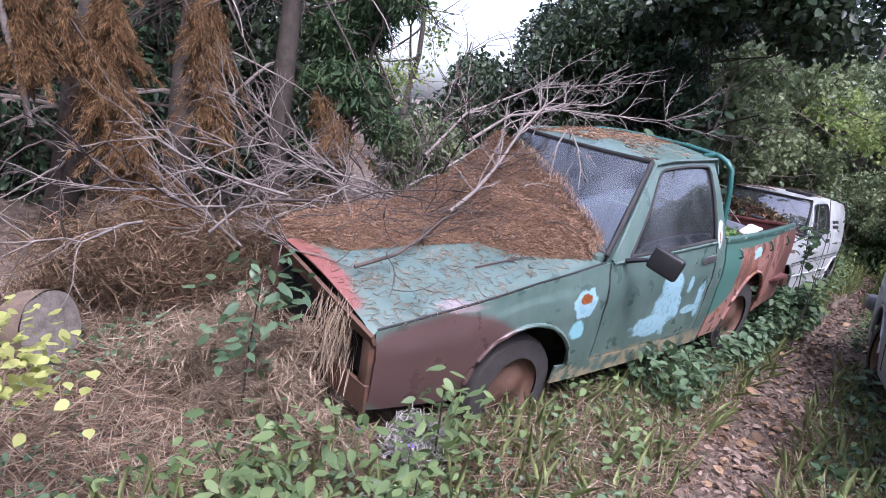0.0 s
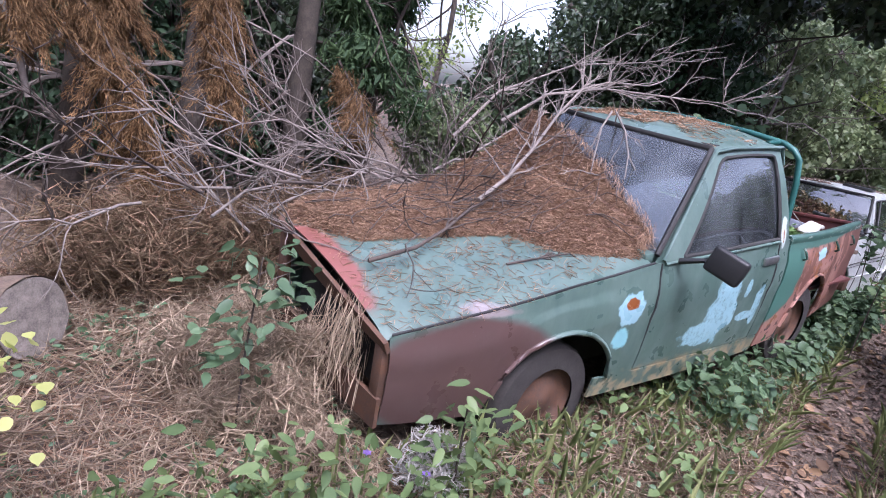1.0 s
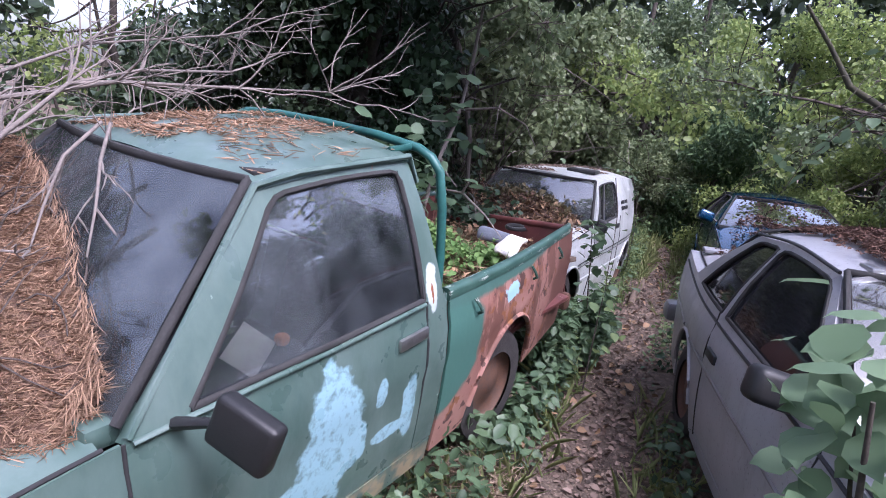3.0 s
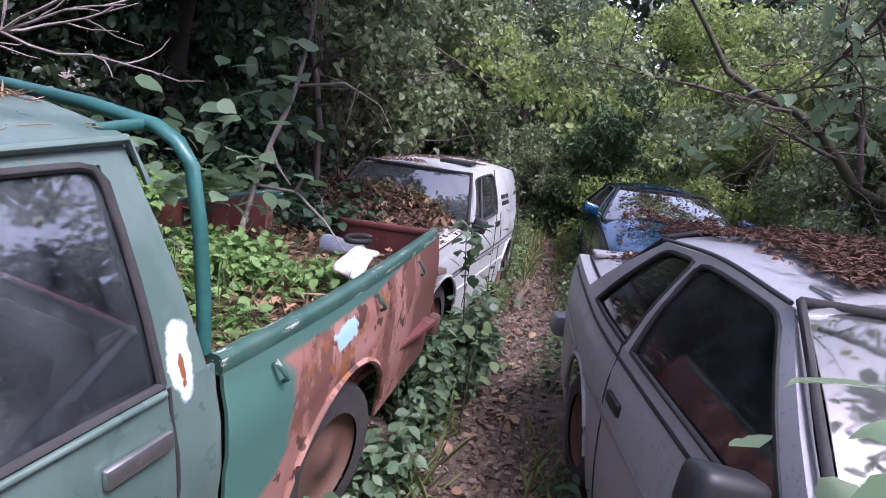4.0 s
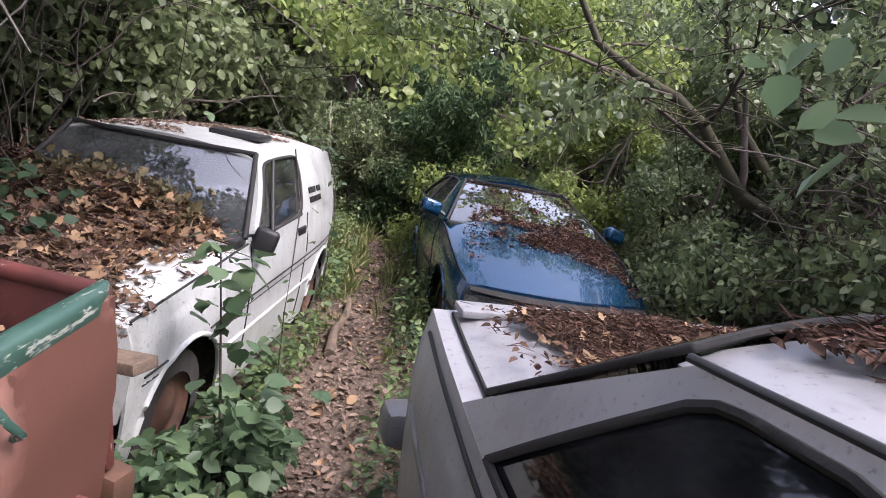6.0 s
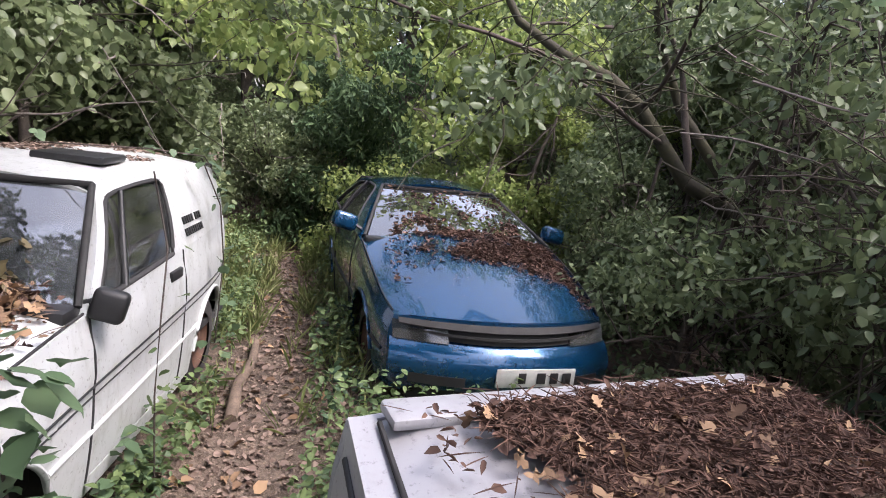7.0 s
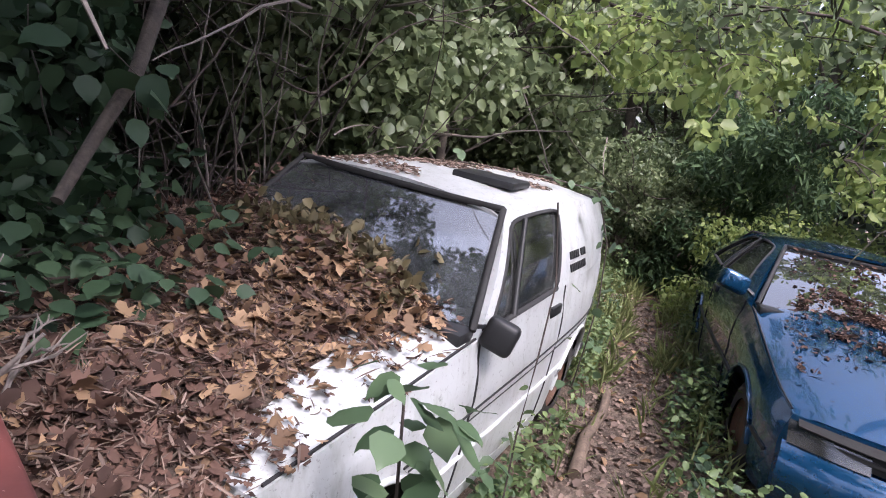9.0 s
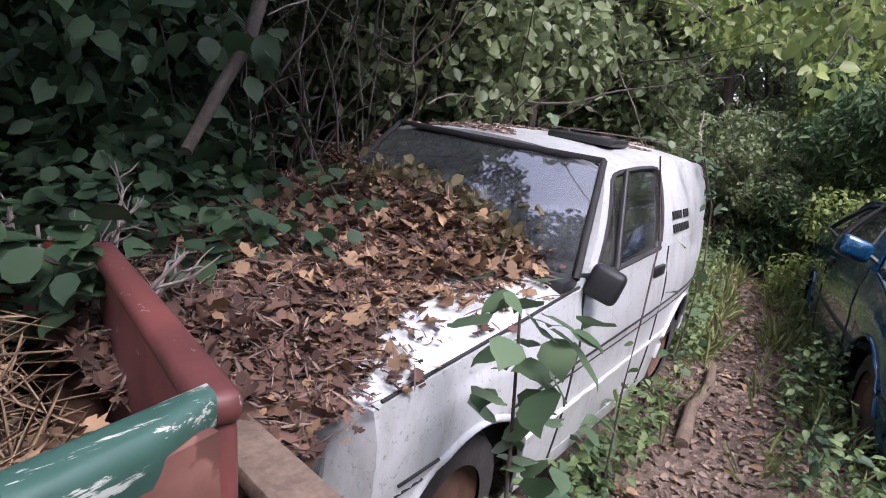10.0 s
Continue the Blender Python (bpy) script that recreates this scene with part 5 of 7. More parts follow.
# dark evergreens behind pickup bed and van
tree("evergreen_tree", (4.9, 2.9), 3.2, (0, 0, 1), 0.12, clumps(20, (0, 0.2, 1.75), (0.9, 0.8, 1.15), 0.32, 0.52), 17000, 0.078, M["dark_leaf"], "dense dark evergreen tree wrapped in ivy", "tree")
tree("evergreen_tree", (6.6, 3.7), 4.2, (0, 0, 1), 0.13, clumps(20, (0, 0, 2.2), (0.9, 0.9, 1.5), 0.35, 0.6), 16000, 0.085, M["dark_leaf"], "dense dark evergreen tree wrapped in ivy", "tree")
tree("holly_tree", (3.9, 4.3), 2.0, (0, 0, 1), 0.09, clumps(14, (0.3, 0, 1.2), (0.6, 0.7, 0.9), 0.3, 0.5), 8000, 0.09, M["dark_leaf"], "low dark evergreen shrub behind the pickup", "shrub")
# hazel hedge behind the van
for i, (x, y, h) in enumerate(((7.2, 2.75, 3.4), (8.6, 2.6, 3.6), (9.9, 2.7, 3.7), (11.2, 2.9, 3.6))):
    tree("hazel_bush", (x, y), h, (0.05, -0.12, 1), 0.05, clumps(18, (0, -0.15, 1.9), (0.9, 0.7, 1.5), 0.25, 0.55), 15000, 0.074, M["hazel_leaf"], "leafy hazel bush overhanging the van", "bush", "bark", 9, 60, (1, 1, 0.9), 0.5, 0.8)
for i, (x, y, h) in enumerate(((7.9, 3.8, 4.6), (9.6, 4.0, 5.0), (11.6, 4.2, 5.0))):
    tree("evergreen_tree", (x, y), h, (0, 0, 1), 0.11, clumps(18, (0, 0, 2.6), (1.1, 0.7, 2.0), 0.4, 0.7), 13000, 0.095, M["mid_leaf"], "tall dark evergreen tree behind the hedge", "tree")
# the far end of the path
tree("yew_tree", (12.6, 0.75), 3.4, (0, 0, 1), 0.10, clumps(18, (0, 0, 1.5), (0.7, 0.8, 1.2), 0.3, 0.6), 11000, 0.10, M["conifer"], "dark feathery conifer at the end of the path", "tree", "bark", 6, 20, (1, 1, 0.7), 0.6, 0.35)
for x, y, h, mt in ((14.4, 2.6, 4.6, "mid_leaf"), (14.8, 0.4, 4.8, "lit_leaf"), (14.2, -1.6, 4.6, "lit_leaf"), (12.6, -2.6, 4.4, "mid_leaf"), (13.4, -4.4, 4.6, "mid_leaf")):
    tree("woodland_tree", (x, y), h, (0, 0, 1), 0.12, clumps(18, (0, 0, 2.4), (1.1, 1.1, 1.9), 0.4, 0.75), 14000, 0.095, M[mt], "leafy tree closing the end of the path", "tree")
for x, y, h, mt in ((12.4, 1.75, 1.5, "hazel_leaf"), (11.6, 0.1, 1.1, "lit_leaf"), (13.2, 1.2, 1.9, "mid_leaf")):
    tree("path_end_bush", (x, y), h, (0, 0, 1), 0.03, clumps(14, (0, 0, h * 0.5), (0.6, 0.6, h * 0.42), 0.22, 0.42), 6500, 0.06, M[mt], "leafy bush where the path ends", "bush", "bark", 8, 40, (1, 1, 1), 0.35, 0.65)
# bushes behind the blue car; lit_leaf ones have sunlight put into their colour
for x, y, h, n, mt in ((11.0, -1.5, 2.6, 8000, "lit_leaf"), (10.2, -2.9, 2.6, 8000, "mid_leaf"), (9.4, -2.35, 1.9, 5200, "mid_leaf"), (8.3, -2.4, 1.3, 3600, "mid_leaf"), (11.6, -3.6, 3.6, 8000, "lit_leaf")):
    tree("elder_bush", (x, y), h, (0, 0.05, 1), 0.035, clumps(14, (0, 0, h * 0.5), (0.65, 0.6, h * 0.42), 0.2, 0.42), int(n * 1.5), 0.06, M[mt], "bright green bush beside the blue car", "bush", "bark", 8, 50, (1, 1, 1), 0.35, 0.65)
# tangled thicket beyond the coupe
for x, y, h, n, mt in ((6.4, -3.9, 3.2, 7000, "ivy"), (6.9, -3.1, 2.6, 3600, "mid_leaf"), (8.35, -3.1, 2.9, 3600, "mid_leaf"), (7.9, -4.7, 2.6, 5000, "mid_leaf"), (4.9, -4.0, 3.4, 8000, "ivy"), (9.6, -5.2, 3.0, 5000, "mid_leaf"), (3.4, -4.8, 3.6, 6000, "ivy")):
    tree("thicket_bush", (x, y), h, (0, 0, 1), 0.06, clumps(16, (0, 0, h * 0.5), (0.8, 0.7, h * 0.42), 0.25, 0.55), n, 0.075, M[mt], "tangled thicket of bare stems and leaves beside the parked cars", "bush", "bark", 12, 170)


# mossy tree arching over the cars
def arching_tree():
    bz = ground_z(8.75, -3.5)
    root = thing("mossy_tree", Matrix.Translation((8.75, -3.5, bz)), "mossy leaning tree with branches arching over the cars", "tree")
    o = Vector((8.75, -3.5, bz))
    W2 = lambda *p: Vector(p) - o
    main = [(W2(8.72, -3.5, bz - 0.1), 0.10), (W2(8.74, -3.46, 0.3), 0.085), (W2(8.70, -3.30, 0.75), 0.078), (W2(8.78, -3.02, 1.10), 0.070), (W2(8.70, -2.66, 1.30), 0.062), (W2(8.62, -2.36, 1.42), 0.057), (W2(8.68, -2.16, 1.68), 0.052), (W2(8.72, -1.96, 1.92), 0.050),
            (W2(8.72, -1.70, 2.10), 0.046), (W2(8.86, -1.36, 2.24), 0.040), (W2(8.98, -1.0, 2.46), 0.034), (W2(9.02, -0.72, 2.88), 0.026), (W2(8.9, -0.4, 3.3), 0.018)]
    tubes("trunk", [main], M["moss_bark"], root, "", 10)
    second = [(W2(8.9, -3.45, bz - 0.1), 0.07), (W2(8.95, -3.2, 0.8), 0.06), (W2(8.9, -2.75, 1.5), 0.05), (W2(8.95, -2.35, 1.95), 0.042), (W2(9.05, -2.1, 2.5), 0.032), (W2(9.0, -1.9, 3.2), 0.02)]
    tubes("second_trunk", [second], M["moss_bark"], root, "", 9)
    ends = []
    for a, d, ln, r in ((3, (0.2, -0.2, 1), 2.2, 0.05), (2, (0.5, -0.5, 1), 2.6, 0.055), (1, (-0.4, -0.3, 1), 2.6, 0.05), (5, (0.3, -0.1, 1), 1.8, 0.035), (6, (-0.5, 0.9, 0.25), 2.2, 0.022), (8, (-0.5, 0.9, 0.1), 2.4, 0.02), (7, (-0.9, 0.2, 0.3), 1.8, 0.02), (3, (-0.6, 0.3, 0.1), 1.2, 0.022), (1, (0.1, -0.7, 0.9), 2.4, 0.05), (4, (-0.7, -0.2, 0.9), 1.9, 0.03)):
        q = wander(main[a][0], d, ln, r, 0.006, 9, 0.28)
        tubes("limb", [q], M["dark_twig"], root, "", 7)
        ends.append(q)
    tw = []
    for i in range(240):
        q = ends[i % len(ends)]
        p, r = q[int(RNG.integers(2, len(q)))]
        tw.append(wander(p, RNG.normal(0, 1, 3) + np.array([-0.2, 0.1, -0.1]), RNG.uniform(0.3, 1.0), 0.007, 0.002, 6, 0.4, 0.06))
    tagged(tubes("fine_twig_rest", tw, M["moss_bark"], root, "", 4), kind="stuff")
    cl = [(*q[k][0], RNG.uniform(0.15, 0.38)) for q in ends for k in (5, 7, 9)]
    foliage("crown", cl, 4600, 0.065, M["mid_leaf"], (1, 1, 0.8), 0.4, 0.65, root)
    return root


arching_tree()

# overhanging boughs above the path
# boughs given lit_leaf carry their backlight in the leaf colour
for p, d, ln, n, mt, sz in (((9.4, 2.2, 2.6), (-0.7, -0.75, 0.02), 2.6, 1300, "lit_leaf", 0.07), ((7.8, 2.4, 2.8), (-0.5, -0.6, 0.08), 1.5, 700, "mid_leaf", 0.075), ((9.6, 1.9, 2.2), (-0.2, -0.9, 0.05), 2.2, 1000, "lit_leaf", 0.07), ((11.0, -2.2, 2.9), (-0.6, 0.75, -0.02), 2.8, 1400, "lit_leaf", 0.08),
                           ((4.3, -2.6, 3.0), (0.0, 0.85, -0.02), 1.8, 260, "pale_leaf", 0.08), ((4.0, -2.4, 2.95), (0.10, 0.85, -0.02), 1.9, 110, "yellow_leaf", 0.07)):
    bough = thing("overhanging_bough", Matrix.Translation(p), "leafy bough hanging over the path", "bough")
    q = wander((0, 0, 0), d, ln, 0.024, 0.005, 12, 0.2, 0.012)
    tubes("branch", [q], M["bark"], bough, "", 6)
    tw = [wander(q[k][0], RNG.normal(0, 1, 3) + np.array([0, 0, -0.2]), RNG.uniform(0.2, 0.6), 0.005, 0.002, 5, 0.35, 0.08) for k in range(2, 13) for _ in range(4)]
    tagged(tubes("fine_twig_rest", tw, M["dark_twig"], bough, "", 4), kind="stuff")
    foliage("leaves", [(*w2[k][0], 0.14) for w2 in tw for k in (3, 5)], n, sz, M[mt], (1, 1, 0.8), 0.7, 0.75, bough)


# ---- dead conifers behind the pickup ----
def spray(paths, p, d, ln, droop, rng=RNG):
    paths.append(wander(p, d, ln, 0.012, 0.003, 10, 0.18, droop))


def dead_conifer(base, h, sprays, label, mat="dead_conifer", n_leaf=4200, bare=26, seed=3):
    rng = np.random.default_rng(seed)
    bz = ground_z(*base)
    root = thing("conifer_tree", Matrix.Translation((*base, bz)), label, "tree")
    tr = wander((0, 0, -0.05), (0.04, 0, 1), h, 0.13, 0.05, 9, 0.08, 0, rng)
    tubes("trunk", [tr], M["bark"], root, "", 10)
    tw = []
    for i in range(bare):
        a = rng.uniform(0, 2 * math.pi)
        z = rng.uniform(0.5, h * 0.9)
        q = wander((0, 0, z), (math.cos(a), math.sin(a), rng.uniform(-0.3, 0.25)), rng.uniform(0.7, 1.9), 0.018, 0.003, 8, 0.3, 0.10, rng)
        tubes("bare_branch", [q], M["dark_twig" if i % 3 else "grey_twig"], root, "", 5)
        for _ in range(5):
            p, _r = q[int(rng.integers(2, 8))]
            tw.append(wander(p, rng.normal(0, 1, 3) + np.array([0, 0, -0.5]), rng.uniform(0.2, 0.8), 0.005, 0.0015, 5, 0.4, 0.1, rng))
    tagged(tubes("fine_twig_rest", tw, M["dark_twig"], root, "", 4), kind="stuff")
    C, D = [], []
    hang = []
    for p, d, ln in sprays:
        q = wander(Vector(p) - Vector((*base, bz)), d, ln, 0.012, 0.003, 12, 0.12, 0.02, rng)
        hang.append(q)
        # feathery fingers that hang from the stem, longest in its middle
        per = max(4, n_leaf // (12 * len(sprays) * 5))
        for k in range(1, 13):
            for _ in range(5):
                o = np.array(q[k][0]) + rng.normal(0, 0.03, 3)
                fd = np.array([rng.normal(0.12, 0.42), rng.normal(0, 0.42), -1.0])
                fl = (0.08 + 0.36 * math.sin(math.pi * k / 13)) * rng.uniform(0.35, 1.15)
                for u in np.linspace(0, 1, per * 7):
                    wd = 0.030 * (1 - 0.7 * u)
                    C.append(o + fd * fl * u + rng.normal(0, wd, 3))
                    D.append(fd + rng.normal(0, 0.45, 3))
    for q in hang:
        tubes("spray_stem", [q], M["dark_twig"], root, "", 5)
    n = len(C)
    tagged(leaf_mesh("dead_sprays", C, D, rand_dirs(n, rng), rng.uniform(0.025, 0.065, n), rng.uniform(0.003, 0.0065, n), M[mat], root, "", 0.1, 0.2), kind="stuff")
    return root


dead_conifer((-0.75, 3.75), 4.2, [((-0.95, 3.15, 1.95), (0.30, -0.22, -0.55), 1.75), ((-0.80, 3.20, 1.60), (0.32, -0.25, -0.75), 1.25), ((-1.06, 3.1, 1.85), (0.05, 0.0, -1), 0.45), ((-0.60, 3.05, 2.05), (0.10, 0.0, -1), 0.5)],
             "dying conifer with hanging rust-orange sprays", "dead_conifer", 7500, 34, 3)
dead_conifer((0.25, 4.1), 4.4, [((-0.10, 3.0, 1.95), (0.32, -0.18, -0.75), 0.95), ((0.10, 3.1, 2.0), (0.20, -0.10, -1), 0.5)],
             "half-dead conifer with brown hanging sprays", "dead_conifer", 2600, 44, 5)
dead_conifer((1.15, 3.9), 4.2, [((1.2, 3.3, 1.5), (0.2, -0.4, -0.5), 0.6)], "bare dead conifer full of grey twigs", "dead_conifer", 800, 54, 8)
dead_conifer((-2.4, 3.6), 4.2, [((-2.2, 3.1, 1.9), (0.1, -0.5, -0.6), 1.2)], "dying conifer with hanging rust-orange sprays", "dead_conifer", 2400, 24, 11)
for hb in ([(-1.20, 3.12, 1.80), (-1.10, 3.10, 1.42), (-1.04, 3.08, 1.16), (-0.99, 3.07, 0.92)], [(-1.30, 3.05, 1.70), (-1.24, 3.05, 1.35), (-1.20, 3.04, 1.02)]):
    snag = thing("hanging_limb", Matrix.Translation(hb[0]), "pale broken limb hanging from the dying conifer", "limb", "broken limbs")
    tubes("limb", [[(Vector(p) - Vector(hb[0]), 0.030 - 0.004 * k) for k, p in enumerate(hb)]], M["grey_twig"], snag, "", 8)
tree("green_conifer", (1.95, 4.0), 3.4, (0, 0, 1), 0.10, clumps(16, (0, -0.25, 1.9), (0.55, 0.5, 0.9), 0.22, 0.42), 10000, 0.10, M["conifer"], "green feathery conifer behind the brush pile", "tree", "bark", 8, 60, (1, 1, 0.7), 0.7, 0.3)
for x, y, h in ((-1.6, 5.4, 4.6), (0.6, 5.8, 4.6), (2.0, 6.2, 2.2), (9.6, 7.6, 4.8), (-3.6, 4.6, 4.8), (8.5, 6.0, 5.0)):
    tree("background_tree", (x, y), h, (0, 0, 1), 0.13, clumps(18, (0, 0, h * 0.55), (1.1, 0.9, h * 0.42), 0.4, 0.75), 7500, 0.13, M["dark_leaf"], "dark leafy tree deeper in the wood", "tree", "bark", 7, 20)
# unseen trees added behind the camera to close off the light there
for x, y in ((-5, -3.5), (-6, 0.5), (-5.5, 3.5), (-2.5, -5.5), (0.8, -5.6)):
    tree("unseen_edge_tree", (x, y), 4.6, (0, 0, 1), 0.13, clumps(14, (0, 0, 2.4), (1.2, 1.2, 1.8), 0.5, 0.9), 3500, 0.18, M["mid_leaf"], "unseen leafy tree added to close off light behind the camera", "tree", "bark", 6, 0)
# the wood all round, far off
cl = []
for a in lin(0, 2 * math.pi, 90):
    R2 = 19 + 2 * math.sin(5 * a)
    gap = 0.80 < a < 1.26
    for z in ((0.2,) if gap else (0.5, 2.5, 4.5, 6.2)):
        cl.append((4 + R2 * math.cos(a), R2 * math.sin(a), z, RNG.uniform(1.2, 1.8)))
tagged(foliage("far_woods", cl, 80000, 0.42, M["dark_leaf"]), "dark wall of woodland round the clearing", "woodland", "", "stuff")
# unseen broken canopy high overhead, added to dim the skylight
cl = [(RNG.uniform(-8, 16), RNG.uniform(-9, 10), RNG.uniform(5.2, 8.5), RNG.uniform(0.5, 1.2)) for _ in range(170)]
cl = [k for k in cl if not (-1 < k[1] - 0.95 * k[0] < 5.2 and k[1] > 2)]
# openings cut to let more light onto pickup, path, hedge and windshields
cl = [k for k in cl if not (-4.0 < k[0] < 3.2 and -7.5 < k[1] < 2.6)]
cl = [k for k in cl if not (1.8 < k[0] < 6.4 and 2.4 < k[1] < 7.5)]
cl = [k for k in cl if math.hypot(k[0] - 12.3, k[1] + 1.6) > 3.2 and math.hypot(k[0] - 9.5, k[1] - 0.6) > 1.8]
cl = [k for k in cl if not (6.8 < k[0] + 0.21 * k[2] < 13.0 and -2.2 < k[1] + 0.59 * k[2] < 5.0)]
cl = [k for k in cl if not (6.4 < k[0] < 14.5 and -3.2 < k[1] < 4.6) and not (8.5 < k[0] and -8 < k[1] < 0)]
# lower clumps added to shade the leaf heap and the coupe
cl += [(RNG.uniform(3.4, 5.6), RNG.uniform(-2.0, 0.3), RNG.uniform(4.4, 5.4), RNG.uniform(0.4, 0.7)) for _ in range(14)]
tagged(foliage("canopy", cl, 13000, 0.32, M["mid_leaf"], (1, 1, 0.4)), "unseen leaf canopy added overhead to dim and break up the skylight", "canopy", "", "stuff")
# dark boughs that hang low behind the van's nose
tree("ivy_tree", (5.2, 2.6), 3.2, (-0.15, -0.12, 1), 0.08, clumps(20, (-0.25, -0.35, 1.9), (0.6, 0.45, 0.95), 0.22, 0.40), 8000, 0.08, M["ivy"], "ivy-clad tree hanging low over the leaf heap", "tree", "bark", 8, 60, (1, 1, 0.9), 0.5, 0.75)
rng5 = np.random.default_rng(15)
for x, y in ((7.6, -3.2), (8.0, -3.6), (9.3, -3.9), (9.0, -3.2), (7.2, -3.5), (8.4, -4.1)):
    st5 = thing("mossy_sapling", Matrix.Translation((x, y, ground_z(x, y) - 0.05)), "thin mossy stem in the dark thicket", "sapling", "mossy stems")
    q5 = wander((0, 0, 0), (rng5.normal(0, 0.2), rng5.normal(0.05, 0.2), 1), rng5.uniform(2.4, 3.6), 0.035, 0.008, 10, 0.25, 0, rng5)
    tubes("stem", [q5], M["moss_bark"], st5, "", 7)
    for k in range(3, 10):
        tubes("side_branch", [wander(q5[k][0], rng5.normal(0, 1, 3) + np.array([0, 0, 0.2]), rng5.uniform(0.5, 1.3), 0.010, 0.002, 8, 0.35, 0.02, rng5)], M["moss_bark" if k % 2 else "dark_twig"], st5, "", 5)
# long bare whips hanging in front of the far hedge
for i in range(64):
    p = (rng5.uniform(6.2, 11.5), rng5.uniform(1.7, 2.6), rng5.uniform(1.2, 2.8)) if i < 44 else (rng5.uniform(7.2, 10.5), rng5.uniform(-3.2, -1.9), rng5.uniform(1.2, 2.8))
    wp = thing("hanging_whip", Matrix.Translation(p), "long bare stem hanging from the hedge", "stem", "hanging stems")
    tubes("stem", [wander((0, 0, 0), (rng5.normal(-0.5, 0.6), rng5.normal(-0.35, 0.3), rng5.normal(0, 0.3)), rng5.uniform(0.8, 2.0), 0.008, 0.002, 12, 0.16, 0.03, rng5)], M["grey_twig" if i % 3 else "moss_bark"], wp, "", 5)
# tangle of bare hedge stems behind the van's windshield
tangle = thing("stem_tangle", Matrix.Translation((6.2, 2.2, 0.2)), "dense tangle of bare brown hedge stems", "stems")
qs = []
for i in range(170):
    p = (rng5.uniform(-0.7, 1.3), rng5.uniform(-0.35, 0.5), rng5.uniform(0.0, 1.9))
    qs.append(wander(p, (rng5.normal(-0.1, 0.5), rng5.normal(-0.15, 0.3), rng5.normal(0.6, 0.6)), rng5.uniform(0.5, 1.5), 0.006, 0.0015, 8, 0.3, 0.04, rng5))
for i, q in enumerate(qs[:40]):
    tubes("stem", [q], M["grey_twig"], tangle, "", 5)
tagged(tubes("thin_stem_rest", qs[40:], M["dark_twig"], tangle, "", 4), kind="stuff")
for x, y, h, mt in ((13.0, 4.9, 4.8, "dark_leaf"), (15.5, 5.6, 5.2, "dark_leaf"), (16.4, 2.6, 5.2, "mid_leaf"), (11.2, -5.0, 4.6, "mid_leaf"), (13.2, -6.2, 5.0, "dark_leaf"), (9.0, -6.6, 5.0, "dark_leaf"), (6.6, -6.4, 4.8, "dark_leaf"), (15.4, -3.2, 5.0, "lit_leaf"), (10.6, -3.9, 3.4, "mid_leaf")):
    tree("background_tree", (x, y), h, (0, 0, 1), 0.13, clumps(20, (0, 0, h * 0.5), (1.3, 1.1, h * 0.46), 0.4, 0.75), 8500, 0.14, M[mt], "dark leafy tree deeper in the wood", "tree", "bark", 7, 10)
# low crown added above the leaf heap to hold back skylight
tree("shade_tree", (5.3, 3.2), 3.4, (-0.05, -0.25, 1), 0.04, clumps(30, (-0.35, -1.95, 3.2), (1.1, 1.0, 0.35), 0.28, 0.45), 10000, 0.09, M["dark_leaf"], "dark evergreen added over the van's nose to shade the leaf heap", "tree", "bark", 9, 30, (1, 1, 0.7), 0.4, 0.7)
# dark shrubs added so the gaps between the conifers read as shade
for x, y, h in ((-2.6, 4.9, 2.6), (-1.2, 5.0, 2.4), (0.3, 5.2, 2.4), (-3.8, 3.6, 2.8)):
    tree("thicket_bush", (x, y), h, (0, 0, 1), 0.06, clumps(16, (0, 0, h * 0.45), (0.9, 0.6, h * 0.42), 0.3, 0.55), 7000, 0.09, M["ivy"], "dark shrub added behind the conifers to stand in for deep shade", "bush", "dark_twig", 8, 40)


# ---- what lies on the vehicles ----
def interp(x, pts):
    return float(np.interp(x, [p[0] for p in pts], [p[1] for p in pts]))


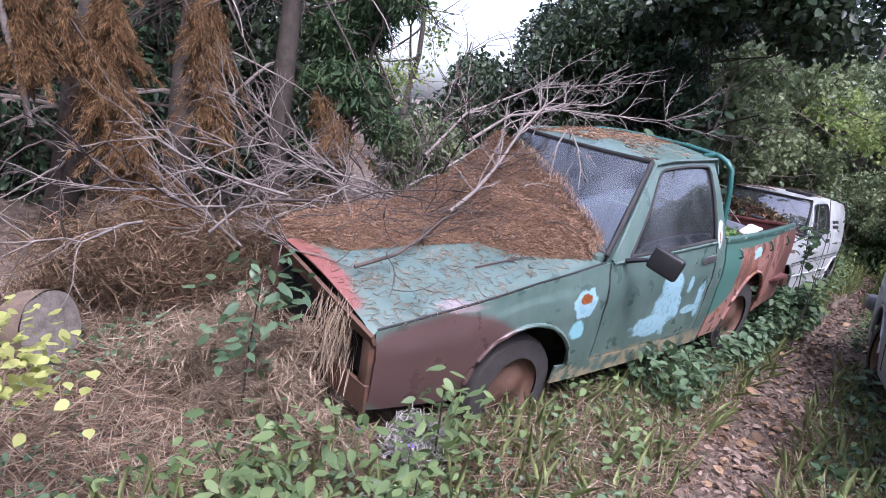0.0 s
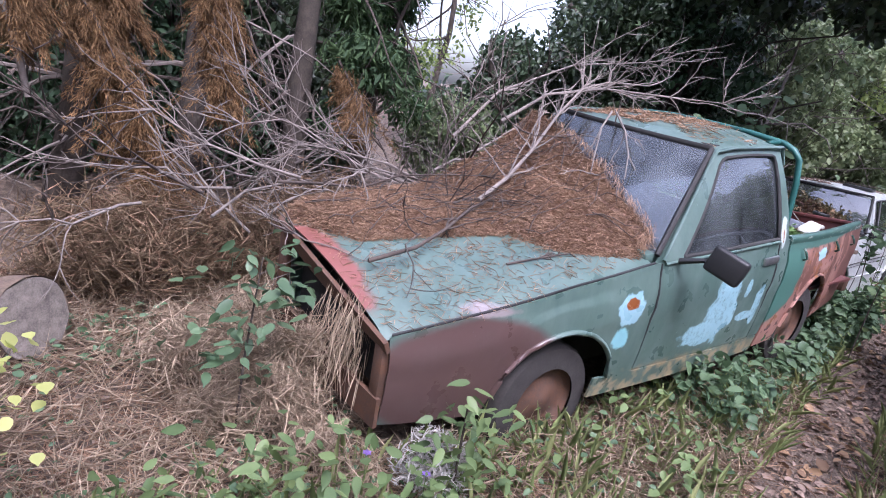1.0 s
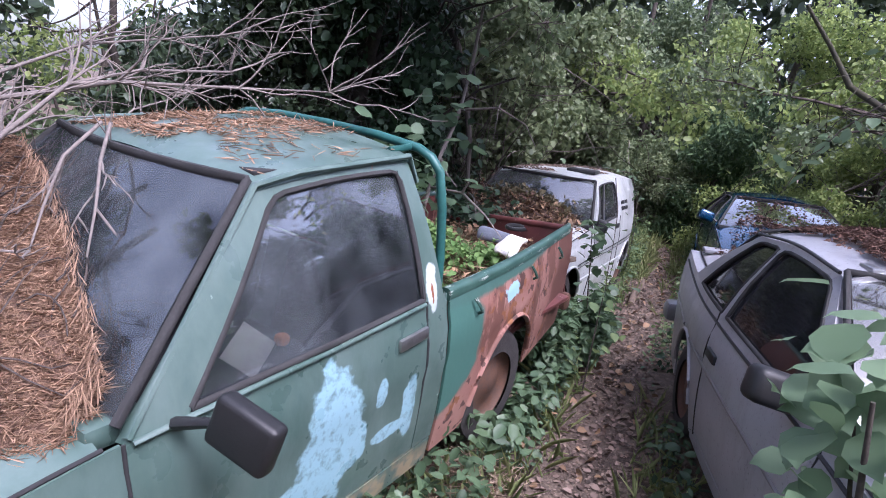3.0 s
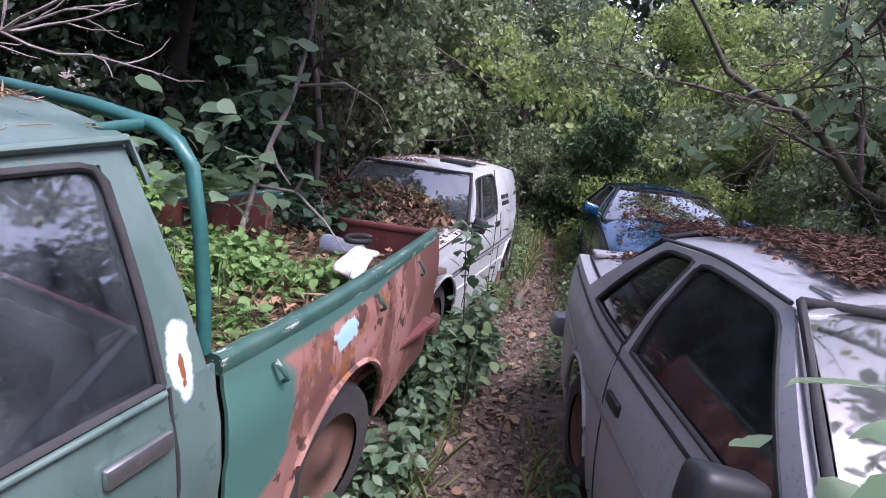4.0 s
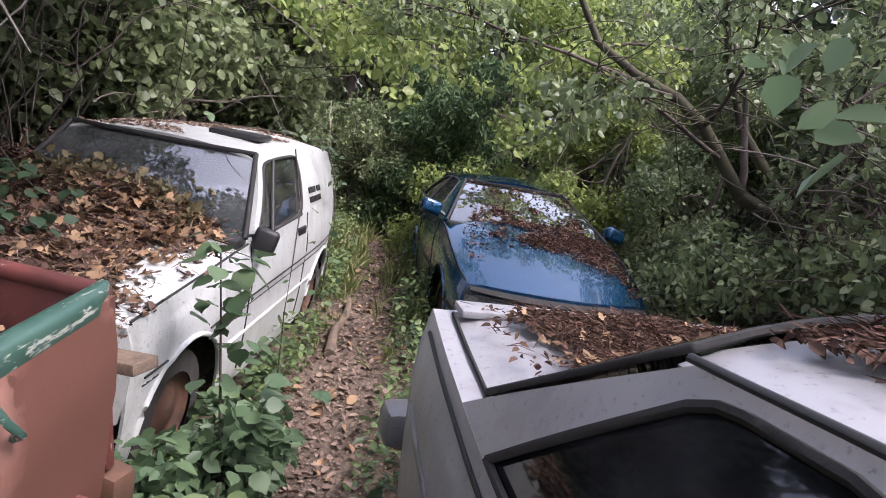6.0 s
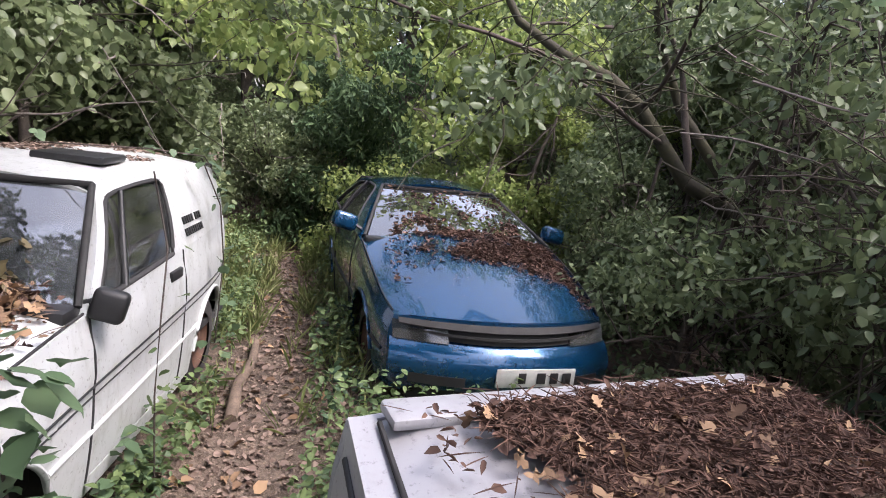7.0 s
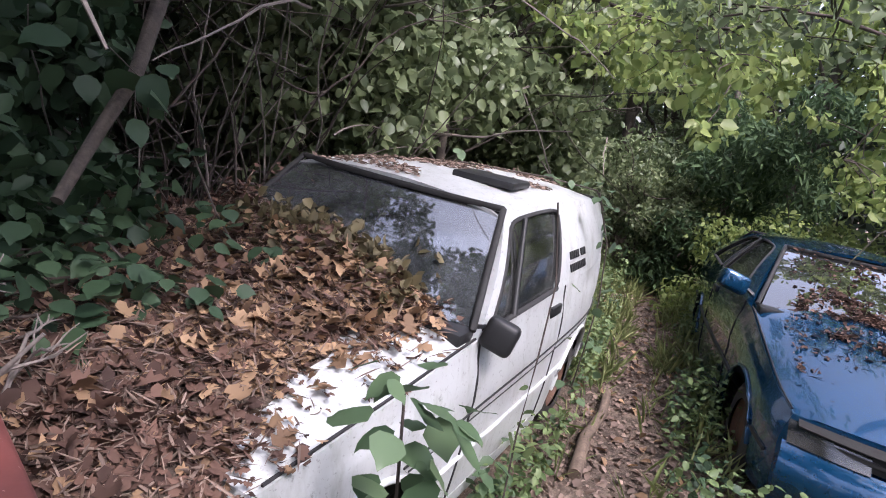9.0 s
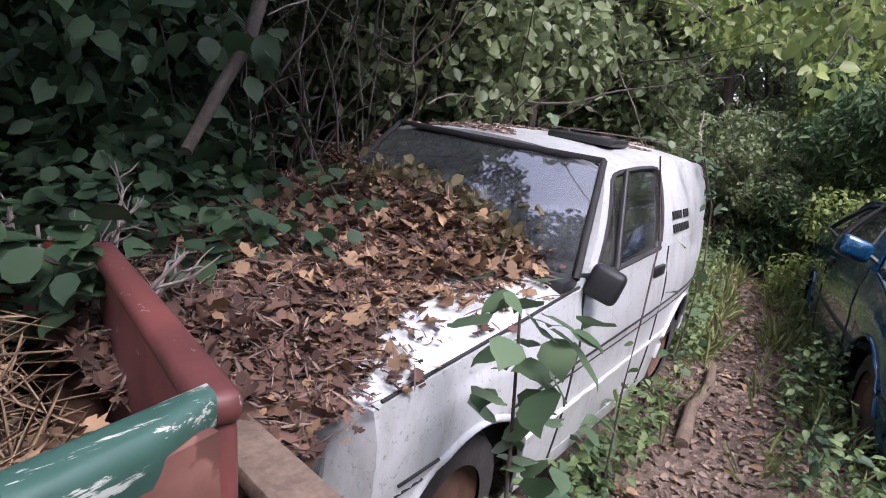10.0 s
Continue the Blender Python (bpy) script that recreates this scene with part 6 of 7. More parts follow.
def needle_heap():
    """Drift of needles over the pickup's hood and the far part of its windshield."""
    Wp = curve_fn([(-0.10, 0.55), (0.05, 0.60), (0.6, 0.715), (1.35, 0.785), (1.9, 0.80)])
    shp = curve_fn([(-0.10, 0.655), (0.02, 0.69), (0.4, 0.765), (1.0, 0.865), (1.34, 0.92)])
    edge = [(-0.08, 0.50), (0.02, 0.25), (0.12, 0.10), (0.5, -0.02), (0.82, -0.16), (0.93, -0.42), (1.08, -0.55), (1.25, -0.66), (1.36, -0.64), (1.43, -0.42), (1.52, -0.18), (1.64, 0.28), (1.70, 0.55)]

    def surf(x, y):
        if x < 1.30:
            v = y / (Wp(x) * 0.95)
            return shp(x) + 0.045 * (1 - v * v) + 0.006 + settle_z(x, y)
        hood = shp(1.3) + 0.05
        ws = 0.95 + (x - 1.345) / 0.485 * 0.515 + 0.05
        return max(hood, ws) if x > 1.34 else hood

    def depth(x, y):
        d = y - interp(x, edge)
        if d <= 0:
            return -0.02
        h = 0.055 * min(1, d / 0.16) + 0.10 * math.exp(-((x - 1.22) / 0.20) ** 2) * min(1, d / 0.35)
        return h + 0.02 * noise.noise((x * 6, y * 6, 0)) + 0.010 * noise.noise((x * 19, y * 19, 2))

    xs, ys = lin(-0.07, 1.69, 62), lin(-0.70, 0.70, 50)
    idx, v, f = {}, [], []
    for i, x in enumerate(xs):
        for j, y in enumerate(ys):
            if abs(y) < Wp(x) * 0.97 and y > interp(x, edge) - 0.03:
                idx[i, j] = len(v)
                v.append((x, y, surf(x, y) + depth(x, y)))
    for i in range(len(xs) - 1):
        for j in range(len(ys) - 1):
            q = [(i, j), (i + 1, j), (i + 1, j + 1), (i, j + 1)]
            if all(k in idx for k in q):
                f.append(tuple(idx[k] for k in q))
    root = thing("needle_drift", PK, "deep drift of dry conifer needles on hood and windshield", "needles")
    mesh_object("drift", v, f, M["needle_bed"], root, "", True, 80)
    C = []
    while len(C) < 42000:
        x, y = RNG.uniform(-0.06, 1.69), RNG.uniform(-0.68, 0.70)
        if abs(y) > Wp(x) * 0.97:
            continue
        d = y - interp(x, edge)
        if d < -0.02 and (x > 1.3 or RNG.random() > 0.06 * (1 + noise.noise((x * 5, y * 5, 1)))):
            continue
        C.append((x, y, surf(x, y) + max(0, depth(x, y)) + 0.004))
    tagged(needles("loose_needles", C, 0.068, 0.0026, M["needle"], 0.3, root), kind="stuff")
    # thin dark twigs fallen on the drift
    tw = []
    while len(tw) < 110:
        x, y = RNG.uniform(0.0, 1.7), RNG.uniform(-0.5, 0.62)
        if abs(y) < Wp(x) * 0.9 and y > interp(x, edge) + 0.02:
            a = RNG.uniform(-0.9, 0.9)
            q, px_, py_ = [], x, y
            for k in range(6):
                if abs(py_) > Wp(px_) * 0.95 or not 0.0 < px_ < 1.75:
                    break
                q.append((Vector((px_, py_, surf(px_, py_) + max(0, depth(px_, py_)) + 0.012 + RNG.uniform(0, 0.012))), 0.0035 - 0.0004 * k))
                a += RNG.normal(0, 0.3)
                stp = RNG.uniform(0.03, 0.08)
                px_, py_ = px_ + stp * math.cos(a), py_ + stp * math.sin(a)
            if len(q) > 2:
                tw.append(q)
    for q in tw[:30]:
        tubes("twig", [q], M["dark_twig"], root, "", 5)
    tagged(tubes("fine_twig_rest", tw[30:], M["dark_twig"], root, "", 4), kind="stuff")
    # ragged fringe hanging along the edge on the glass
    C, D = [], []
    for i in range(420):
        x = RNG.uniform(1.28, 1.69)
        y = interp(x, edge) + RNG.normal(0.01, 0.02)
        C.append((x, y, surf(x, y) + 0.05 + RNG.uniform(0, 0.03)))
        D.append((-0.4 + RNG.normal(0, 0.3), -0.5 + RNG.normal(0, 0.3), -0.6))
    tagged(leaf_mesh("fringe", C, D, rand_dirs(420), RNG.uniform(0.03, 0.09, 420), 0.003, M["needle"], root), kind="stuff")
    # scattering on the roof
    C = [(RNG.uniform(1.85, 2.58), RNG.normal(0.15, 0.28), 0) for _ in range(2600)]
    C = [(x, y, interp(x, [(1.84, 1.445), (2.2, 1.485), (2.56, 1.49)]) + 0.055 * (1 - (y / 0.575) ** 2) + 0.01) for x, y, _ in C if -0.52 < y < 0.55 and noise.noise((x * 4, y * 4, 0)) > -0.15]
    tagged(needles("roof_needles", C, 0.07, 0.005, M["needle"], 0.2, root), kind="stuff")


mnb = Mat("packed_needles", 0.95)
colr = mnb.mix(mnb.ramp(mnb.noise(30, 6, 0.7), 0.3, 0.7), (0.090, 0.052, 0.036), (0.24, 0.138, 0.088))
mnb.color(mnb.mix(mnb.ramp(mnb.noise(110, 4, 0.7, (0.4, 1, 1)), 0.5, 0.7), colr, (0.34, 0.215, 0.145)))
mnb.bump(mnb.noise(90, 6, 0.7), 0.9, 0.02)
M["needle_bed"] = mnb.m
needle_heap()


# brushwood heaped on the far side of the pickup
def fallen_branch(name, pts, r0, r1, label, mat="grey_twig", twigs=10, reach=0.5, m=PK, seed=1, up=0.3):
    rng = np.random.default_rng(seed)
    root = thing(name, m, label, "branch")
    n = len(pts)
    main = [(Vector(p), r0 + (r1 - r0) * i / (n - 1)) for i, p in enumerate(pts)]
    tubes("stem", [main], M[mat], root, "", 7)
    tw = []
    for i in range(twigs):
        k = int(rng.integers(1, n))
        d = (Vector(pts[k]) - Vector(pts[k - 1])).normalized() + Vector(rng.normal(0, 0.55, 3)) + Vector((0, 0, up * rng.random()))
        q = wander(pts[k], d, rng.uniform(0.4, 1.0) * reach, r1 * 0.8 + 0.002, 0.0015, 7, 0.3, 0.0, rng)
        tw.append(q)
        for _ in range(3):
            p, _r = q[int(rng.integers(2, 7))]
            tw.append(wander(p, d + Vector(rng.normal(0, 0.5, 3)), rng.uniform(0.15, 0.4) * reach, 0.003, 0.001, 4, 0.35, 0, rng))
    for q in tw[:12]:
        tubes("twig", [q], M[mat], root, "", 5)
    if tw[12:]:
        tagged(tubes("fine_twig_rest", tw[12:], M[mat], root, "", 4), kind="stuff")
    return root


fallen_branch("fallen_branch", [(0.80, 0.06, 1.0), (1.05, 0.14, 1.10), (1.3, 0.24, 1.24), (1.55, 0.33, 1.45), (1.8, 0.40, 1.62), (2.1, 0.45, 1.68), (2.5, 0.42, 1.70)], 0.013, 0.005, "pale broken branch leaning over hood and roof", "grey_twig", 22, 0.55, PK, 21, 0.15)
fallen_branch("fallen_branch", [(1.3, 0.55, 1.35), (1.6, 0.5, 1.55), (1.95, 0.35, 1.64), (2.3, 0.1, 1.66), (2.6, -0.1, 1.68)], 0.012, 0.003, "dry grey branch lying across the cab roof", "grey_twig", 18, 0.55, PK, 22, 0.05)
fallen_branch("fallen_branch", [(1.1, 0.75, 1.2), (1.5, 0.85, 1.5), (2.0, 0.7, 1.75), (2.5, 0.5, 1.85)], 0.012, 0.003, "dry grey branch lying across the cab roof", "grey_twig", 18, 0.6, PK, 23, 0.1)
fallen_branch("fallen_branch", [(0.02, -0.18, 0.81), (0.25, -0.20, 0.865), (0.5, -0.08, 0.90), (0.75, 0.05, 0.96), (0.95, 0.10, 1.0)], 0.011, 0.006, "dark crooked stick lying on the hood", "dark_twig", 3, 0.25, PK, 24, 0.1)
fallen_branch("fallen_branch", [(0.62, -0.42, 0.84), (0.8, -0.46, 0.875), (0.95, -0.5, 0.90)], 0.006, 0.003, "thin dark twig lying on the hood", "dark_twig", 5, 0.15, PK, 25, 0.05)
fallen_branch("fallen_branch", [(1.76, 0.10, 1.53), (1.60, 0.02, 1.44), (1.50, -0.06, 1.31), (1.43, -0.12, 1.20)], 0.007, 0.003, "pale twig hanging over the windshield", "grey_twig", 4, 0.3, PK, 26, -0.3)
fallen_branch("fallen_branch", [(1.78, 0.08, 1.53), (1.64, -0.12, 1.45), (1.56, -0.24, 1.34), (1.50, -0.30, 1.22)], 0.007, 0.003, "pale twig hanging over the windshield", "grey_twig", 3, 0.3, PK, 27, -0.3)
rb = np.random.default_rng(31)
for i in range(38):
    x0 = rb.uniform(-0.6, 1.9)
    p = Vector((x0, rb.uniform(0.7, 1.5), rb.uniform(0.45, 1.0)))
    d = Vector((rb.uniform(-1, 1), rb.uniform(-0.5, 0.4), rb.uniform(-0.05, 0.38))).normalized()
    ln = rb.uniform(0.7, 1.5)
    pts = [tuple(p + d * ln * t + Vector(rb.normal(0, 0.03, 3))) for t in lin(0, 1, 5)]
    fallen_branch("brushwood", pts, 0.010, 0.003, "dry grey brushwood heaped beside the pickup", "grey_twig" if i % 3 else "dark_twig", 9, 0.6, PK, 40 + i, 0.3)
# dead bracken and straw mound under the brushwood and behind the stump
cl = [(x, y, 0.1 + 0.25 * rb.random(), rb.uniform(0.25, 0.45)) for x, y in zip(rb.uniform(-0.95, 1.9, 24), rb.uniform(2.1, 2.9, 24))]
C = cloud(24000, cl, (1, 1, 0.9), RNG, 0.2)
tagged(needles("bracken_mound", C, 0.20, 0.0040, M["bracken"], 0.8), "tangled mound of dead bracken and straw", "dead bracken", "", "stuff")
C = cloud(9000, cl, (1, 1, 1.1), RNG, 0.2)
tagged(needles("needle_mound", C, 0.14, 0.0040, M["needle"], 0.8), "brown dead needles hanging in the brushwood", "needles", "", "stuff")


# leaves heaped on the van
def leaf_heap():
    root = thing("leaf_heap", VAN_M, "heap of tan dead leaves on the van hood", "dead leaves")
    shv = curve_fn([(0.0, 0.715), (0.25, 0.765), (0.7, 0.825), (1.11, 0.875)])
    edge = [(0.0, -0.60), (0.25, -0.50), (0.5, -0.40), (0.75, -0.38), (0.95, -0.48), (1.10, -0.50), (1.16, -0.10), (1.21, 0.40), (1.28, 0.75), (1.45, 0.80)]

    def top(x, y):
        d = y - interp(x, edge)
        base = shv(min(x, 1.08)) + 0.05 * (1 - (y / 0.7) ** 2) if y < 0.6 else shv(min(x, 1.08))
        if x > 1.1 and y < 0.72:
            base = max(base, 0.90 + (x - 1.1) / 0.36 * 0.37)
        h = 0.05 * min(1, max(0, d) / 0.15) + 0.10 * math.exp(-((x - 1.02) / 0.15) ** 2) * min(1, max(0, d) / 0.35) * (1 if y < 0.3 else 0.5)
        return base + h + 0.02 * noise.noise((x * 7, y * 7, 3)) - 0.10 * max(0, y - 0.65)

    xs, ys = lin(-0.25, 1.45, 44), lin(-0.66, 1.3, 46)
    idx, v, f = {}, [], []
    for i, x in enumerate(xs):
        for j, y in enumerate(ys):
            if y > interp(x, edge) - 0.02:
                idx[i, j] = len(v)
                v.append((x, y, top(x, y) if y < 1.2 else 0.0))
    for i in range(len(xs) - 1):
        for j in range(len(ys) - 1):
            q = [(i, j), (i + 1, j), (i + 1, j + 1), (i, j + 1)]
            if all(k in idx for k in q):
                f.append(tuple(idx[k] for k in q))
    mesh_object("leaf_bank", v, f, M["ground"], root, "", True, 80)
    C = []
    while len(C) < 15500:
        x, y = RNG.uniform(-0.25, 1.42), RNG.uniform(-0.64, 1.2)
        d = y - interp(x, edge)
        if d < 0 and RNG.random() > 0.30 * math.exp(d / 0.12):
            continue
        C.append((x, y, top(x, y) + RNG.uniform(0.0, 0.025)))
    n = len(C)
    D = RNG.normal(0, 1, (n, 3)); D[:, 2] *= 0.45
    L = 0.022 + 0.055 * RNG.random(n) ** 1.8
    C = np.array(C)
    # dark old-leaf colour prevails at the far side and front, painting the shade there
    fresh = RNG.random(n) < np.clip(0.62 - 0.70 * (C[:, 1] + 0.2), 0.08, 0.65) * np.clip((C[:, 0] - 0.05) / 0.45, 0.12, 1)
    tagged(lobed_leaves("leaves", C[fresh], L[fresh] * 1.05, M["dead_leaf"], root), kind="stuff")
    tagged(lobed_leaves("shaded_old_leaves", C[~fresh], L[~fresh] * 0.9, M["boot_litter"], root), kind="stuff")
    C = [tuple(k) for k in C]
    C = [c for c in C if RNG.random() < 0.5]
    tagged(needles("chaff", [(c[0], c[1], c[2] + 0.01) for c in C], 0.07, 0.006, M["litter"], 0.5, root), kind="stuff")
    # wilting plants in the scuttle
    C = [(RNG.normal(1.05, 0.08), RNG.uniform(-0.42, 0.45), 0) for _ in range(600)]
    C = [(x, y, top(x, y) + abs(RNG.normal(0.02, 0.03))) for x, y, _ in C]
    D = rand_dirs(len(C), RNG, 0.3)
    tagged(leaf_mesh("scuttle_weed", C, D, rand_dirs(len(C), RNG, 1), RNG.uniform(0.03, 0.06, len(C)), RNG.uniform(0.02, 0.045, len(C)), M["wilting"], root), kind="stuff")
    # roof litter
    C = [(RNG.uniform(1.5, 2.95), RNG.uniform(-0.42, 0.47), 0) for _ in range(2200)]
    C = [(x, y, interp(x, [(1.47, 1.255), (1.9, 1.285), (2.83, 1.285), (3.0, 1.26)]) + 0.045 * (1 - (y / 0.505) ** 2) + 0.006) for x, y, _ in C if noise.noise((x * 3, y * 5, 6)) + 0.9 * y + 0.25 * (x - 2) > 0.0]
    n = len(C)
    D = RNG.normal(0, 1, (n, 3)); D[:, 2] *= 0.1
    tagged(leaf_mesh("roof_litter", C, D, rand_dirs(n, RNG, 2.5), RNG.uniform(0.015, 0.05, n), RNG.uniform(0.01, 0.025, n), M["litter"], root), kind="stuff")


M["wilting"] = leaf_mat("wilting_leaf", (0.060, 0.052, 0.026), (0.20, 0.165, 0.085), 0.6, 0.3)
leaf_heap()


def litter_on(name, m, zfn, region, n, dens, label, leaf=0.05, mat="litter", needle_n=0):
    root = thing(name, m, label, "leaf litter")
    C = []
    tries = 0
    while len(C) < n and tries < n * 30:
        tries += 1
        x, y = RNG.uniform(region[0], region[1]), RNG.uniform(region[2], region[3])
        if RNG.random() < dens(x, y):
            C.append((x, y, zfn(x, y) + RNG.uniform(0.006, 0.016)))
    k = len(C)
    D = RNG.normal(0, 1, (k, 3)); D[:, 2] *= 0.18
    L = leaf * RNG.uniform(0.4, 1.2, k)
    tagged(leaf_mesh("leaves", C, D, rand_dirs(k, RNG, 2.0), L, L * RNG.uniform(0.35, 0.8, k), M[mat], root, "", 0.2, 0.25), kind="stuff")
    if needle_n:
        pick = [C[i] for i in RNG.integers(0, k, needle_n)]
        tagged(needles("stalks", [(a + RNG.normal(0, 0.03), b + RNG.normal(0, 0.03), c + 0.008) for a, b, c in pick], 0.07, 0.004, M[mat], 0.25, root), kind="stuff")
    return root


cs = coupe_car["sh"]
litter_on("boot_litter", COUPE_M, lambda x, y: cs(x) + 0.034 + 0.03 * (1 - (y / 0.72) ** 2) + 0.02 * max(0, 0.4 - abs(y + 0.1)), (3.56, 4.09, -0.62, 0.54), 9000, lambda x, y: (0.95 if noise.noise((x * 5 + 2, y * 5, 4)) > -0.30 else 0.12) if y < 0.34 + 0.10 * noise.noise((x * 4, y * 4, 0)) and x < 4.05 else 0.03, "brown needle and leaf litter on the coupe boot", 0.030, "boot_litter", 4200)
bl = thing("fallen_leaf_scatter", COUPE_M, "curled tan leaves lying on the coupe boot", "dead leaves")
C = [(RNG.uniform(3.6, 4.05), RNG.uniform(-0.55, 0.42)) for _ in range(110)]
C = np.array([(x, y, cs(x) + 0.055 + 0.03 * (1 - (y / 0.72) ** 2)) for x, y in C])
tagged(lobed_leaves("leaves", C, RNG.uniform(0.025, 0.055, 110), M["dead_leaf"], bl), kind="stuff")
cz = coupe_car["ze"]
litter_on("roof_litter", COUPE_M, lambda x, y: cz(x) + 0.022 + 0.075 * (1 - (y / 0.6) ** 2), (2.1, 3.0, -0.58, 0.5), 11000, lambda x, y: 0.9 if y < 0.40 + 0.14 * noise.noise((x * 3, y * 3, 5)) else 0.05, "brown needle and leaf litter on the coupe roof", 0.028, "boot_litter", 3000)
bs = blue_car["sh"]
bW = blue_car["W"]
litter_on("hood_litter", BLUE_M, lambda x, y: bs(x) + 0.10 * min(1.0, 0.15 + 0.85 * (x - 0.165) / 0.57) * (1 - (y / (bW(x) * 0.95)) ** 2) + 0.004, (0.25, 1.12, -0.66, 0.62), 6500, lambda x, y: min(1, max(0.02, 0.22 + 0.9 * noise.noise((x * 3.5, y * 3.5, 7)) + 0.8 * (x - 0.75) - 0.75 * y)), "brown leaf litter on the blue hood", 0.038, "boot_litter", 2200)


def screen_z(x, y):
    return 0.945 + (x - 1.15 + 0.13 * (1 - (y / 0.7) ** 2)) / 0.78 * 0.36


litter_on("windshield_litter", BLUE_M, screen_z, (1.08, 1.85, -0.52, 0.52), 1100, lambda x, y: min(1, max(0.03, 0.25 + 0.9 * noise.noise((x * 5, y * 5, 2)) - 0.9 * (x - 1.15))), "brown leaf litter on the windshield", 0.038, "boot_litter")


# ---- in the pickup bed ----
herb = thing("bed_weeds", PK, "fresh green weeds growing in the pickup bed", "weeds")
C = cloud(15000, [(RNG.uniform(2.95, 4.0), RNG.uniform(-0.32, 0.58), RNG.uniform(0.62, 0.82), RNG.uniform(0.10, 0.18)) for _ in range(34)] + [(RNG.uniform(2.9, 3.3), RNG.uniform(-0.4, -0.1), 0.66, 0.12) for _ in range(6)] + [(RNG.uniform(2.9, 4.3), RNG.uniform(0.55, 0.8), RNG.uniform(0.8, 1.05), RNG.uniform(0.10, 0.18)) for _ in range(22)] + [(RNG.uniform(3.3, 4.6), RNG.uniform(0.85, 1.5), RNG.uniform(0.5, 0.9), RNG.uniform(0.15, 0.22)) for _ in range(26)], (1, 1, 0.8), RNG, 0.4)
D = rand_dirs(len(C), RNG); D[:, 2] = RNG.normal(-0.1, 0.3, len(C))
L = RNG.uniform(0.028, 0.062, len(C))
tagged(leaf_mesh("leaves", C, D, rand_dirs(len(C), RNG, 2.5), L, L * 0.8, M["bed_leaf"], herb, "", 0.12, 0.25), kind="stuff")
tagged(tubes("stalks", [wander((x, y, 0.48), (RNG.normal(0, 0.2), RNG.normal(0, 0.2), 1), 0.4, 0.005, 0.002, 5, 0.2) for x, y in zip(RNG.uniform(3.2, 4.0, 60), RNG.uniform(-0.45, 0.6, 60))], M["nettle"], herb, "", 4), kind="stuff")
st = thing("bed_straw", PK, "dry straw and dead stems filling the bed", "straw")
C = np.c_[RNG.uniform(2.8, 4.50, 6500), RNG.uniform(-0.46, 0.5, 6500), RNG.uniform(0.55, 0.74, 6500)]
tagged(needles("dry_stem_rest", C, 0.20, 0.004, M["bracken"], 0.4, st), kind="stuff")
C = np.c_[RNG.uniform(3.4, 4.5, 420), RNG.uniform(-0.45, 0.5, 420), RNG.uniform(0.66, 0.75, 420)]
tagged(lobed_leaves("leaves", C, RNG.uniform(0.04, 0.085, 420), M["dead_leaf"], st), kind="stuff")
xs, ys = lin(2.75, 4.48, 24), lin(-0.5, 0.52, 18)
v = [(x, y, 0.62 + 0.05 * noise.noise((x * 4, y * 4, 1))) for x in xs for y in ys]
mesh_object("litter_bed", v, [(i * 19 + j, (i + 1) * 19 + j, (i + 1) * 19 + j + 1, i * 19 + j + 1) for i in range(24) for j in range(18)], M["ground"], st)
# plastic rubbish in the bed
bag = box_bm(0.29, 0.13, 0.04, 0.022, None, 3)
bmesh.ops.subdivide_edges(bag, edges=bag.edges[:], cuts=5, use_grid_fill=True)
for vv in bag.verts:
    vv.co += Vector((noise.noise(vv.co * 9), noise.noise(vv.co * 9 + Vector((3, 0, 0))), noise.noise(vv.co * 7 + Vector((0, 5, 0))))) * 0.035 + Vector((0, 0, 0.012 * noise.noise(vv.co * 30)))
bo = thing("plastic_bag", PK @ pose(3.92, -0.40, 0.85, 8, -8, 8), "crumpled cream plastic bag in the pickup bed", "plastic bag")
part("bag", bag, M["cream"], bo, "", 80)
hs = thing("rubber_hose", PK, "short loop of black rubber hose", "hose")
tubes("hose", [[((3.80 + 0.10 * math.cos(a), -0.48 + 0.05 * math.sin(a), 0.985 + 0.03 * math.sin(a * 0.5)), 0.012) for a in lin(0.2, 4.6, 12)]], M["black"], hs)
bb = box_bm(0.08, 0.26, 0.10, 0.035, None, 3)
for vv in bb.verts:
    vv.co += Vector((noise.noise(vv.co * 11), noise.noise(vv.co * 11 + Vector((3, 0, 0))), noise.noise(vv.co * 9))) * 0.02
b2 = thing("plastic_sack", PK @ pose(4.26, -0.10, 0.78, 0, 20, 10), "grey-blue plastic sack by the tailgate", "plastic sack")
part("sack", bb, M["bluebag"], b2, "", 80)
tw0 = thing("old_tyre", PK @ pose(3.12, 0.22, 0.79, 55, 0, 40), "worn black tyre lying in the bed", "tyre")
hub = wheel(tw0, 0, 0.0001, 0, 0.22, 0.14)


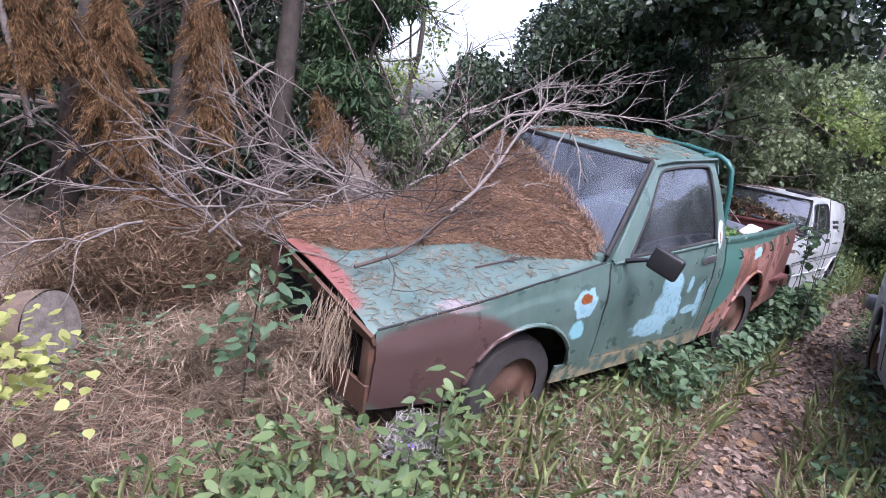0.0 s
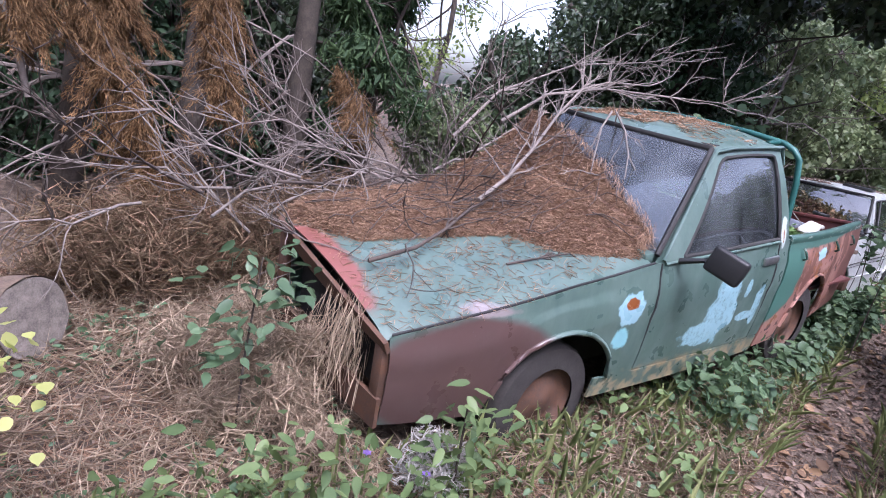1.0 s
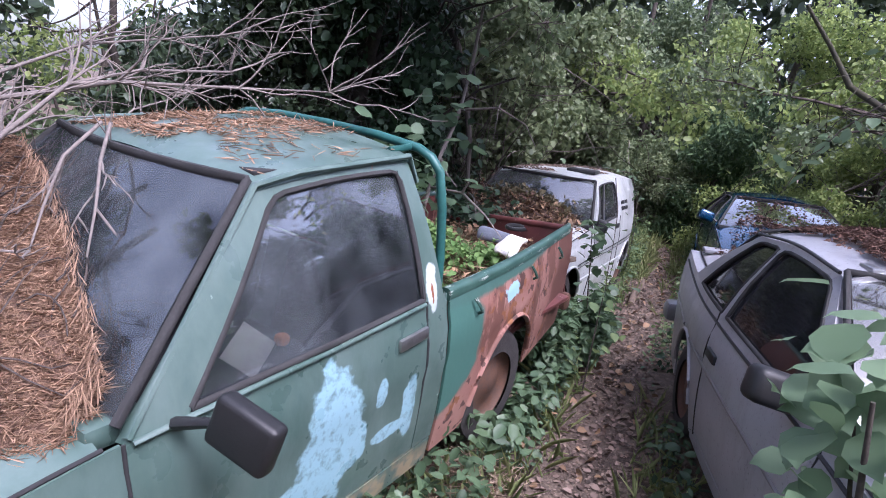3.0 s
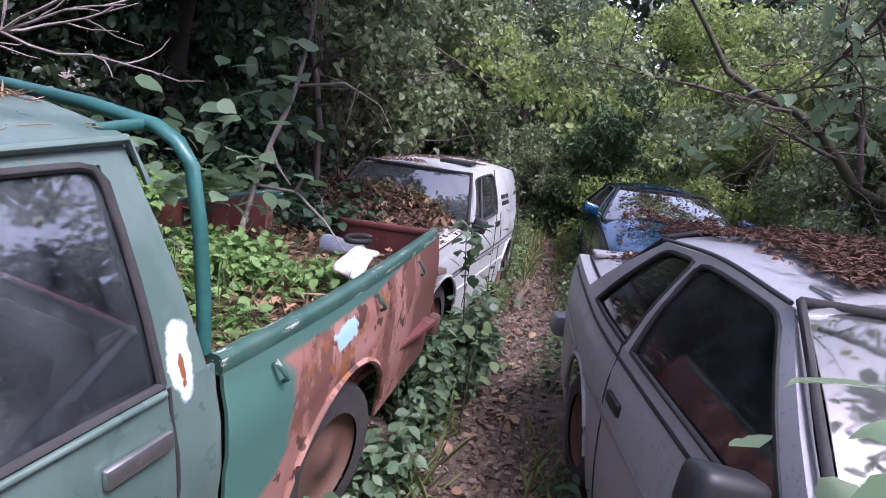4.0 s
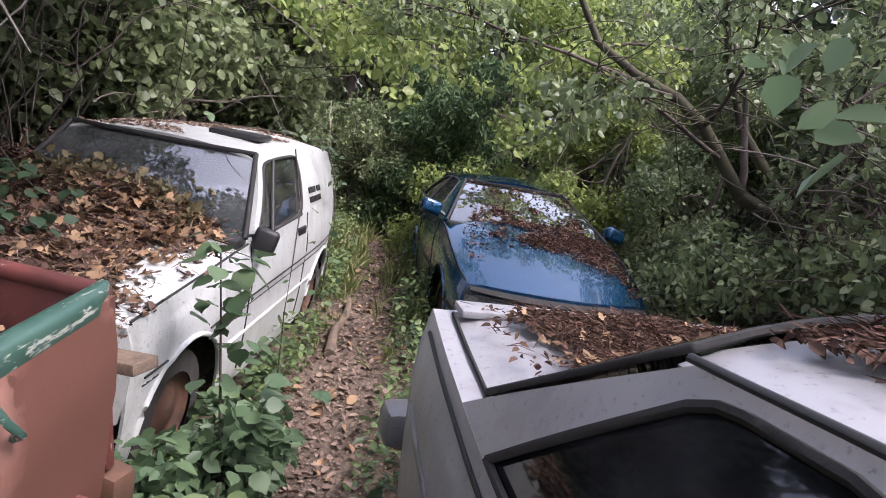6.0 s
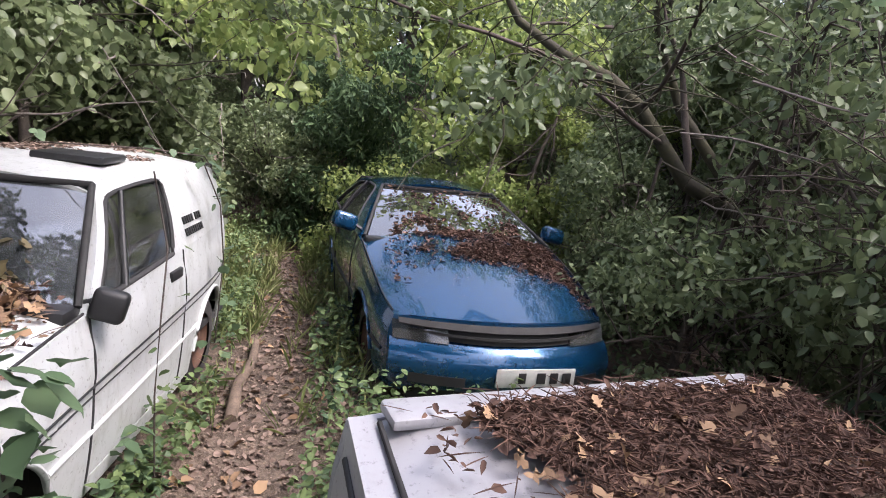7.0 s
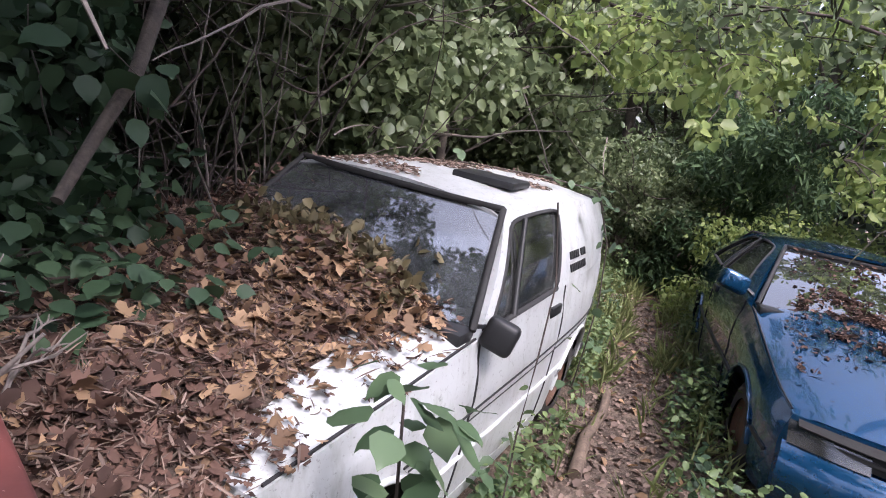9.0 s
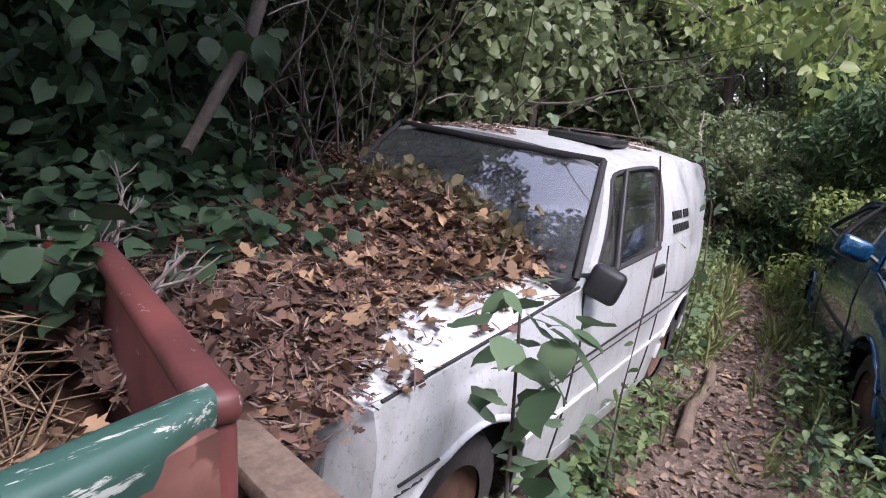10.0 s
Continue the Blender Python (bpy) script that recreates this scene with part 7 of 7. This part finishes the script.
# sapling that grows through the bed, with large round leaves
def big_leaves(name, centres, n, size, mat, root, rng, droop=0.35, spread=0.2, narrow=1.0):
    """Broad rounded leaves, each with eight rim points and a raised midrib."""
    V, F = [], []
    for i in range(n):
        c = Vector(centres[int(rng.integers(0, len(centres)))]) + Vector(rng.normal(0, spread, 3))
        d = Vector((rng.normal(0, 1), rng.normal(0, 1), rng.normal(-droop, 0.3))).normalized()
        up = Vector((rng.normal(0, 0.4), rng.normal(0, 0.4), 1)).normalized()
        s = d.cross(up).normalized()
        nn = s.cross(d)
        L = size * rng.uniform(0.6, 1.25)
        b = len(V)
        V.append(c)
        for t, w in ((0.12, 0.30 * narrow), (0.38, 0.46 * narrow), (0.68, 0.34 * narrow), (0.88, 0.14 * narrow)):
            V.append(c + d * L * t + s * L * w + nn * L * (0.07 - 0.12 * t))
            V.append(c + d * L * t - nn * L * 0.10 * t * t)
            V.append(c + d * L * t - s * L * w + nn * L * (0.07 - 0.12 * t))
        V.append(c + d * L * 1.02 - nn * L * 0.16)
        F += [(b, b + 2, b + 1), (b, b + 3, b + 2)]
        for k in range(3):
            o = b + 1 + 3 * k
            F += [(o, o + 1, o + 4), (o, o + 4, o + 3), (o + 1, o + 2, o + 5), (o + 1, o + 5, o + 4)]
        o = b + 10
        F += [(o, o + 1, b + 13), (o + 1, o + 2, b + 13)]
    return tri_mesh(name, np.array([tuple(q) for q in V]), np.array(F), mat, root)


def sapling(name, pts, radii, leaves, n, size, mat, label, bark="bark", extra=(), seed=1, spread=0.16, narrow=1.0):
    rng = np.random.default_rng(seed)
    root = thing(name, Matrix.Identity(4), label, "sapling")
    tubes("stem", [[(p, r) for p, r in zip(pts, radii)]], M[bark], root, "", 8)
    for e in extra:
        tubes("side_branch", [[(p, max(0.003, 0.011 * (1 - i / len(e)))) for i, p in enumerate(e)]], M[bark], root, "", 6)
    if n:
        tagged(big_leaves("leaves", leaves, n, size, M[mat], root, rng, 0.35, spread, narrow), kind="stuff")
    return root


sapling("bed_sapling", [(3.55, 0.98, 0.35), (3.62, 0.97, 0.55), (3.85, 1.05, 0.76), (4.06, 1.12, 0.94), (4.24, 1.2, 1.15), (4.42, 1.26, 1.36), (4.6, 1.3, 1.56), (4.7, 1.32, 1.70), (4.86, 1.36, 2.04), (4.95, 1.38, 2.5)], (0.02, 0.02, 0.018, 0.016, 0.015, 0.015, 0.016, 0.016, 0.015, 0.01),
        [(3.95, 1.15, 1.25), (4.1, 1.3, 1.35), (4.2, 1.1, 1.2), (4.3, 1.35, 1.45), (4.0, 1.35, 1.05), (4.45, 1.2, 1.75), (4.5, 1.4, 1.6), (4.15, 1.0, 1.05), (4.5, 1.25, 1.95), (3.9, 1.25, 1.05), (3.75, 1.3, 1.2), (3.85, 1.4, 1.4)], 140, 0.115, "pale_leaf", "young hazel with round leaves growing by the bed", "grey_twig",
        [[(4.42, 1.26, 1.36), (4.36, 1.15, 1.25), (4.28, 1.0, 1.18)], [(4.24, 1.2, 1.15), (4.2, 0.9, 1.16), (4.12, 0.66, 1.06), (4.05, 0.48, 0.95)], [(4.2, 0.9, 1.16), (4.18, 0.85, 1.24)], [(4.7, 1.32, 1.7), (4.72, 1.0, 1.75), (4.8, 0.8, 1.65), (4.85, 0.72, 1.5)], [(3.85, 1.05, 0.76), (3.7, 1.2, 0.9), (3.6, 1.4, 1.15)]], 51, 0.13)
# bush of broad leaves in front of the coupe
sapling("lilac_bush", [(2.30, -1.55, -0.12), (2.28, -1.48, 0.4), (2.25, -1.42, 0.85), (2.22, -1.38, 1.2)], (0.014, 0.012, 0.009, 0.005), [(2.24, -1.42, 1.15), (2.32, -1.36, 1.0), (2.42, -1.42, 1.2), (2.3, -1.48, 0.8), (2.15, -1.5, 0.95), (2.45, -1.36, 0.85), (2.5, -1.45, 1.05), (2.35, -1.40, 1.28), (2.55, -1.42, 1.2), (2.28, -1.44, 0.62)], 120, 0.125, "pale_leaf", "pale green broad-leaved bush against the grey coupe", "bark",
        [[(2.28, -1.48, 0.4), (2.38, -1.42, 0.8), (2.46, -1.38, 1.05)], [(2.28, -1.48, 0.4), (2.2, -1.55, 0.8)]], 52, 0.10)
# hazel shoots beside the van
sapling("hazel_shoot", [(5.32, 0.24, -0.1), (5.30, 0.28, 0.3), (5.27, 0.31, 0.7), (5.25, 0.335, 0.98)], (0.008, 0.006, 0.004, 0.003), [(5.25, 0.335, 0.97), (5.24, 0.34, 0.86), (5.285, 0.26, 0.96), (5.27, 0.29, 0.74), (5.3, 0.26, 0.6), (5.22, 0.22, 0.46), (5.3, 0.18, 0.36), (5.15, 0.18, 0.3), (5.38, 0.14, 0.26), (5.24, 0.14, 0.2), (5.4, 0.2, 0.4), (5.35, 0.1, 0.5), (5.2, 0.1, 0.42), (5.45, 0.12, 0.15)], 92, 0.088, "bramble", "young hazel shoot beside the white van", "dark_twig", (), 53, 0.055)
sapling("bramble_shoot", [(4.62, -0.02, -0.1), (4.62, -0.03, 0.3), (4.6, -0.05, 0.6)], (0.006, 0.005, 0.003), [(4.62, -0.03, 0.35), (4.6, -0.05, 0.55), (4.68, 0.0, 0.2)], 14, 0.08, "nettle", "thin green shoot at the end of the bed", "dark_twig", (), 54, 0.06)
bbush = thing("bramble_bush", Matrix.Translation((5.35, 0.28, ground_z(5.35, 0.28))), "leafy bramble bush hiding the front wheel of the van", "brambles")
tagged(foliage("leaf_mass", [(-0.25, -0.08, 0.18, 0.16), (-0.05, -0.06, 0.22, 0.18), (0.12, -0.03, 0.24, 0.20), (0.32, 0.02, 0.20, 0.18), (0.5, 0.05, 0.15, 0.16), (-0.1, 0.0, 0.4, 0.10)], 1100, 0.075, M["bramble"], (1, 1, 1), 0.3, 0.75, bbush), kind="stuff")
for k in range(9):
    tubes("stem", [wander((RNG.normal(0.1, 0.2), RNG.normal(0, 0.05), -0.03), (RNG.normal(0, 0.5), RNG.normal(0, 0.3), 1), RNG.uniform(0.3, 0.6), 0.005, 0.002, 6, 0.3, 0.05)], M["dark_twig"], bbush, "", 5)
# plants round the pickup's nose
sapling("ash_seedling", [(0.20, -0.10, -0.1), (0.16, -0.13, 0.2), (0.13, -0.15, 0.42)], (0.006, 0.005, 0.003), [(0.13, -0.15, 0.44), (0.05, -0.12, 0.36), (0.22, -0.2, 0.36), (0.18, -0.14, 0.24), (0.28, -0.2, 0.33), (0.2, -0.12, 0.08), (0.26, -0.18, 0.12)], 64, 0.075, "nettle", "green seedling growing against the front wheel", "dark_twig", (), 55, 0.06, 0.5)
sapling("tall_nettle", [(-0.42, 0.62, -0.1), (-0.42, 0.60, 0.3), (-0.40, 0.58, 0.72)], (0.006, 0.005, 0.003), [(-0.40, 0.58, 0.66), (-0.42, 0.6, 0.5), (-0.46, 0.55, 0.36), (-0.36, 0.62, 0.6), (-0.55, 0.6, 0.45), (-0.3, 0.55, 0.66)], 120, 0.078, "bramble", "tall nettle standing before the pickup nose", "dark_twig", (), 56, 0.09, 0.55)
sapling("dock_plant", [(-0.62, -0.05, -0.1), (-0.6, -0.06, 0.1)], (0.006, 0.004), [(-0.62, -0.05, 0.1), (-0.45, -0.02, 0.12), (-0.8, -0.08, 0.1), (-0.3, 0.0, 0.12), (-0.55, 0.1, 0.08), (-0.75, -0.25, 0.2), (-0.95, -0.3, 0.2), (-0.6, -0.3, 0.15)], 260, 0.075, "nettle", "low broad-leaved weeds in the dry grass", "dark_twig", (), 57, 0.11, 0.5)
sapling("mint_plant", [(-0.05, -0.28, -0.1), (-0.05, -0.28, 0.1)], (0.005, 0.003), [(-0.05, -0.28, 0.06), (0.1, -0.22, 0.06), (-0.2, -0.3, 0.06), (0.02, -0.12, 0.08), (-0.35, -0.4, 0.12), (-0.15, -0.45, 0.1)], 150, 0.075, "nettle", "fresh green leafy weeds by the wheel", "dark_twig", (), 58, 0.09, 0.5)
sapling("honesty_plant", [(-1.42, 0.18, -0.1), (-1.4, 0.2, 0.3), (-1.36, 0.22, 0.6)], (0.006, 0.005, 0.003), [(-1.36, 0.24, 0.62), (-1.3, 0.24, 0.55), (-1.42, 0.26, 0.68), (-1.38, 0.22, 0.48), (-1.25, 0.26, 0.52)], 170, 0.042, "yellow_leaf", "pale yellow-green seed-pod plant", "straw", (), 59, 0.065)
cl = [(0.10, 0.02, 0.02, 0.13), (0.22, 0.10, 0.05, 0.12), (0.16, -0.08, 0.0, 0.12), (0.3, 0.0, 0.02, 0.1)]
C = cloud(1500, cl, (1, 1, 0.7), RNG, 0.2)
tagged(needles("grey_seedheads", C, 0.05, 0.007, M["grey_herb"], 0.9), "fluffy grey seed heads in the undergrowth", "seed heads", "", "stuff")
for p in ((0.0, -0.15, 0.13), (-0.14, 0.04, 0.13), (3.0 + 0.9, 1.4, 0.9)):
    fl = thing("purple_flower", Matrix.Translation(p), "small purple flower among green leaves", "flower", "purple flowers")
    rg = np.random.default_rng(int(p[0] * 100) + 200)
    D = [(math.cos(a), math.sin(a), 0.4) for a in lin(0, 5.1, 5)]
    leaf_mesh("petals", np.zeros((6, 3)), D, [(0, 0, 1)] * 6, 0.022, 0.016, M["purple"], fl)
    tubes("stem", [[((0, 0, 0), 0.002), ((0.01, 0, -0.2), 0.002)]], M["nettle"], fl)


# ---- ivy ----
def ivy(name, m, pts, n, size, label, seed, mat="ivy"):
    rng = np.random.default_rng(seed)
    root = thing(name, m, label, "ivy")
    tubes("vine", [[(p, 0.004) for p in pts]], M["dark_twig"], root, "", 5)
    tagged(big_leaves("leaves", pts, n, size, M[mat], root, rng, 0.4, 0.05 if name == "ivy_trail" else 0.075), kind="stuff")


ivy("ivy_trail", VAN_M, [(0.35, 1.1, 1.08), (0.42, 0.7, 1.04), (0.45, 0.4, 1.02), (0.42, 0.15, 0.96), (0.45, -0.05, 0.94)], 120, 0.060, "dark ivy trailing over the leaf heap", 61)
ivy("ivy_trail", VAN_M, [(0.85, 0.9, 1.5), (0.86, 0.5, 1.25), (0.82, 0.3, 1.08), (0.80, 0.2, 1.02), (0.78, 0.0, 0.97)], 90, 0.055, "dark ivy trailing over the leaf heap", 62)
ivy("ivy_trail", VAN_M, [(-0.1, 0.9, 0.95), (-0.15, 0.6, 0.92), (-0.2, 0.3, 0.90)], 60, 0.07, "dark ivy covering the end of the tailgate", 63)
ivy("ivy_trail", VAN_M, [(2.4, -0.62, 1.36), (2.52, -0.70, 1.1), (2.5, -0.74, 0.8), (2.46, -0.74, 0.55), (2.5, -0.72, 0.3)], 34, 0.06, "ivy climbing the flank of the van", 64, "bramble")
ivy("ivy_trail", VAN_M, [(1.42, -0.79, 0.1), (1.44, -0.77, 0.45), (1.5, -0.76, 0.75), (1.72, -0.70, 1.0), (1.8, -0.60, 1.32)], 14, 0.055, "ivy climbing the flank of the van", 65, "nettle")
ivy("ivy_trail", VAN_M, [(2.2, 0.1, 1.36), (2.5, -0.3, 1.37), (2.85, -0.5, 1.34), (3.0, -0.55, 1.2)], 30, 0.06, "ivy spilling over the van roof", 66, "bramble")
ivy("ivy_trail", Matrix.Identity(4), [(4.75, 1.5, 0.9), (4.6, 1.2, 0.92), (4.62, 1.08, 0.95), (4.7, 1.0, 0.92)], 95, 0.075, "dark ivy covering the end of the tailgate", 67)
# ivy thickened here with added dark leaves in place of deep shade
ivy("ivy_mat", VAN_M, [(-0.25 + 0.13 * (k % 6), 0.08 + 0.19 * (k // 6), 0.84 + 0.028 * (k // 6) + 0.01 * (k % 6)) for k in range(30)], 950, 0.068, "dark ivy on the end of the leaf heap, thickened to stand in for shade", 68)
# thorny bare stems behind the van windshield
rng9 = np.random.default_rng(77)
br = thing("bramble_thicket", VAN_M, "tangle of bare brown bramble stems behind the windshield", "brambles")
for i in range(46):
    p = (rng9.uniform(0.9, 2.4), rng9.uniform(0.75, 1.3), rng9.uniform(0.2, 0.8))
    q = wander(p, (rng9.normal(0, 0.45), rng9.normal(-0.15, 0.35), 1), rng9.uniform(0.9, 1.9), 0.007, 0.002, 10, 0.28, 0.03, rng9)
    tubes("stem", [q], M["dark_twig" if i % 2 else "grey_twig"], br, "", 5)

# ---- small things on the ground ----
def log_round(m, r, t, label):
    root = thing("tree_stump", m, label, "stump")
    n = 36
    v, f = [], []
    rr = [r * (1 + 0.05 * noise.noise((math.cos(a) * 2, math.sin(a) * 2, 1))) for a in lin(0, 2 * math.pi, n)[:-1]]
    for z, k in ((-t / 2, 1.0), (t / 2, 1.0)):
        for i in range(n):
            a = 2 * math.pi * i / n
            v.append((rr[i] * k * math.cos(a), rr[i] * k * math.sin(a), z))
    for i in range(n):
        j = (i + 1) % n
        f.append((i, j, n + j, n + i))
    mesh_object("bark", v, f, M["plank"], root)
    for s in (-1, 1):
        vv = [(0, 0, s * t / 2 * 0.98)]
        ff = []
        for ring, q in enumerate((0.35, 0.7, 0.97)):
            for i in range(n):
                a = 2 * math.pi * i / n
                vv.append((rr[i] * q * math.cos(a), rr[i] * q * math.sin(a), s * (t / 2 + 0.004 * math.sin(ring * 2.1 + i))))
        for i in range(n):
            j = (i + 1) % n
            ff.append((0, 1 + i, 1 + j))
            for ring in range(2):
                ff.append((1 + ring * n + i, 1 + (ring + 1) * n + i, 1 + (ring + 1) * n + j, 1 + ring * n + j))
        mesh_object("cut_face", vv, ff, M["wood"], root)


log_round(pose(-1.10, 1.62, 0.07, 76, 0, 40), 0.20, 0.14, "weathered grey log round standing on edge")
stone = bmesh.new()
bmesh.ops.create_icosphere(stone, subdivisions=3, radius=1)
for vv in stone.verts:
    vv.co *= 1 + 0.22 * noise.noise(vv.co * 1.6) + 0.07 * noise.noise(vv.co * 5)
    vv.co = Vector((vv.co.x * 0.16, vv.co.y * 0.11, vv.co.z * 0.22))
sob = thing("standing_stone", pose(-0.20, 2.40, 0.16, 8, 6, 20), "dark upright stone in the dead bracken", "stone")
part("stone", stone, M["stone"], sob, "", 60)
lg = thing("fallen_log", Matrix.Identity(4), "weathered fallen branch lying beside the van", "log")
tubes("log", [[((7.15, 0.42, ground_z(7.15, 0.42) + 0.035), 0.036), ((7.5, 0.50, -0.07), 0.034), ((7.85, 0.52, -0.06), 0.03), ((8.2, 0.60, -0.06), 0.024)]], M["plank"], lg, "", 9)
pk = thing("wooden_plank", pose(4.84, 0.72, 0.70, 0, 8, 80), "weathered plank lodged between tailgate and van", "plank")
part("plank", box_bm(0.95, 0.09, 0.035, 0.006), M["plank"], pk)
# sawn bough hanging over the van
sb = thing("sawn_bough", Matrix.Identity(4), "broken bough hanging with a pale sawn end", "bough")
tubes("bough", [[((5.14, 1.43, 1.08), 0.017), ((5.3, 1.55, 1.25), 0.02), ((5.46, 1.66, 1.42), 0.024), ((5.7, 1.9, 1.8), 0.03), ((5.9, 2.2, 2.3), 0.035), ((6.0, 2.6, 2.8), 0.04)]], M["bark"], sb, "", 8)
tagged(big_leaves("leaves", [(5.3, 1.75, 1.4), (5.2, 1.7, 1.25), (5.45, 1.8, 1.5), (5.1, 1.8, 1.35), (5.35, 1.6, 1.5)], 40, 0.10, M["ivy"], sb, np.random.default_rng(5), 0.5, 0.12), kind="stuff")
# paper and rubbish on the pickup's dashboard
sk = thing("dark_sack", PK @ pose(1.98, -0.40, 0.70, 0, 0, 8), "dark crumpled sack heaped on the driver seat", "sack")
sbm = box_bm(0.42, 0.30, 0.26, 0.06, None, 3)
for vv in sbm.verts:
    vv.co += Vector((noise.noise(vv.co * 8), noise.noise(vv.co * 8 + Vector((3, 0, 0))), noise.noise(vv.co * 7))) * 0.03
part("sack", sbm, M["seat"], sk, "", 80)
pp = thing("paper_card", PK @ pose(1.90, -0.50, 0.875, 35, -20, 25), "faded cardboard flap lying inside the cab", "card")
part("card", box_bm(0.17, 0.13, 0.004, 0.001), M["card"], pp)
oc = thing("orange_cap", PK @ pose(2.06, -0.48, 0.855), "small orange plastic scrap inside the cab", "plastic scrap")
part("scrap", box_bm(0.05, 0.05, 0.045, 0.018), M["orange"], oc)
# faded writing on the van's flank, as bars
for i, (x, z, w) in enumerate(((2.30, 1.055, 0.30), (2.30, 0.995, 0.32))):
    for k in range(9):
        wd = 0.02 if (k + i) % 3 else 0.028
        if k == 5 and i == 0:
            continue
        xx = x - 0.14 + k * 0.033
        q = (z - 0.935) / 0.35
        yy = van_car["W"](xx) * prof(1.0) * (1 - q) + van_car["wr"] * q + 0.02 * math.sin(math.pi * q) + 0.004
        part("letter_bar", box_bm(wd, 0.006, 0.038, 0.0008, pose(xx, -yy, z, -20, 0, 0)), M["black"], van)

# dry grass hanging over and in front of the pickup's nose
cl = [(-0.22, 0.30, 0.02, 0.16), (-0.25, 0.55, 0.10, 0.2), (-0.25, 0.85, 0.15, 0.22), (-0.2, 1.15, 0.2, 0.24), (-0.1, 0.1, -0.05, 0.14), (-0.45, 0.7, 0.0, 0.2), (-0.5, 1.1, 0.1, 0.25), (-0.15, 0.62, 0.32, 0.12)]
C = cloud(6500, cl, (1, 1, 1), RNG, 0.1)
tagged(needles("nose_straw", C, 0.15, 0.0036, M["straw"], 0.9), "dry straw heaped against the pickup nose", "straw", "", "stuff")
D = np.c_[RNG.normal(-0.1, 0.2, 320), RNG.normal(0, 0.2, 320), -np.ones(320)]
C = np.c_[RNG.normal(-0.03, 0.05, 320), RNG.normal(0.52, 0.07, 320), RNG.uniform(0.25, 0.62, 320)]
tagged(leaf_mesh("hanging_straw", C, D, rand_dirs(320), RNG.uniform(0.1, 0.25, 320), 0.005, M["straw"]), "strands of dry straw hanging from the nose", "straw", "", "stuff")
# bare twigs and straw at the far end of the tailgate
for i in range(9):
    p0 = Vector((4.72 + RNG.normal(0, 0.06), 1.15 + RNG.normal(0, 0.1), 0.72))
    dd = Vector((RNG.normal(0.25, 0.3), RNG.normal(0.35, 0.35), 0.6)).normalized()
    fallen_branch("broken_twig", [tuple(p0 + dd * k) for k in (0, 0.08, 0.17, 0.28)], 0.009, 0.004, "pale broken twig standing by the tailgate", "grey_twig", 2, 0.2, Matrix.Identity(4), 300 + i, 0.2)

# bushes added behind the leaf heap, covering bare ground that should read as dark shade
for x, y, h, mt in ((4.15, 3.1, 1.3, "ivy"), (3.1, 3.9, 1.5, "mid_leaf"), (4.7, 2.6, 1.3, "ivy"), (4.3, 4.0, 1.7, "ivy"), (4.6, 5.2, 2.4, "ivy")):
    tree("ivy_bush", (x, y), h, (0, 0, 1), 0.03, clumps(14, (0, 0, h * 0.42), (0.5, 0.4, h * 0.4), 0.22, 0.4), 6000, 0.075, M[mt], "leafy bush added behind the leaf heap to stand in for dark shade", "bush", "dark_twig", 6, 30)
# thin tree against the bright gap in the wood
tree("thin_tree", (5.0, 7.2), 4.8, (0.05, 0, 1), 0.07, clumps(24, (0, 0, 3.0), (1.2, 0.8, 1.9), 0.25, 0.5), 2600, 0.085, M["lit_leaf"], "thin-crowned tree against the bright sky", "tree", "bark", 9, 70)
